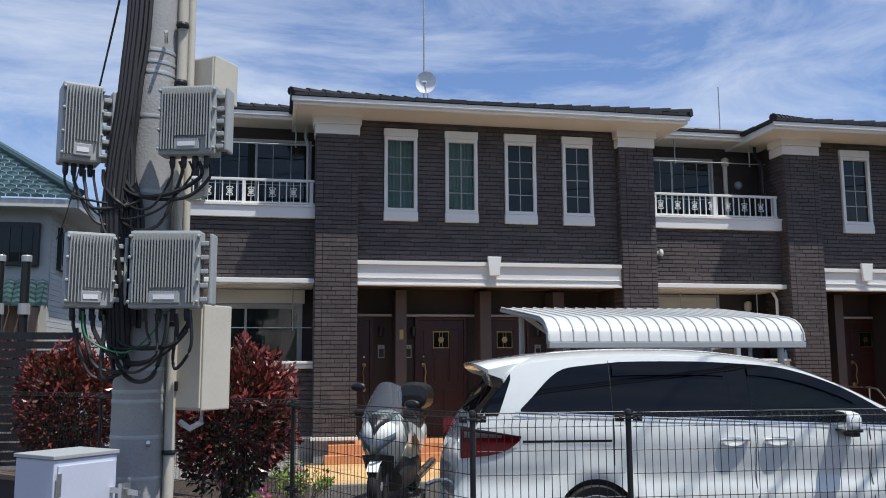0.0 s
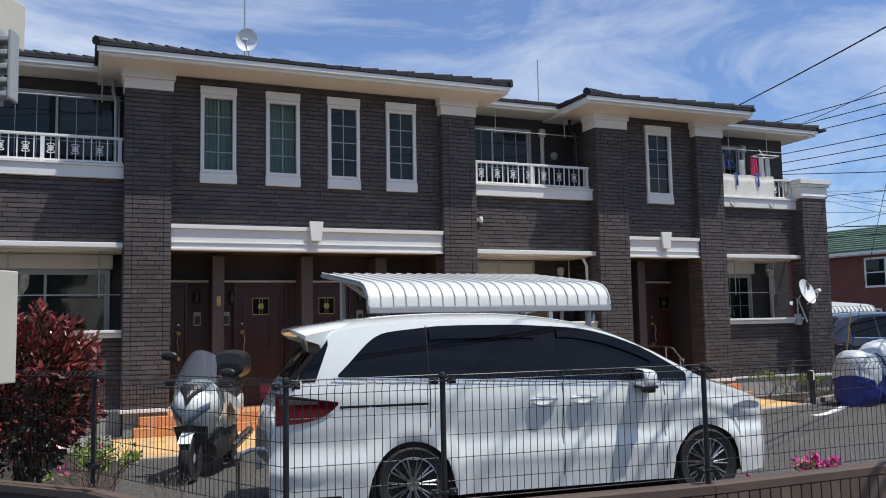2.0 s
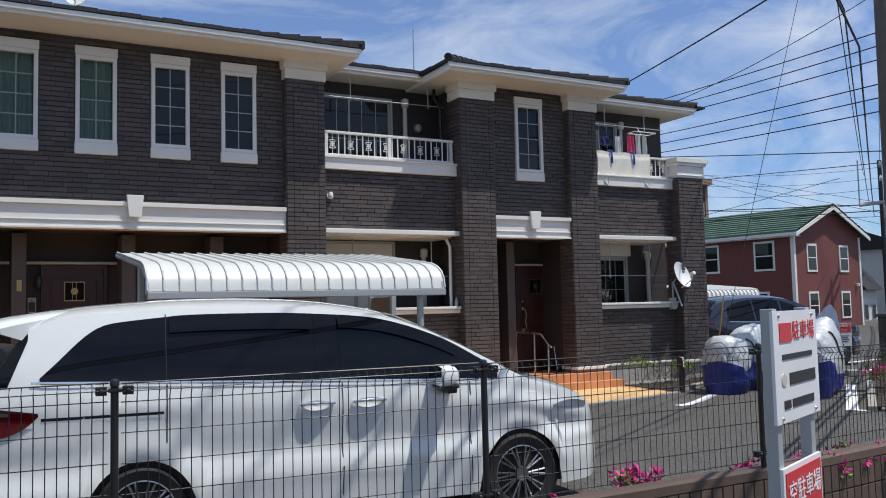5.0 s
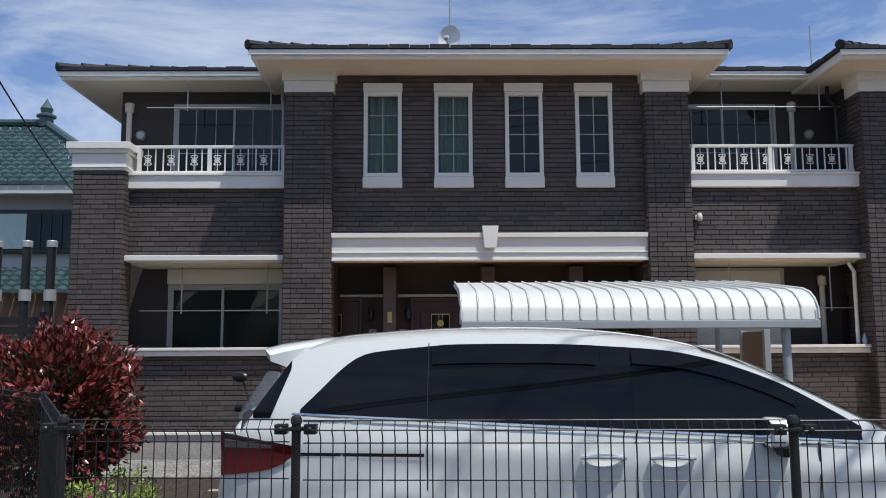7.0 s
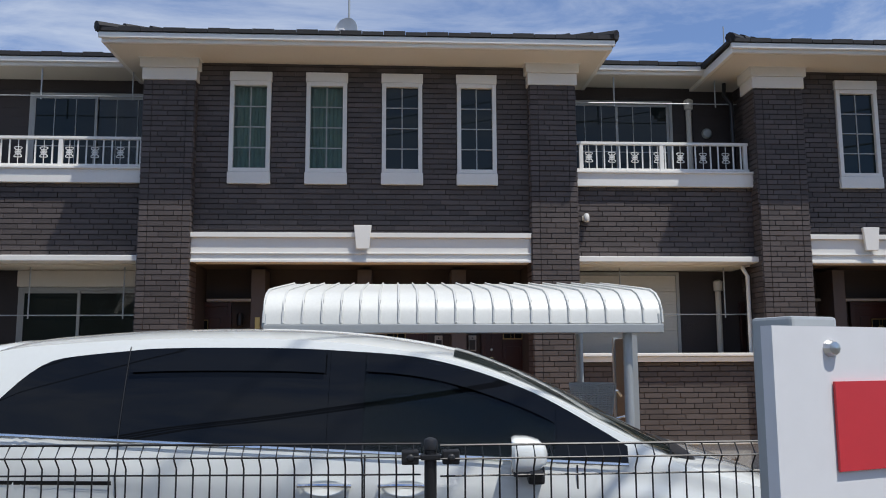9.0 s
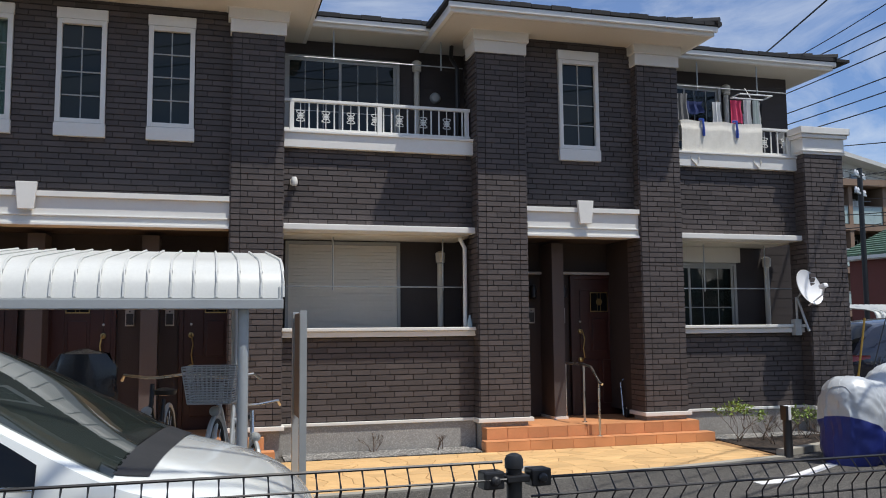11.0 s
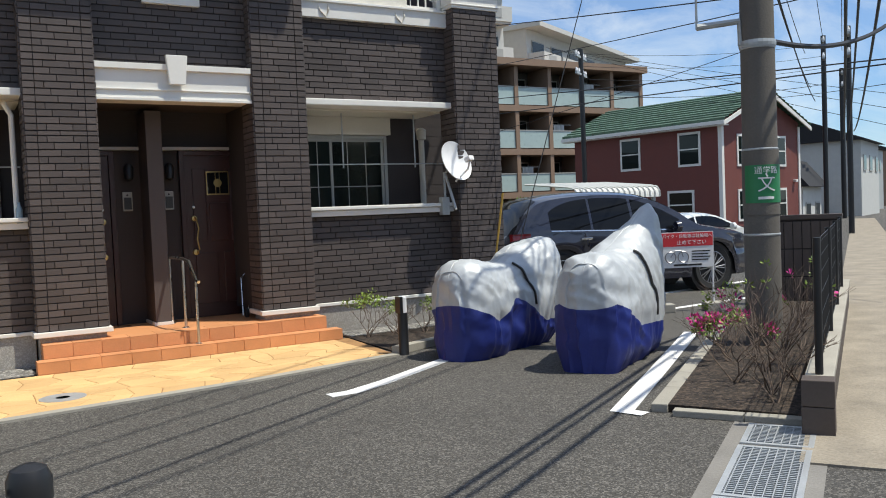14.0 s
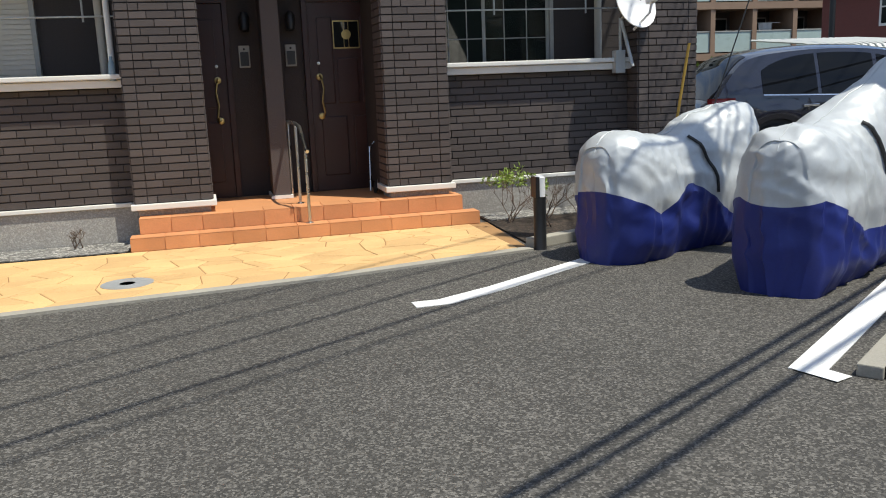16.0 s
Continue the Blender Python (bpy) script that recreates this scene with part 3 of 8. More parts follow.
def fence_run(i):
    (ax, ay), (bx, by) = FENCE[i], FENCE[i + 1]
    d = Vector((bx - ax, by - ay, 0))
    L = d.length
    rise = -0.055 if i == 8 else 0.012
    f = thing("mesh_fence", "black welded wire mesh fence panel on a low wall", "fence", pose(ax, ay, 0, 0, 0, math.degrees(math.atan2(d.y, d.x))), "fence panels")
    post = part("post", lathe(bmesh.new(), ((0.019, 0.42), (0.019, 1.305), (0.0225, 1.308), (0.0225, 1.328), (0.018, 1.338), (0.007, 1.343))), BLACK, f, smooth=True)
    for z in (1.285, 0.56):
        fence_clamp(post, z, (-1, 1))
    bm = bmesh.new()
    n = round(L / 0.0525)
    for k in range(1, n):
        x = L * k / n
        e = rise * (0.55 + 0.45 * x / L)
        tube(bm, ((x, 0.0, 0.5), (x, 0, 1.24 + e), (x, -0.03, 1.275 + e), (x, 0.0, 1.31 + e)), 0.0028, 4)
    for z, y in ((0.5, 0), (0.62, 0.004), (0.77, 0.004), (0.92, 0.004), (1.07, 0.004), (1.22, 0.004), (1.275, -0.03), (1.312, 0.0)):
        tube(bm, ((0.03, y, z + rise * 0.55), (L - 0.03, y, z + rise)), 0.0029 if z < 1.3 else 0.0038, 5)
    part("mesh_panel", bm, BLACK, f, "black welded wire mesh")
    return f


for i in range(len(FENCE) - 1):
    fence_run(i)
f = thing("fence_post", "black round end post of the mesh fence", "post", pose(8.93, 4.78, 0))
part("post", lathe(bmesh.new(), ((0.021, 0.42), (0.021, 1.240), (0.024, 1.243), (0.024, 1.267), (0.019, 1.278), (0.008, 1.283))), BLACK, f, smooth=True)
fence_clamp(f.children[0], 1.220, (-1,))
low_wall = thing("low_wall", "low block wall faced with brown vertical tiles", "wall", kind="structure")
for (ax, ay), (bx, by) in zip(FENCE, FENCE[1:]):
    d = Vector((bx - ax, by - ay, 0)).normalized()
    nrm = Vector((d.y, -d.x, 0)) * 0.07
    h = 0.40 if ax > 1.3 else 0.3
    part("wall_core", prism(bmesh.new(), [(ax + nrm.x, ay + nrm.y), (bx + nrm.x, by + nrm.y), (bx - nrm.x, by - nrm.y), (ax - nrm.x, ay - nrm.y)], "z", -0.02, h), MORTAR, low_wall)
    part("coping", prism(bmesh.new(), [(ax + nrm.x * 1.2, ay + nrm.y * 1.2), (bx + nrm.x * 1.2, by + nrm.y * 1.2), (bx - nrm.x * 1.2, by - nrm.y * 1.2), (ax - nrm.x * 1.2, ay - nrm.y * 1.2)], "z", h + 0.002, h + 0.06), WALLTILE, low_wall)


# ---- balcony railings ----
def railing(x0, x1, z0, z1, y):
    r = thing("balcony_railing", "white metal balcony railing with fleur ornaments", "railing", pose(0, y, 0), "balcony railings")
    part("top_rail", boxes((x0, x1, -0.03, 0.03, z1 - 0.045, z1)), WHITE, r, bevel=0.008)
    part("bottom_rail", boxes((x0, x1, -0.02, 0.02, z0 + 0.03, z0 + 0.06)), WHITE, r)
    mid = (x0 + x1) / 2
    for x in (x0 + 0.11, mid, x1 - 0.05):
        part("post", boxes((x - 0.03, x + 0.03, -0.027, 0.027, z0, z1 - 0.046)), WHITE, r, bevel=0.004)
    n = round((x1 - x0) / 0.118)
    for k in range(1, n):
        x = x0 + (x1 - x0) * k / n
        if min(abs(x - mid), abs(x - x0 - 0.11)) < 0.05:
            continue
        if k % 3 == 2:
            bm = bmesh.new()
            zc, h = (z0 + z1) / 2, (z1 - z0)
            tube(bm, ((x, 0, z0 + 0.06), (x, 0, z1 - 0.045)), 0.006, 5)
            for sx in (-1, 1):
                for sz in (-1, 1):
                    tube(bm, [(x + sx * (0.008 + 0.05 * math.sin(q * 0.62)), 0, zc + sz * (0.02 + 0.022 * q - 0.0022 * q * q)) for q in range(6)], 0.0065, 5)
                tube(bm, [(x + sx * 0.045 * math.sin(q * math.pi / 4), 0, zc - 0.045 + 0.0225 * q) for q in range(5)], 0.006, 5)
            box(bm, x - 0.03, x + 0.03, -0.006, 0.006, zc - 0.012, zc + 0.012)
            part("ornament", bm, WHITE, r)
        else:
            part("baluster", boxes((x - 0.009, x + 0.009, -0.009, 0.009, z0 + 0.06, z1 - 0.045)), WHITE, r)


for a, b in BAYS["balcony"]:
    railing(a + 0.02, b - 0.02, 4.345, 4.81, BALC_Y + 0.02)

# ---- pipes, dry poles, lamps on the facade ----
for a, b in BAYS["balcony"]:
    for z0, z1, zr in ((4.36, 5.94, 5.52), (1.62, 2.95, 2.25)):
        rod = thing("drying_pole", "steel washing pole hung across the balcony opening", "drying pole")
        part("rod", tubes(0.009, [(a + 0.1, BALC_Y + 0.35, zr), (b - 0.02 if b < 15 else b + 0.2, BALC_Y + 0.35, zr)]), ALU, rod, smooth=True)
        for x in (a + 0.75, b - 0.35):
            part("hanger", tubes(0.011, [(x, BALC_Y + 0.36, zr - 0.05), (x, BALC_Y + 0.36, z1)]), ALU, rod)
    for z0, z1 in ((4.3, 5.66), (1.3, 2.72)):
        x = -2.33 if a < 0 else (b - 0.6 if z0 > 4 else b - 0.25 + 0.3 * (a > 12))
        d = thing("duct_cover", "cream pipe cover on the recessed wall", "duct")
        part("cover", tubes(0.045, [(x + (0.28 if a < 0 else 0), BACK_Y - 0.05, z0), (x + (0.28 if a < 0 else 0), BACK_Y - 0.05, z1)], n=10), CREAM, d, smooth=True)
        part("elbow", lathe(bmesh.new(), ((0.02, -0.09), (0.07, -0.07), (0.075, 0.07), (0.03, 0.1)), 14, (x + (0.28 if a < 0 else 0), BACK_Y - 0.06, z1)), CREAM, d, smooth=True)
    v = thing("wall_vent", "round grey vent hood on the recessed wall", "vent")
    part("hood", lathe(bmesh.new(), ((0.085, 0.0), (0.085, -0.03), (0.06, -0.06), (0.0, -0.07)), 20, (-1.86 if a < 0 else b - 0.3, BACK_Y - 0.006, 5.2), "y"), ALU, v, smooth=True)
for x in (9.62,):
    d = thing("downpipe", "white rain downpipe in the terrace opening", "pipe")
    part("pipe", tubes(0.03, [(x - 0.05, BALC_Y + 0.08, 1.62), (x - 0.05, BALC_Y + 0.08, 2.8), (x - 0.12, BALC_Y + 0.1, 2.94)], n=10), WHITE, d, smooth=True)
for k, (px, s) in enumerate(((0.62, 1), (9.55, 1))):
    d = thing("downpipe", "black rain downpipe beside the projecting block", "pipe")
    part("pipe", tubes(0.032, [(px, BALC_Y + 0.3, 4.4), (px, BALC_Y + 0.3, 5.5), (px - 0.05, BALC_Y + 0.45, 5.7), (px - 0.02, BALC_Y + 0.5, 5.95)], n=10), SASH if k == 0 else BLACKPLASTIC, d, smooth=True)
lamp = thing("wall_sensor", "small white sensor lamp on the brick wall", "lamp")
part("foot", boxes((7.08, 7.18, BALC_Y - 0.05, BALC_Y - 0.012, 3.6, 3.68)), WHITE, lamp, bevel=0.01)
part("head", lathe(bmesh.new(), ((0.03, 0.1), (0.045, 0.06), (0.045, 0.0), (0.03, -0.02)), 14, (7.13, BALC_Y - 0.1, 3.6)), WHITE, lamp, smooth=True)


# ---- front doors ----
def front_door(x, flip, z0=0.292):
    """A panelled door 0.86 wide with a leaded pane; flip -1 puts the handle at its right."""
    d = thing("front_door", "dark red-brown panelled front door with a small leaded pane and curved brass handle", "door", pose(x, BACK_Y, z0), "front doors", "structure")
    w, h = 0.43, 2.12
    part("door_frame", boxes((-w - 0.06, -w, -0.09, -0.01, 0, h + 0.06), (w, w + 0.06, -0.09, -0.01, 0, h + 0.06), (-w, w, -0.09, -0.01, h, h + 0.06)), DOORWOOD, d, bevel=0.006)
    leaf = part("leaf", boxes((-w + 0.004, w - 0.004, -0.06, -0.012, 0.004, h - 0.004)), DOORWOOD, d)
    for a, b, c, e in ((-0.33, -0.04, 0.18, 0.85), (0.04, 0.33, 0.18, 0.85), (-0.33, -0.16, 1.0, 1.95), (0.16, 0.33, 1.0, 1.95), (-0.12, 0.12, 1.0, 1.5)):
        part("panel", boxes((a, b, -0.075, -0.062, c, e)), DOORWOOD, leaf, bevel=0.01)
    pane = part("pane", boxes((-0.14, 0.14, -0.07, -0.062, 1.62, 1.9)), CARGLASS, leaf, "leaded glass pane")
    bars = [(-0.15, 0.15, -0.08, -0.071, 1.605, 1.62), (-0.15, 0.15, -0.08, -0.071, 1.9, 1.915), (-0.15, -0.14, -0.08, -0.071, 1.62, 1.9), (0.14, 0.15, -0.08, -0.071, 1.62, 1.9), (-0.03, -0.024, -0.078, -0.071, 1.62, 1.9), (0.024, 0.03, -0.078, -0.071, 1.62, 1.9)]
    bm = boxes(*bars)
    lathe(bm, ((0.05, -0.074), (0.055, -0.079), (0.04, -0.079)), 14, (0, 0, 1.76), "y")
    part("leading", bm, BRASS, pane)
    hx = -0.33 * flip
    bm = tubes(0.011, [(hx, -0.1, 1.32), (hx + 0.012 * flip, -0.15, 1.27), (hx + 0.03 * flip, -0.155, 1.17), (hx + 0.01 * flip, -0.15, 1.03), (hx + 0.03 * flip, -0.15, 0.9), (hx + 0.02 * flip, -0.1, 0.84)])
    part("handle", bm, BRASS, leaf, "curved brass pull handle", smooth=True)
    for z in (1.3, 0.86):
        part("rose", lathe(bmesh.new(), ((0.0, -0.1), (0.035, -0.095), (0.04, -0.062)), 16, (hx, 0, z), "y"), BRASS, leaf, smooth=True)
    part("lock", lathe(bmesh.new(), ((0.018, -0.062), (0.018, -0.08), (0.0, -0.082)), 12, (hx, 0, 1.45), "y"), STEEL, leaf)


def intercom(x, z=1.72):
    i = thing("intercom", "grey door intercom with dark face beside the front door", "intercom", group="intercoms")
    part("case", boxes((x - 0.06, x + 0.06, BACK_Y - 0.045, BACK_Y - 0.006, z, z + 0.24)), SASH, i, bevel=0.008)
    part("face", boxes((x - 0.045, x + 0.045, BACK_Y - 0.052, BACK_Y - 0.047, z + 0.02, z + 0.17)), BLACKPLASTIC, i)
    part("lens", lathe(bmesh.new(), ((0.012, 0), (0.0, -0.008)), 10, (x, BACK_Y - 0.047, z + 0.2), "y"), BLACKPLASTIC, i)


def porch_lamp(x):
    l = thing("porch_lamp", "small dark wall lantern above the intercom", "lamp", group="porch lamps")
    part("bracket", boxes((x - 0.03, x + 0.03, BACK_Y - 0.05, BACK_Y - 0.006, 2.24, 2.3)), BLACKPLASTIC, l)
    part("lantern", lathe(bmesh.new(), ((0.02, 2.1), (0.05, 2.12), (0.06, 2.26), (0.03, 2.31)), 10, (x, BACK_Y - 0.11, 0)), BLACKPLASTIC, l, smooth=True)


for x, s in ((1.37, -1), (3.13, 1), (4.35, -1), (6.15, 1), (10.24, -1), (12.02, 1)):
    front_door(x, s)
for x in (2.02, 2.52, 5.01, 5.53, 10.88, 11.39):
    intercom(x)
for x in (2.0, 2.6, 5.0, 5.6, 10.9, 11.4):
    porch_lamp(x)
for k, (a, b) in enumerate(((2.22, 2.42), (3.78, 3.99), (5.18, 5.40), (11.05, 11.24))):
    structure(f"divider_{k + 1}", boxes((a, b, 14.5, BACK_Y - 0.006, 0.292, 2.93)), BRICK, "brown divider wall between the front doors", 0.006)
    structure(f"divider_foot_{k + 1}", boxes((a - 0.02, b + 0.02, 14.48, BACK_Y - 0.006, 0.293, 0.33)), WHITE, "white foot trim of the divider")
for k, (a, b) in enumerate(((1.5, 2.2), (2.44, 3.76), (4.01, 5.16), (5.42, 6.26), (10.43, 11.03), (11.26, 12.18))):
    structure(f"lintel_{k + 1}", boxes((a, b, BACK_Y - 0.14, BACK_Y - 0.01, 2.48, 2.52)), SASH, "light trim over the door recess")
tag = thing("delivery_tag", "small yellow plate hung on the divider wall", "plate")
part("plate", boxes((2.29, 2.36, 14.48, 14.486, 2.05, 2.22)), BRASS, tag)

# handrail on the steps
hr2 = thing("handrail", "short stainless steel handrail at the porch steps", "handrail")
part("rail", tubes(0.019, [(11.26, 14.55, 1.12), (11.28, 13.95, 1.12), (11.3, 13.75, 1.09), (11.32, 13.52, 0.88), (11.33, 13.46, 0.86)], n=10), STEEL, hr2, smooth=True)
for x, y, z0, z1 in ((11.26, 14.55, 0.29, 1.11), (11.28, 13.95, 0.29, 1.11), (11.32, 13.55, 0.14, 0.9)):
    part("post", tubes(0.017, [(x, y, z0), (x, y, z1)], n=10), STEEL, hr2, smooth=True)
    part("base_flange", lathe(bmesh.new(), ((0.045, z0 + 0.001), (0.045, z0 + 0.012), (0.025, z0 + 0.02)), 16, (x, y, 0)), STEEL, hr2)
st = thing("folding_cart", "folded steel trolley leaning against the pier in the porch", "trolley")
part("frame", tubes(0.012, [(12.1, 14.35, 0.33), (12.14, 14.5, 0.8), (12.2, 14.52, 0.86), (12.24, 14.52, 0.8), (12.2, 14.42, 0.33)]), STEEL, st, smooth=True)
part("wheel", lathe(bmesh.new(), ((0.02, -0.015), (0.06, -0.015), (0.06, 0.015), (0.02, 0.015)), 16, (12.16, 14.38, 0.355), "x"), RUBBER, st)

# ---- roof dish and masts ----
def dish(m, r, label, drop):
    d = thing("satellite_dish", label, "satellite dish", m)
    rows = [[(r * q * math.cos(k * math.tau / 28), -0.16 * r + 0.32 * r * (q * q) - 0.3 * r, 1.08 * r * q * math.sin(k * math.tau / 28)) for k in range(29)] for q in (0.02, 0.4, 0.7, 0.9, 1.0)]
    rows2 = [[(x * 1.0, y + 0.012, z) for x, y, z in row] for row in rows[::-1]]
    part("reflector", grid(bmesh.new(), [[(x, -y - 0.7 * r, z) for x, y, z in row] for row in rows + rows2]), SIGNWHITE, d, "white dish reflector", smooth=True)
    part("feed_arm", tubes(0.014, [(0, -0.1 * r, -0.95 * r), (0, -1.15 * r, -0.72 * r), (0, -1.4 * r, -0.4 * r)]), SIGNWHITE, d, smooth=True)
    part("feed_horn", boxes((-0.05, 0.05, -1.62 * r, -1.22 * r, -0.42 * r, -0.16 * r)), SIGNWHITE, d, bevel=0.02)
    part("mount", tubes(0.02, [(0, 0.03, -0.1 * r), (0, 0.12, -0.3 * r), (0, 0.12, -drop)]), ALU, d, smooth=True)
    return d


dish(pose(3.42, 18.0, 8.0, 0, 0, -20), 0.24, "small white satellite dish on the roof", 0.85)
mast = thing("antenna_mast", "thin steel antenna mast on the roof", "antenna")
part("pole", tubes(0.022, [(3.4, 18.3, 7.2), (3.4, 18.3, 12.0)]), ALU, mast)
mast = thing("antenna_mast", "thin short antenna on the roof", "antenna")
part("pole", tubes(0.015, [(11.6, 19.5, 6.9), (11.6, 19.5, 8.9)], n=6), ALU, mast)
dish(pose(14.97, 13.86, 2.19, -20, 0, 14), 0.27, "white satellite dish clamped to the white ledge", 0.62)
b = thing("dish_bracket", "grey clamp bracket on the ledge", "bracket")
part("clamp", boxes((14.86, 14.98, 13.9, 14.0, 1.5, 1.75)), ALU, b, bevel=0.01)
part("stay", tubes(0.018, [(14.95, 13.97, 1.6), (14.95, 13.97, 2.1)]), ALU, b)

# ---- washing on the balcony ----
wash = thing("quilt", "cream quilted mattress pad hung over the balcony railing with blue pegs", "quilt")
rows = []
for j in range(15):
    rows.append([(13.05 + 1.45 * i / 30, BALC_Y - 0.045 - 0.012 * math.sin(i * 0.9 + j * 0.3) - 0.02 * (j > 2), 4.845 - 0.56 * j / 14 + 0.01 * math.sin(i * 0.5)) for i in range(31)])
rows.insert(0, [(x, BALC_Y + 0.07, z - 0.3) for x, y, z in rows[0]])
rows.insert(1, [(x, BALC_Y + 0.06, z + 0.005) for x, y, z in rows[1]])
part("pad", grid(bmesh.new(), rows), mat("quilt_cloth", (0.74, 0.71, 0.63), 0.9, var=0.1, scale=12, fine=40, bump=0.4), wash, smooth=True)
for x in (13.22, 14.33):
    part("strap", tubes(0.012, [(x - 0.06, BALC_Y - 0.06, 4.34), (x - 0.02, BALC_Y - 0.1, 4.2), (x + 0.05, BALC_Y - 0.1, 4.13), (x + 0.1, BALC_Y - 0.1, 4.22), (x + 0.08, BALC_Y - 0.06, 4.36)]), CREAM, wash)
PEG = mat("blue_peg", (0.03, 0.08, 0.42), 0.4, var=0.1, bump=0)
for x in (13.42, 14.02):
    peg = thing("quilt_clip", "large blue clip holding the quilt to the rail", "clip", group="quilt clips")
    part("clip", tubes(0.022, [(x, BALC_Y + 0.0, 4.88), (x, BALC_Y - 0.09, 4.86), (x, BALC_Y - 0.1, 4.7), (x + 0.01, BALC_Y - 0.085, 4.6)]), PEG, peg, smooth=True)
CLOTHS = (("pink_towel", (0.6, 0.06, 0.14)), ("white_shirt", (0.75, 0.75, 0.74)), ("pale_cloth", (0.5, 0.56, 0.54)), ("dark_cloth", (0.03, 0.03, 0.035)), ("blue_cloth", (0.02, 0.035, 0.12)), ("grey_cloth", (0.2, 0.2, 0.2)))
for k, (x, w, z1, z0, c) in enumerate(((14.32, 0.22, 5.33, 4.95, 0), (14.5, 0.14, 5.34, 4.8, 1), (14.62, 0.1, 5.32, 4.7, 2), (14.74, 0.1, 5.3, 4.62, 3), (13.5, 0.3, 5.25, 5.05, 4), (13.25, 0.2, 5.35, 4.8, 5), (13.95, 0.16, 5.28, 4.9, 1), (14.68, 0.12, 5.3, 4.95, 1))):
    g = thing("washing", f"{CLOTHS[c][0].replace('_', ' ')} hanging to dry on the balcony", "laundry", group="washing")
    rows = [[(x - w / 2 + w * i / 8 * (1 - 0.1 * math.sin(j)), BALC_Y + 0.32 + 0.02 * math.sin(i * 1.7 + k) - 0.05 * (k % 3), z1 + (z0 - z1) * j / 6 - 0.02 * math.sin(i + k) * (j == 6)) for i in range(9)] for j in range(7)]
    part("cloth", grid(bmesh.new(), rows + [[(a, b + 0.01, c2) for a, b, c2 in r] for r in rows[::-1]]), mat(CLOTHS[c][0], CLOTHS[c][1], 0.9, var=0.12, bump=0.1), g, smooth=True)
rack = thing("peg_hanger", "white round peg hanger on the washing pole", "hanger")
part("frame", tubes(0.012, [(14.2, BALC_Y + 0.3, 5.36), (14.8, BALC_Y + 0.3, 5.36), (14.8, BALC_Y + 0.05, 5.36), (14.2, BALC_Y + 0.05, 5.36), (14.2, BALC_Y + 0.3, 5.36)]), SIGNWHITE, rack)
part("hook", tubes(0.006, [(14.5, BALC_Y + 0.2, 5.36), (14.5, BALC_Y + 0.34, 5.55)]), SIGNWHITE, rack)
bt = thing("plastic_bottle", "small clear bottle with blue label on the ledge", "bottle")
part("body", lathe(bmesh.new(), ((0.03, 1.612), (0.034, 1.63), (0.034, 1.76), (0.015, 1.81), (0.015, 1.84)), 14, (9.58, 13.98, 0)), mat("bottle_plastic", (0.25, 0.35, 0.42), 0.15, var=0.1, bump=0), bt, smooth=True)


# ---- cars ----
def smooth_curve(pts):
    xs, ys = zip(*pts)
    def f(x):
        if x <= xs[0]:
            return ys[0]
        for i in range(len(xs) - 1):
            if x <= xs[i + 1]:
                t = (x - xs[i]) / (xs[i + 1] - xs[i])
                m0 = (ys[i + 1] - ys[max(i - 1, 0)]) / (xs[i + 1] - xs[max(i - 1, 0)])
                j = min(i + 2, len(xs) - 1)
                m1 = (ys[j] - ys[i]) / (xs[j] - xs[i])
                h = xs[i + 1] - xs[i]
                return (2 * t**3 - 3 * t * t + 1) * ys[i] + (t**3 - 2 * t * t + t) * h * m0 + (3 * t * t - 2 * t**3) * ys[i + 1] + (t**3 - t * t) * h * m1
        return ys[-1]
    return f


def wheel_parts(parent, x, y, r, side):
    """A wheel with its tyre and ten-spoke rim; side -1 faces -y."""
    w = part("wheel", lathe(bmesh.new(), ((r * 0.70, 0.0), (r * 0.72, -0.02), (r * 0.93, -0.035), (r, -0.0), (r, 0.17), (r * 0.9, 0.2), (r * 0.6, 0.2)), 40, axis="y"), RUBBER, parent, "black tyre", smooth=True)
    w.location, w.scale = (x, y, r), (1, -side, 1)
    bm = bmesh.new()
    n = 40
    for k in range(10):
        a = k * math.tau / 10
        for o in (-0.10, 0.10):
            c, s = math.cos(a + o * 0.4), math.sin(a + o * 0.4)
            c2, s2 = math.cos(a + o), math.sin(a + o)
            tube(bm, ((c * 0.05, -0.02, s * 0.05), (c2 * r * 0.69, -0.012, s2 * r * 0.69)), 0.009, 5)
    lathe(bm, ((0.0, -0.02), (0.055, -0.03), (0.06, 0.02)), 20, axis="y")
    ring = [[(q * math.cos(k * math.tau / n), h, q * math.sin(k * math.tau / n)) for k in range(n + 1)] for q, h in ((r * 0.72, -0.018), (r * 0.69, -0.022), (r * 0.66, 0.02))]
    grid(bm, ring)
    part("rim", bm, RIM, w, "polished multi-spoke alloy rim", smooth=True)
    part("rim_well", lathe(bmesh.new(), ((0.0, 0.03), (r * 0.7, 0.03), (r * 0.7, 0.1)), 32, axis="y"), BLACKPLASTIC, w)
    return w


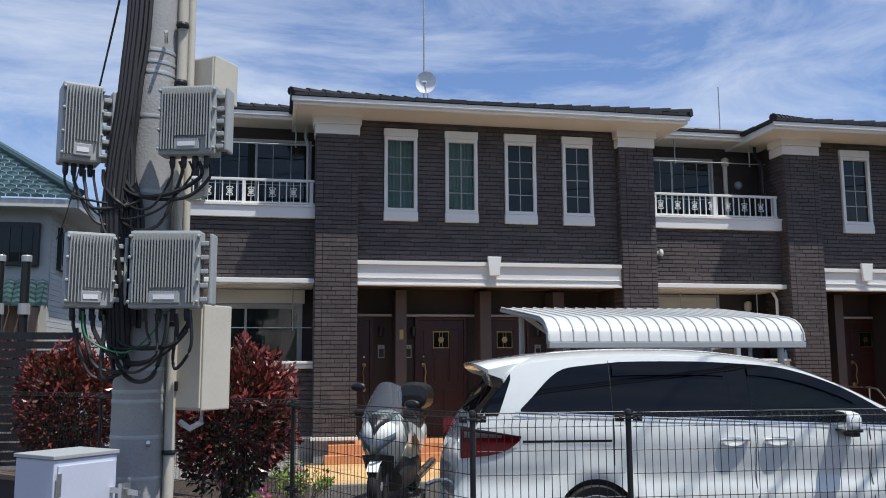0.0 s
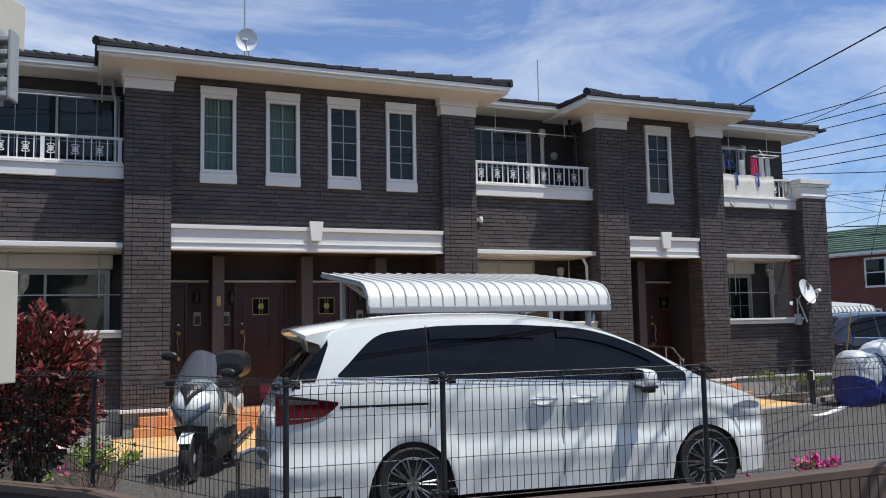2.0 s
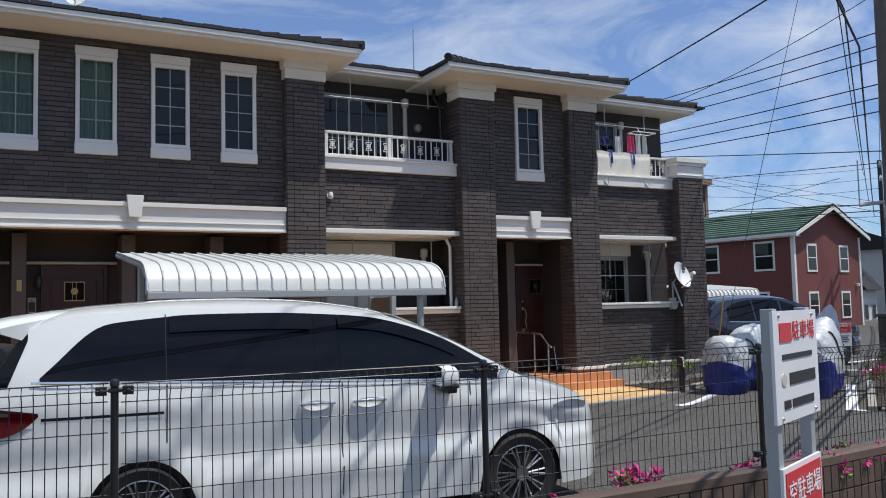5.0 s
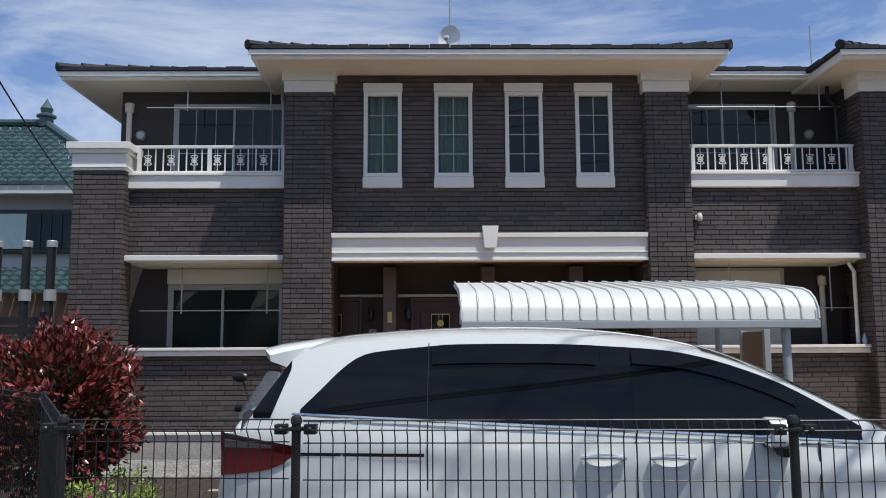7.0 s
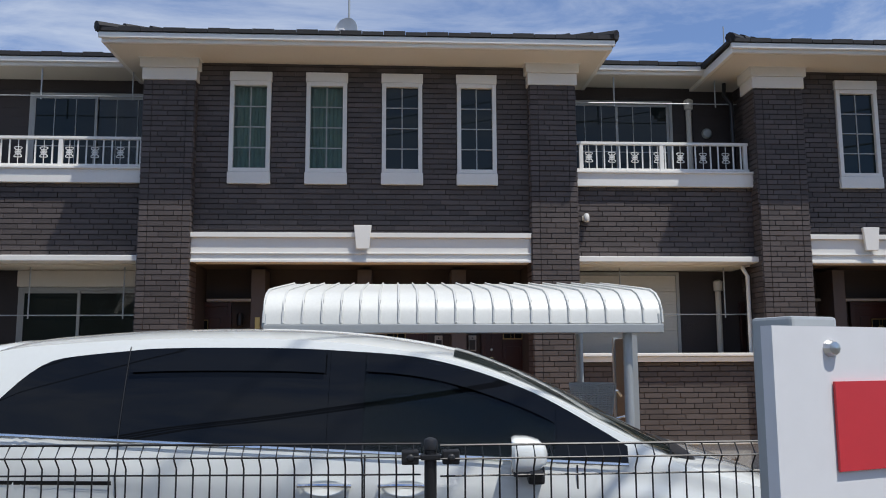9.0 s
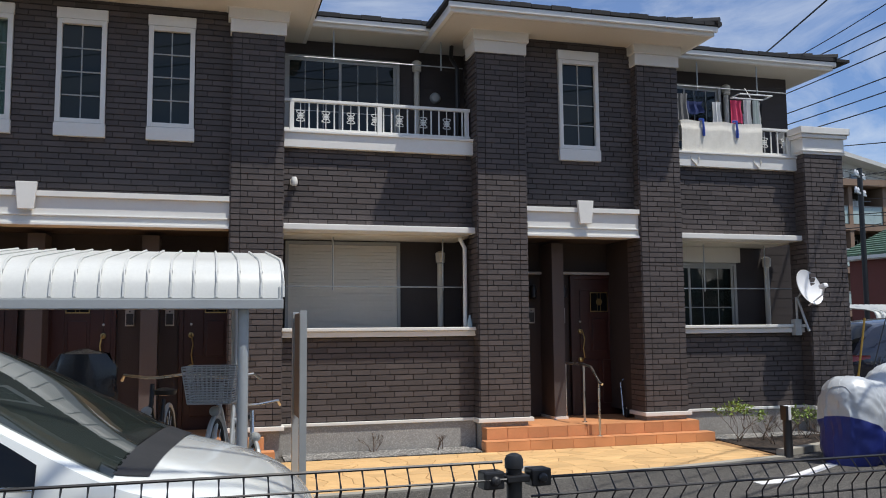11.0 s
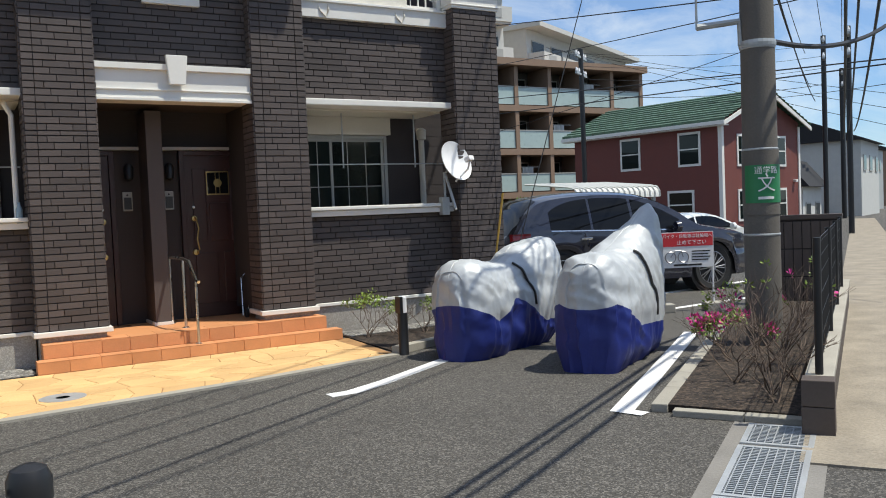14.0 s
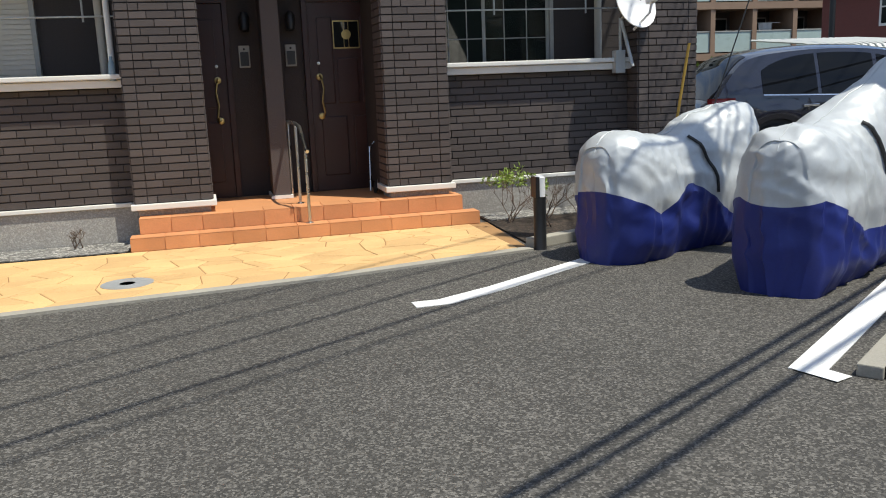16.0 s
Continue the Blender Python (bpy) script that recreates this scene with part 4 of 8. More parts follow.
class Shell:
    """A car body: side line from above, roof line from the side, bottom with wheel arches."""

    def __init__(self, profile, plan, belt, wheels, wr, sill, tumble):
        self.profile, self.belt, self.wheels, self.wr, self.sill, self.tumble = profile, belt, wheels, wr, sill, tumble
        self.plan = smooth_curve(plan)
        acc = [0.0]
        for a, b in zip(profile, profile[1:]):
            acc.append(acc[-1] + math.hypot(b[0] - a[0], b[1] - a[1]))
        self.length = acc[-1]
        self.fx = smooth_curve([(s, p[0]) for s, p in zip(acc, profile)])
        self.fz = smooth_curve([(s, p[1]) for s, p in zip(acc, profile)])
        self.acc = acc

    def bottom(self, x):
        z = self.sill(x)
        for w in self.wheels:
            d = abs(x - w)
            if d < self.wr * 1.16:
                z = max(z, self.wr + math.sqrt(max(0, (self.wr * 1.16) ** 2 - d * d)))
        return z

    def half(self, x, z):
        w = self.plan(x)
        b = self.belt(x)
        if z > b:
            return w - 0.012 - self.tumble * (z - b) - 0.12 * (z - b) ** 2
        t = (b - z) / b
        line = 0.5 + 0.03 * x
        crease = 0.02 * math.exp(-((z - b + 0.16) / 0.07) ** 2) + 0.02 * math.exp(-((z - line + 0.05) / 0.05) ** 2)
        crease += 0.022 * sum(math.exp(-((math.hypot(x - q, z - self.wr) - self.wr * 1.35) / 0.07) ** 2) for q in self.wheels)
        return w - 0.012 * math.cos(min(1, t * 2) * math.pi / 2) - 0.05 * max(0, t - 0.55) * 2 + crease - 0.03 * math.exp(-((z - 0.66) / 0.11) ** 2)

    def edge(self, x, zt):
        return max(self.bottom(x) + 0.01, zt - 0.07)

    def body(self, material, parent, label):
        bm = bmesh.new()
        rows = []
        n = 150
        for i in range(n + 1):
            s = self.length * i / n
            x, zt = self.fx(s), self.fz(s)
            zb = self.bottom(x)
            ze = self.edge(x, zt)
            right = [(zb + (ze - zb) * k / 18) for k in range(19)]
            ye = self.half(x, ze)
            pts = [(x, -self.half(x, z), z) for z in right]
            top = [(x, -ye * (1 - k / 12), zt - (zt - ze) * abs(1 - k / 12) ** 3.2) for k in range(1, 24)]
            pts += top + [(x, self.half(x, z), z) for z in reversed(right)]
            rows.append(pts)
        grid(bm, rows)
        return part("body", bm, material, parent, label, smooth=True)

    def side_patch(self, name, x0, x1, lo, hi, side, material, parent, label="", off=0.006, n=28):
        rows = []
        for k in range(9):
            r = []
            for i in range(n + 1):
                x = x0 + (x1 - x0) * i / n
                z = lo(x) + (hi(x) - lo(x)) * k / 8
                r.append((x, side * (self.half(x, z) + off), z))
            rows.append(r)
        return part(name, grid(bmesh.new(), rows), material, parent, label, smooth=True)

    def top_patch(self, name, s0, s1, f0, f1, material, parent, label="", off=0.006):
        """A patch on the roof line between lengths s0 and s1, over the width fraction f."""
        rows = []
        for i in range(17):
            s = s0 + (s1 - s0) * i / 16
            x, zt = self.fx(s), self.fz(s)
            dx, dz = self.fx(s + 0.01) - self.fx(s - 0.01), self.fz(s + 0.01) - self.fz(s - 0.01)
            q = math.hypot(dx, dz)
            ze = self.edge(x, zt)
            ye = self.half(x, ze)
            f = f0 + (f1 - f0) * i / 16
            rows.append([(x - dz / q * off, ye * f * (k / 10 - 1), zt - (zt - ze) * abs(f * (k / 10 - 1)) ** 3.2 + dx / q * off) for k in range(21)])
        return part(name, grid(bmesh.new(), rows), material, parent, label, smooth=True)


def minivan(m):
    car = thing("minivan", "pearl white minivan with dark privacy glass, parked on the asphalt", "car", m)
    prof = [(0.03, 0.33), (0.0, 0.5), (0.0, 0.75), (0.05, 0.95), (0.17, 1.18), (0.33, 1.40), (0.43, 1.54), (0.47, 1.62), (0.62, 1.70), (1.0, 1.742), (1.5, 1.765), (2.1, 1.76), (2.6, 1.72), (3.05, 1.635), (3.45, 1.48), (3.8, 1.30), (4.12, 1.14), (4.4, 1.06), (4.65, 0.97), (4.82, 0.84), (4.91, 0.68), (4.94, 0.46), (4.91, 0.26)]
    plan = [(0, 0.79), (0.06, 0.835), (0.3, 0.875), (0.8, 0.9), (2.0, 0.905), (3.4, 0.905), (4.1, 0.895), (4.5, 0.85), (4.75, 0.76), (4.94, 0.55)]
    belt = lambda x: 1.215 - 0.045 * (x - 0.7) if x < 4 else 1.066 - 0.25 * (x - 4)
    sill = lambda x: 0.2 + (0.06 if x < 0.6 else 0)
    sh = Shell(prof, plan, belt, (1.18, 4.05), 0.31, sill, 0.2)
    body = sh.body(CARWHITE, car, "pearl white painted body")
    part("underbody", boxes((0.2, 4.6, -0.72, 0.72, 0.2, 0.6)), BLACKPLASTIC, car)
    roofline = smooth_curve([(0.6, 1.54), (0.9, 1.6), (1.38, 1.645), (2.0, 1.65), (2.4, 1.635), (2.9, 1.585), (3.37, 1.435), (3.73, 1.24), (3.95, 1.1)])
    for side in (-1, 1):
        lo = lambda x: belt(x) + 0.012
        c1 = smooth_curve([(0.52, 1.225), (0.66, 1.36), (0.8, 1.5), (0.9, 1.57), (1.0, 1.6), (1.4, 1.64)])
        sh.side_patch("window_surround", 0.55, 3.85, lo, lambda x: max(lo(x) + 0.003, min(c1(x) if x < 1.4 else 9, roofline(x) - 0.004)), side, CARGLASS, car, "black window surround", off=0.003, n=60)
        sh.side_patch("quarter_window", 0.56, 1.332, lo, lambda x: max(lo(x) + 0.003, min(c1(x) - 0.004, roofline(x) - 0.01)), side, CARGLASS, car, "dark privacy glass", off=0.007)
        q = sh.side_patch("sliding_door_window", 1.342, 2.38, lo, lambda x: roofline(x) - 0.012, side, CARGLASS, car, "dark privacy glass", off=0.007)
        sh.side_patch("wind_deflector", 1.36, 2.36, lambda x: roofline(x) - 0.12, lambda x: roofline(x) - 0.014, side, CARGLASS, q, off=0.026)
        sh.side_patch("window_gap", 1.334, 1.34, lo, lambda x: roofline(x) + 0.012, side, BLACKPLASTIC, car, off=0.0075, n=1)
        sh.side_patch("door_pillar", 2.382, 2.56, lo, lambda x: roofline(x) - 0.012, side, CARGLASS, car, "black door pillar", off=0.007)
        w = sh.side_patch("front_window", 2.562, 3.5, lo, lambda x: max(lo(x) + 0.005, roofline(x) - 0.02), side, CARCLEAR, car, "clear front door window", off=0.008)
        sh.side_patch("wind_deflector", 2.57, 3.5, lambda x: max(lo(x), roofline(x) - 0.10), lambda x: max(lo(x) + 0.005, roofline(x) - 0.022), side, CARGLASS, w, off=0.026)
        sh.side_patch("corner_window", 3.51, 3.85, lo, lambda x: max(lo(x) + 0.003, roofline(x) - 0.025), side, CARGLASS, car, off=0.007)
        sh.side_patch("belt_moulding", 0.5, 3.85, lambda x: belt(x) - 0.004, lambda x: belt(x) + 0.010, side, CHROME, car, "thin chrome belt moulding", off=0.012)
        sh.side_patch("slide_rail", 0.56, 1.32, lambda x: 0.975, lambda x: 0.995, side, BLACKPLASTIC, car, off=0.004)
        for x in (2.38, 2.775):
            yy = sh.half(x, 0.965)
            rows = [[(x + q * 0.115 * math.cos(k * math.tau / 24), side * (yy + 0.006 - 0.012 * (1 - q)), 0.965 + q * 0.038 * math.sin(k * math.tau / 24)) for k in range(25)] for q in (0.05, 0.5, 1.0)]
            rec = part("handle_recess", grid(bmesh.new(), rows), CARWHITE, car, smooth=True)
            bm = bmesh.new()
            tube(bm, [(x - 0.13 + 0.26 * i / 10, side * (yy + 0.008 + 0.022 * math.sin(math.pi * i / 10) ** 0.6), 0.977 + 0.006 * math.sin(math.pi * i / 10)) for i in range(11)], 0.0105, 8)
            part("door_handle", bm, CHROME, rec, "chrome door handle", smooth=True)
        for x in (1.336, 2.57, 3.6):
            sh.side_patch("door_gap", x, x + 0.008, lambda x: 0.3 if x > 1.5 else 0.78, lambda x: belt(x) - 0.01, side, BLACKPLASTIC, car, off=0.003, n=1)
        bm = bmesh.new()
        hull = []
        for x, k in ((-0.075, 0.9), (-0.06, 1.0), (0.0, 0.98), (0.05, 0.82), (0.085, 0.5), (0.095, 0.1)):
            hull.append([(x, k * 0.125 * math.copysign(abs(math.cos(a)) ** 0.55, math.cos(a)), k * 0.088 * math.copysign(abs(math.sin(a)) ** 0.6, math.sin(a))) for a in [q * math.tau / 24 for q in range(25)]])
        grid(bm, hull)
        mir = part("door_mirror", bm, CARWHITE, car, "white door mirror", smooth=True)
        mir.location = (3.36, side * 1.0, 1.135)
        part("mirror_glass", boxes((-0.078, -0.07, -0.105, 0.105, -0.068, 0.068)), CHROME, mir, "mirror glass", bevel=0.003)
        part("mirror_skirt", boxes((-0.07, 0.07, -0.105, 0.105, -0.092, -0.062)), BLACKPLASTIC, mir, "black lower shell", bevel=0.012)
        part("mirror_foot", boxes((3.36, 3.44, side * 0.96 - 0.08, side * 0.96 + 0.06, 1.0, 1.085)), BLACKPLASTIC, car, bevel=0.015)
        sh.side_patch("tail_lamp", 0.04, 0.545, lambda x: 0.85 + 0.05 * (max(0, x - 0.04) / 0.505) + 0.11 * (max(0, x - 0.04) / 0.505) ** 5, lambda x: 1.10 - 0.07 * (x - 0.04) / 0.505, side, TAILRED, car, "red wraparound tail lamp", off=0.012)
        sh.side_patch("rear_window_edge", 0.25, 0.475, lambda x: max(1.2, 1.2 + (x - 0.36) * 2.6), lambda x: 1.13 + (x - 0.17) * 1.385, side, CARGLASS, car, "dark rear window wrapping round the corner", off=0.004)
        sh.side_patch("tail_lamp_lens", 0.07, 0.38, lambda x: 1.02, lambda x: 1.075 - 0.11 * (x - 0.07), side, RIM, car, "clear reversing lens", off=0.016)
        sh.side_patch("tail_lamp_trim", 0.04, 0.545, lambda x: 1.095 - 0.139 * (x - 0.04), lambda x: 1.115 - 0.165 * (x - 0.04), side, BLACKPLASTIC, car, off=0.014)
        sh.side_patch("headlamp", 4.35, 4.72, lambda x: 0.82 - 0.05 * (x - 4.35), lambda x: 0.84 + 0.03 * math.sin((x - 4.35) / 0.37 * math.pi), side, RIM, car, "slim headlamp", off=0.008)
        for x in (1.18, 4.05):
            wheel_parts(car, x, side * 0.86, 0.315, side)
            part("arch_liner", lathe(bmesh.new(), ((0.355, 0.0), (0.355, 0.3), (0.1, 0.3)), 28, (x, side * 0.84 - (0.3 if side > 0 else 0), 0.315), "y"), BLACKPLASTIC, car)
    a = sh.acc
    sh.top_patch("rear_window", a[4] + 0.02, a[6] - 0.01, 1.0, 0.98, CARGLASS, car, "dark rear window")
    sh.top_patch("windscreen", a[13] - 0.05, a[16] - 0.02, 0.93, 0.93, CARSCREEN, car, "raked windscreen")
    sh.top_patch("cowl", a[16] - 0.03, a[16] + 0.1, 0.9, 0.8, BLACKPLASTIC, car)
    sh.top_patch("grille", a[20] - 0.12, a[21] - 0.05, 0.6, 0.6, BLACKPLASTIC, car)
    # spoiler over the tailgate
    bm = bmesh.new()
    rows = []
    for k in range(25):
        y = -0.70 + 1.40 * k / 24
        e = abs(y / 0.70) ** 6
        tip, dz = 0.2 + 0.1 * e, -0.055 * e
        drop = 0.015 * e
        rows.append([(x, y, z) for x, z in ((0.9, 1.715 + dz), (0.62, 1.703 + dz), (tip + 0.12, 1.665 + dz), (tip, 1.638 + dz), (tip + 0.005, 1.615 + dz - drop), (0.3 + tip * 0.4, 1.575 + dz - drop), (0.55, 1.55 + dz - drop), (0.9, 1.62 + dz - drop))])
    grid(bm, rows)
    for end in (rows[0], rows[-1]):
        bm.faces.new([bm.verts.new(p) for p in end])
    part("roof_spoiler", bm, CARWHITE, car, "white roof spoiler", smooth=True)
    # cabin seen through the glass
    for x in (2.35, 1.4):
        for y in (-0.4, 0.4):
            s = part("seat", boxes((x, x + 0.5, y - 0.25, y + 0.25, 0.5, 0.72), (x - 0.12, x + 0.06, y - 0.25, y + 0.25, 0.72, 1.2), (x - 0.1, x, y - 0.12, y + 0.12, 1.22, 1.4)), BLACKPLASTIC, car, "dark seat", bevel=0.04)
    part("dashboard", boxes((3.35, 3.95, -0.75, 0.75, 0.75, 1.05)), BLACKPLASTIC, car, bevel=0.05)
    bm = bmesh.new()
    ring = [Vector((3.13 + 0.06 * math.sin(k * math.tau / 20) , 0.38 + 0.18 * math.cos(k * math.tau / 20), 1.0 + 0.17 * math.sin(k * math.tau / 20))) for k in range(21)]
    tube(bm, ring, 0.015, 6)
    part("steering_wheel", bm, BLACKPLASTIC, car)
    return car


van = minivan(pose(1.725, 7.334, 0.0, 0, 0, -6.2))


# ---- cycle port ----
def cycle_port():
    p = thing("cycle_port", "small bicycle shelter with a curved white ribbed steel roof", "bicycle shelter")
    x0, x1 = 3.26, 6.58
    line = [(8.93, 1.88), (8.945, 1.98), (9.0, 2.07), (9.1, 2.135), (9.25, 2.18), (9.6, 2.225), (10.3, 2.31), (11.05, 2.40)]
    rows = [[(x0 + (x1 - x0) * i / 20, y, z) for i in range(21)] for y, z in line]
    rows += [[(x0 + (x1 - x0) * i / 20, y + 0.01, z - 0.03) for i in range(21)] for y, z in reversed(line)]
    part("roof_sheet", grid(bmesh.new(), rows), PORTROOF, p, "white ribbed steel roof sheet", smooth=True)
    for i in range(22):
        x = x0 + (x1 - x0) * i / 21
        part("rib", tubes(0.011, [(x, y - 0.006, z + 0.008) for y, z in line], n=5), PORTROOF, p, smooth=True)
    part("gutter", boxes((x0, x1, 8.9, 9.0, 1.80, 1.875)), ALU, p, bevel=0.008)
    for x in (x0 + 0.01, x1 - 0.03):
        part("side_rail", tubes(0.03, [(x, y + 0.02, z - 0.03) for y, z in line], n=6), ALU, p)
    for x in (x0 + 0.25, x1 - 0.28):
        part("post", tubes(0.04, [(x, 9.02, 0.0), (x, 9.02, 1.8)], n=12), ALU, p, smooth=True)
        part("beam", tubes(0.03, [(x, 9.0, 1.83), (x, 11.0, 2.33)], n=8), ALU, p)
        part("post", tubes(0.04, [(x, 10.9, 0.0), (x, 10.9, 2.32)], n=12), ALU, p, smooth=True)


cycle_port()

# ---- trees and hill behind the road ----
bm = bmesh.new()
hr = random.Random(3)
grid(bm, [[(x, -26 - 6 * k - 2 * math.sin(x * 0.3), (0, 5, 9, 11, 11.5)[k] + (0 if k == 0 else 1.6 * math.sin(x * 0.21) + hr.uniform(-0.9, 0.9))) for x in range(-90, 110, 2)] for k in range(5)])
tagged(part("backdrop", bm, LEAFDARK), "wooded slope across the road", "backdrop", kind="structure")


# ---- foliage ----
def leaves(bm, rnd, centre, radii, n, size, shell=0.55, keep=None, droop=0.3):
    """Many small bent leaves, thicker towards the outside of an uneven crown."""
    c = Vector(centre)
    for _ in range(n):
        d = Vector((rnd.gauss(0, 1), rnd.gauss(0, 1), rnd.gauss(0, 1))).normalized()
        bump = 0.82 + 0.3 * noise.noise(d * 2.3 + c)
        q = (shell + (1 - shell) * rnd.random() ** 0.6) * bump
        p = c + Vector((d.x * radii[0], d.y * radii[1], d.z * radii[2])) * q
        if keep and not keep(p):
            continue
        up = (d + Vector((rnd.uniform(-0.7, 0.7), rnd.uniform(-0.7, 0.7), rnd.uniform(-0.2, 0.9)))).normalized()
        a = up.cross(Vector((rnd.gauss(0, 1), rnd.gauss(0, 1), rnd.gauss(0, 1)))).normalized()
        s = size * rnd.uniform(0.6, 1.3)
        tip = p + up * s
        mid = p + up * s * 0.5 - Vector((0, 0, droop * s * 0.2))
        v = [bm.verts.new(p), bm.verts.new(mid + a * s * 0.24), bm.verts.new(tip), bm.verts.new(mid - a * s * 0.24)]
        bm.faces.new((v[0], v[1], v[2]))
        bm.faces.new((v[0], v[2], v[3]))
    return bm


def photinia(x, y, r, top, seed, n=7500):
    rnd = random.Random(seed)
    t = thing("photinia_bush", "rounded photinia shrub with glossy red young leaves over dark green ones", "shrub", pose(x, y, 0), "red shrubs")
    bm = bmesh.new()
    for k in range(9):
        a = k * 0.7 + rnd.random()
        tube(bm, [(0.05 * math.cos(a), 0.05 * math.sin(a), 0.0), (0.15 * math.cos(a), 0.15 * math.sin(a), top * 0.3), (r * 0.6 * math.cos(a), r * 0.6 * math.sin(a), top * (0.55 + 0.25 * rnd.random()))], 0.022, 6, 0.006)
    part("trunk", bm, TWIG, t)
    zc = top * 0.55
    inner = part("inner_leaves", leaves(bmesh.new(), rnd, (0, 0, zc), (r * 0.95, r * 0.95, top * 0.47), int(n * 0.6), 0.085, 0.3), LEAFDARK, t, "dark green inner leaves")
    bm = leaves(bmesh.new(), rnd, (0, 0, zc), (r, r, top * 0.49), n, 0.072, 0.76, lambda p: p.z > top * 0.22 + rnd.uniform(0, 0.45))
    for k in range(60):
        d = Vector((rnd.gauss(0, 1), rnd.gauss(0, 1), abs(rnd.gauss(0.3, 1)))).normalized()
        c = Vector((0, 0, zc)) + Vector((d.x * r, d.y * r, d.z * top * 0.47)) * rnd.uniform(0.86, 0.98)
        leaves(bm, rnd, c, (0.06, 0.06, 0.07), 14, 0.075, 0.2)
    ob = part("red_leaves", bm, LEAFRED, t, "glossy red young leaves")
    ob["kind"] = "stuff"
    inner["kind"] = "stuff"


photinia(-0.27, 8.68, 0.70, 1.88, 4)
photinia(-2.45, 11.15, 0.72, 1.95, 9)
photinia(-4.9, 15.2, 0.8, 2.35, 12, 1200)
photinia(-6.3, 16.4, 0.7, 2.2, 14, 900)


def twig_shrub(x, y, h, spread, seed, leafy=0, pink=0, z=0.03):
    rnd = random.Random(seed)
    name = "azalea" if pink else ("leafy_shrub" if leafy else "bare_shrub")
    label = "low azalea with magenta flowers and lime leaves" if pink else ("small shrub with lime young leaves" if leafy else "low shrub of bare grey twigs")
    t = thing(name, label, "shrub", pose(x, y, z), "planting")
    bm = bmesh.new()
    tips = []
    def grow(p, d, l, r, depth):
        q = p + d * l
        m = p + d * l * 0.5 + Vector((rnd.uniform(-0.1, 0.1), rnd.uniform(-0.1, 0.1), 0)) * l
        tube(bm, (p, m, q), r, 4, r * 0.6)
        if depth == 0:
            tips.append(q)
            return
        for _ in range(rnd.choice((2, 3))):
            grow(q, (d + Vector((rnd.uniform(-0.8, 0.8), rnd.uniform(-0.8, 0.8), rnd.uniform(-0.1, 0.5)))).normalized(), l * rnd.uniform(0.55, 0.85), r * 0.62, depth - 1)
    for k in range(4 if h < 0.5 else 5):
        a = rnd.random() * math.tau
        grow(Vector((rnd.uniform(-0.04, 0.04), rnd.uniform(-0.04, 0.04), -0.02)), Vector((spread * math.cos(a), spread * math.sin(a), 1)).normalized(), h * 0.36, 0.008, 3)
    part("branchwork", bm, TWIG, t)
    if leafy:
        bm = bmesh.new()
        for q in tips:
            if rnd.random() < leafy:
                leaves(bm, rnd, q, (0.04, 0.04, 0.035), 9, 0.045, 0.2)
        part("foliage", bm, LEAFLIME, t, "lime green leaves")
    if pink:
        bm = bmesh.new()
        for q in tips:
            if rnd.random() < pink:
                leaves(bm, rnd, q + Vector((0, 0, 0.03)), (0.03, 0.03, 0.03), 9, 0.05, 0.5)
        part("blossom", bm, PINK, t, "magenta flowers")


# along the low wall, beside the porch and in the planter
for k, (x, y, h, l, p) in enumerate(((0.35, 7.75, 0.65, 0.4, 0.03), (0.45, 8.25, 0.55, 0.45, 0.02), (0.3, 8.6, 0.65, 0.35, 0), (0.9, 7.1, 0.45, 0.0, 0), (5.9, 4.95, 0.45, 0.5, 0.55), (5.3, 4.9, 0.32, 0.3, 0.5), (6.4, 4.85, 0.35, 0.9, 0), (7.0, 4.8, 0.42, 0.5, 0.7), (7.35, 4.78, 0.42, 0.5, 0.7), (7.7, 4.75, 0.42, 0.6, 0.6), (8.05, 4.75, 0.42, 0.6, 0.6), (8.4, 4.72, 0.4, 0.5, 0.5))):
    twig_shrub(x, y, h, 0.5, 30 + k, l, p, 0.05)
for k, (x, y, h, l) in enumerate(((13.35, 13.3, 0.62, 0.75), (13.75, 13.35, 0.5, 0), (14.1, 13.2, 0.5, 0.05), (13.65, 12.9, 0.45, 0), (14.5, 13.35, 0.5, 0.4), (14.3, 12.7, 0.4, 0), (14.9, 13.2, 0.5, 0.1), (8.2, 13.9, 0.3, 0), (9.1, 13.9, 0.28, 0), (2.2, 13.2, 0.01, 0))):
    if h > 0.1:
        twig_shrub(x, y, h, 0.7, 60 + k, l, 0, 0.02)
for k, (x, y, h, l, p) in enumerate(((15.05, 9.1, 0.55, 0.6, 0.4), (15.3, 9.35, 0.45, 0.4, 0.25), (16.2, 9.75, 0.7, 0.3, 0.1), (14.35, 8.45, 0.75, 0, 0), (14.9, 8.6, 0.85, 0, 0), (14.2, 7.95, 0.7, 0, 0), (15.4, 8.85, 0.95, 0, 0), (15.9, 9.2, 0.95, 0.1, 0), (14.7, 8.15, 0.8, 0, 0), (16.5, 9.6, 0.9, 0.1, 0.05), (13.95, 7.75, 0.5, 0, 0))):
    twig_shrub(x, y, h, 0.75, 90 + k, l, p, 0.06)


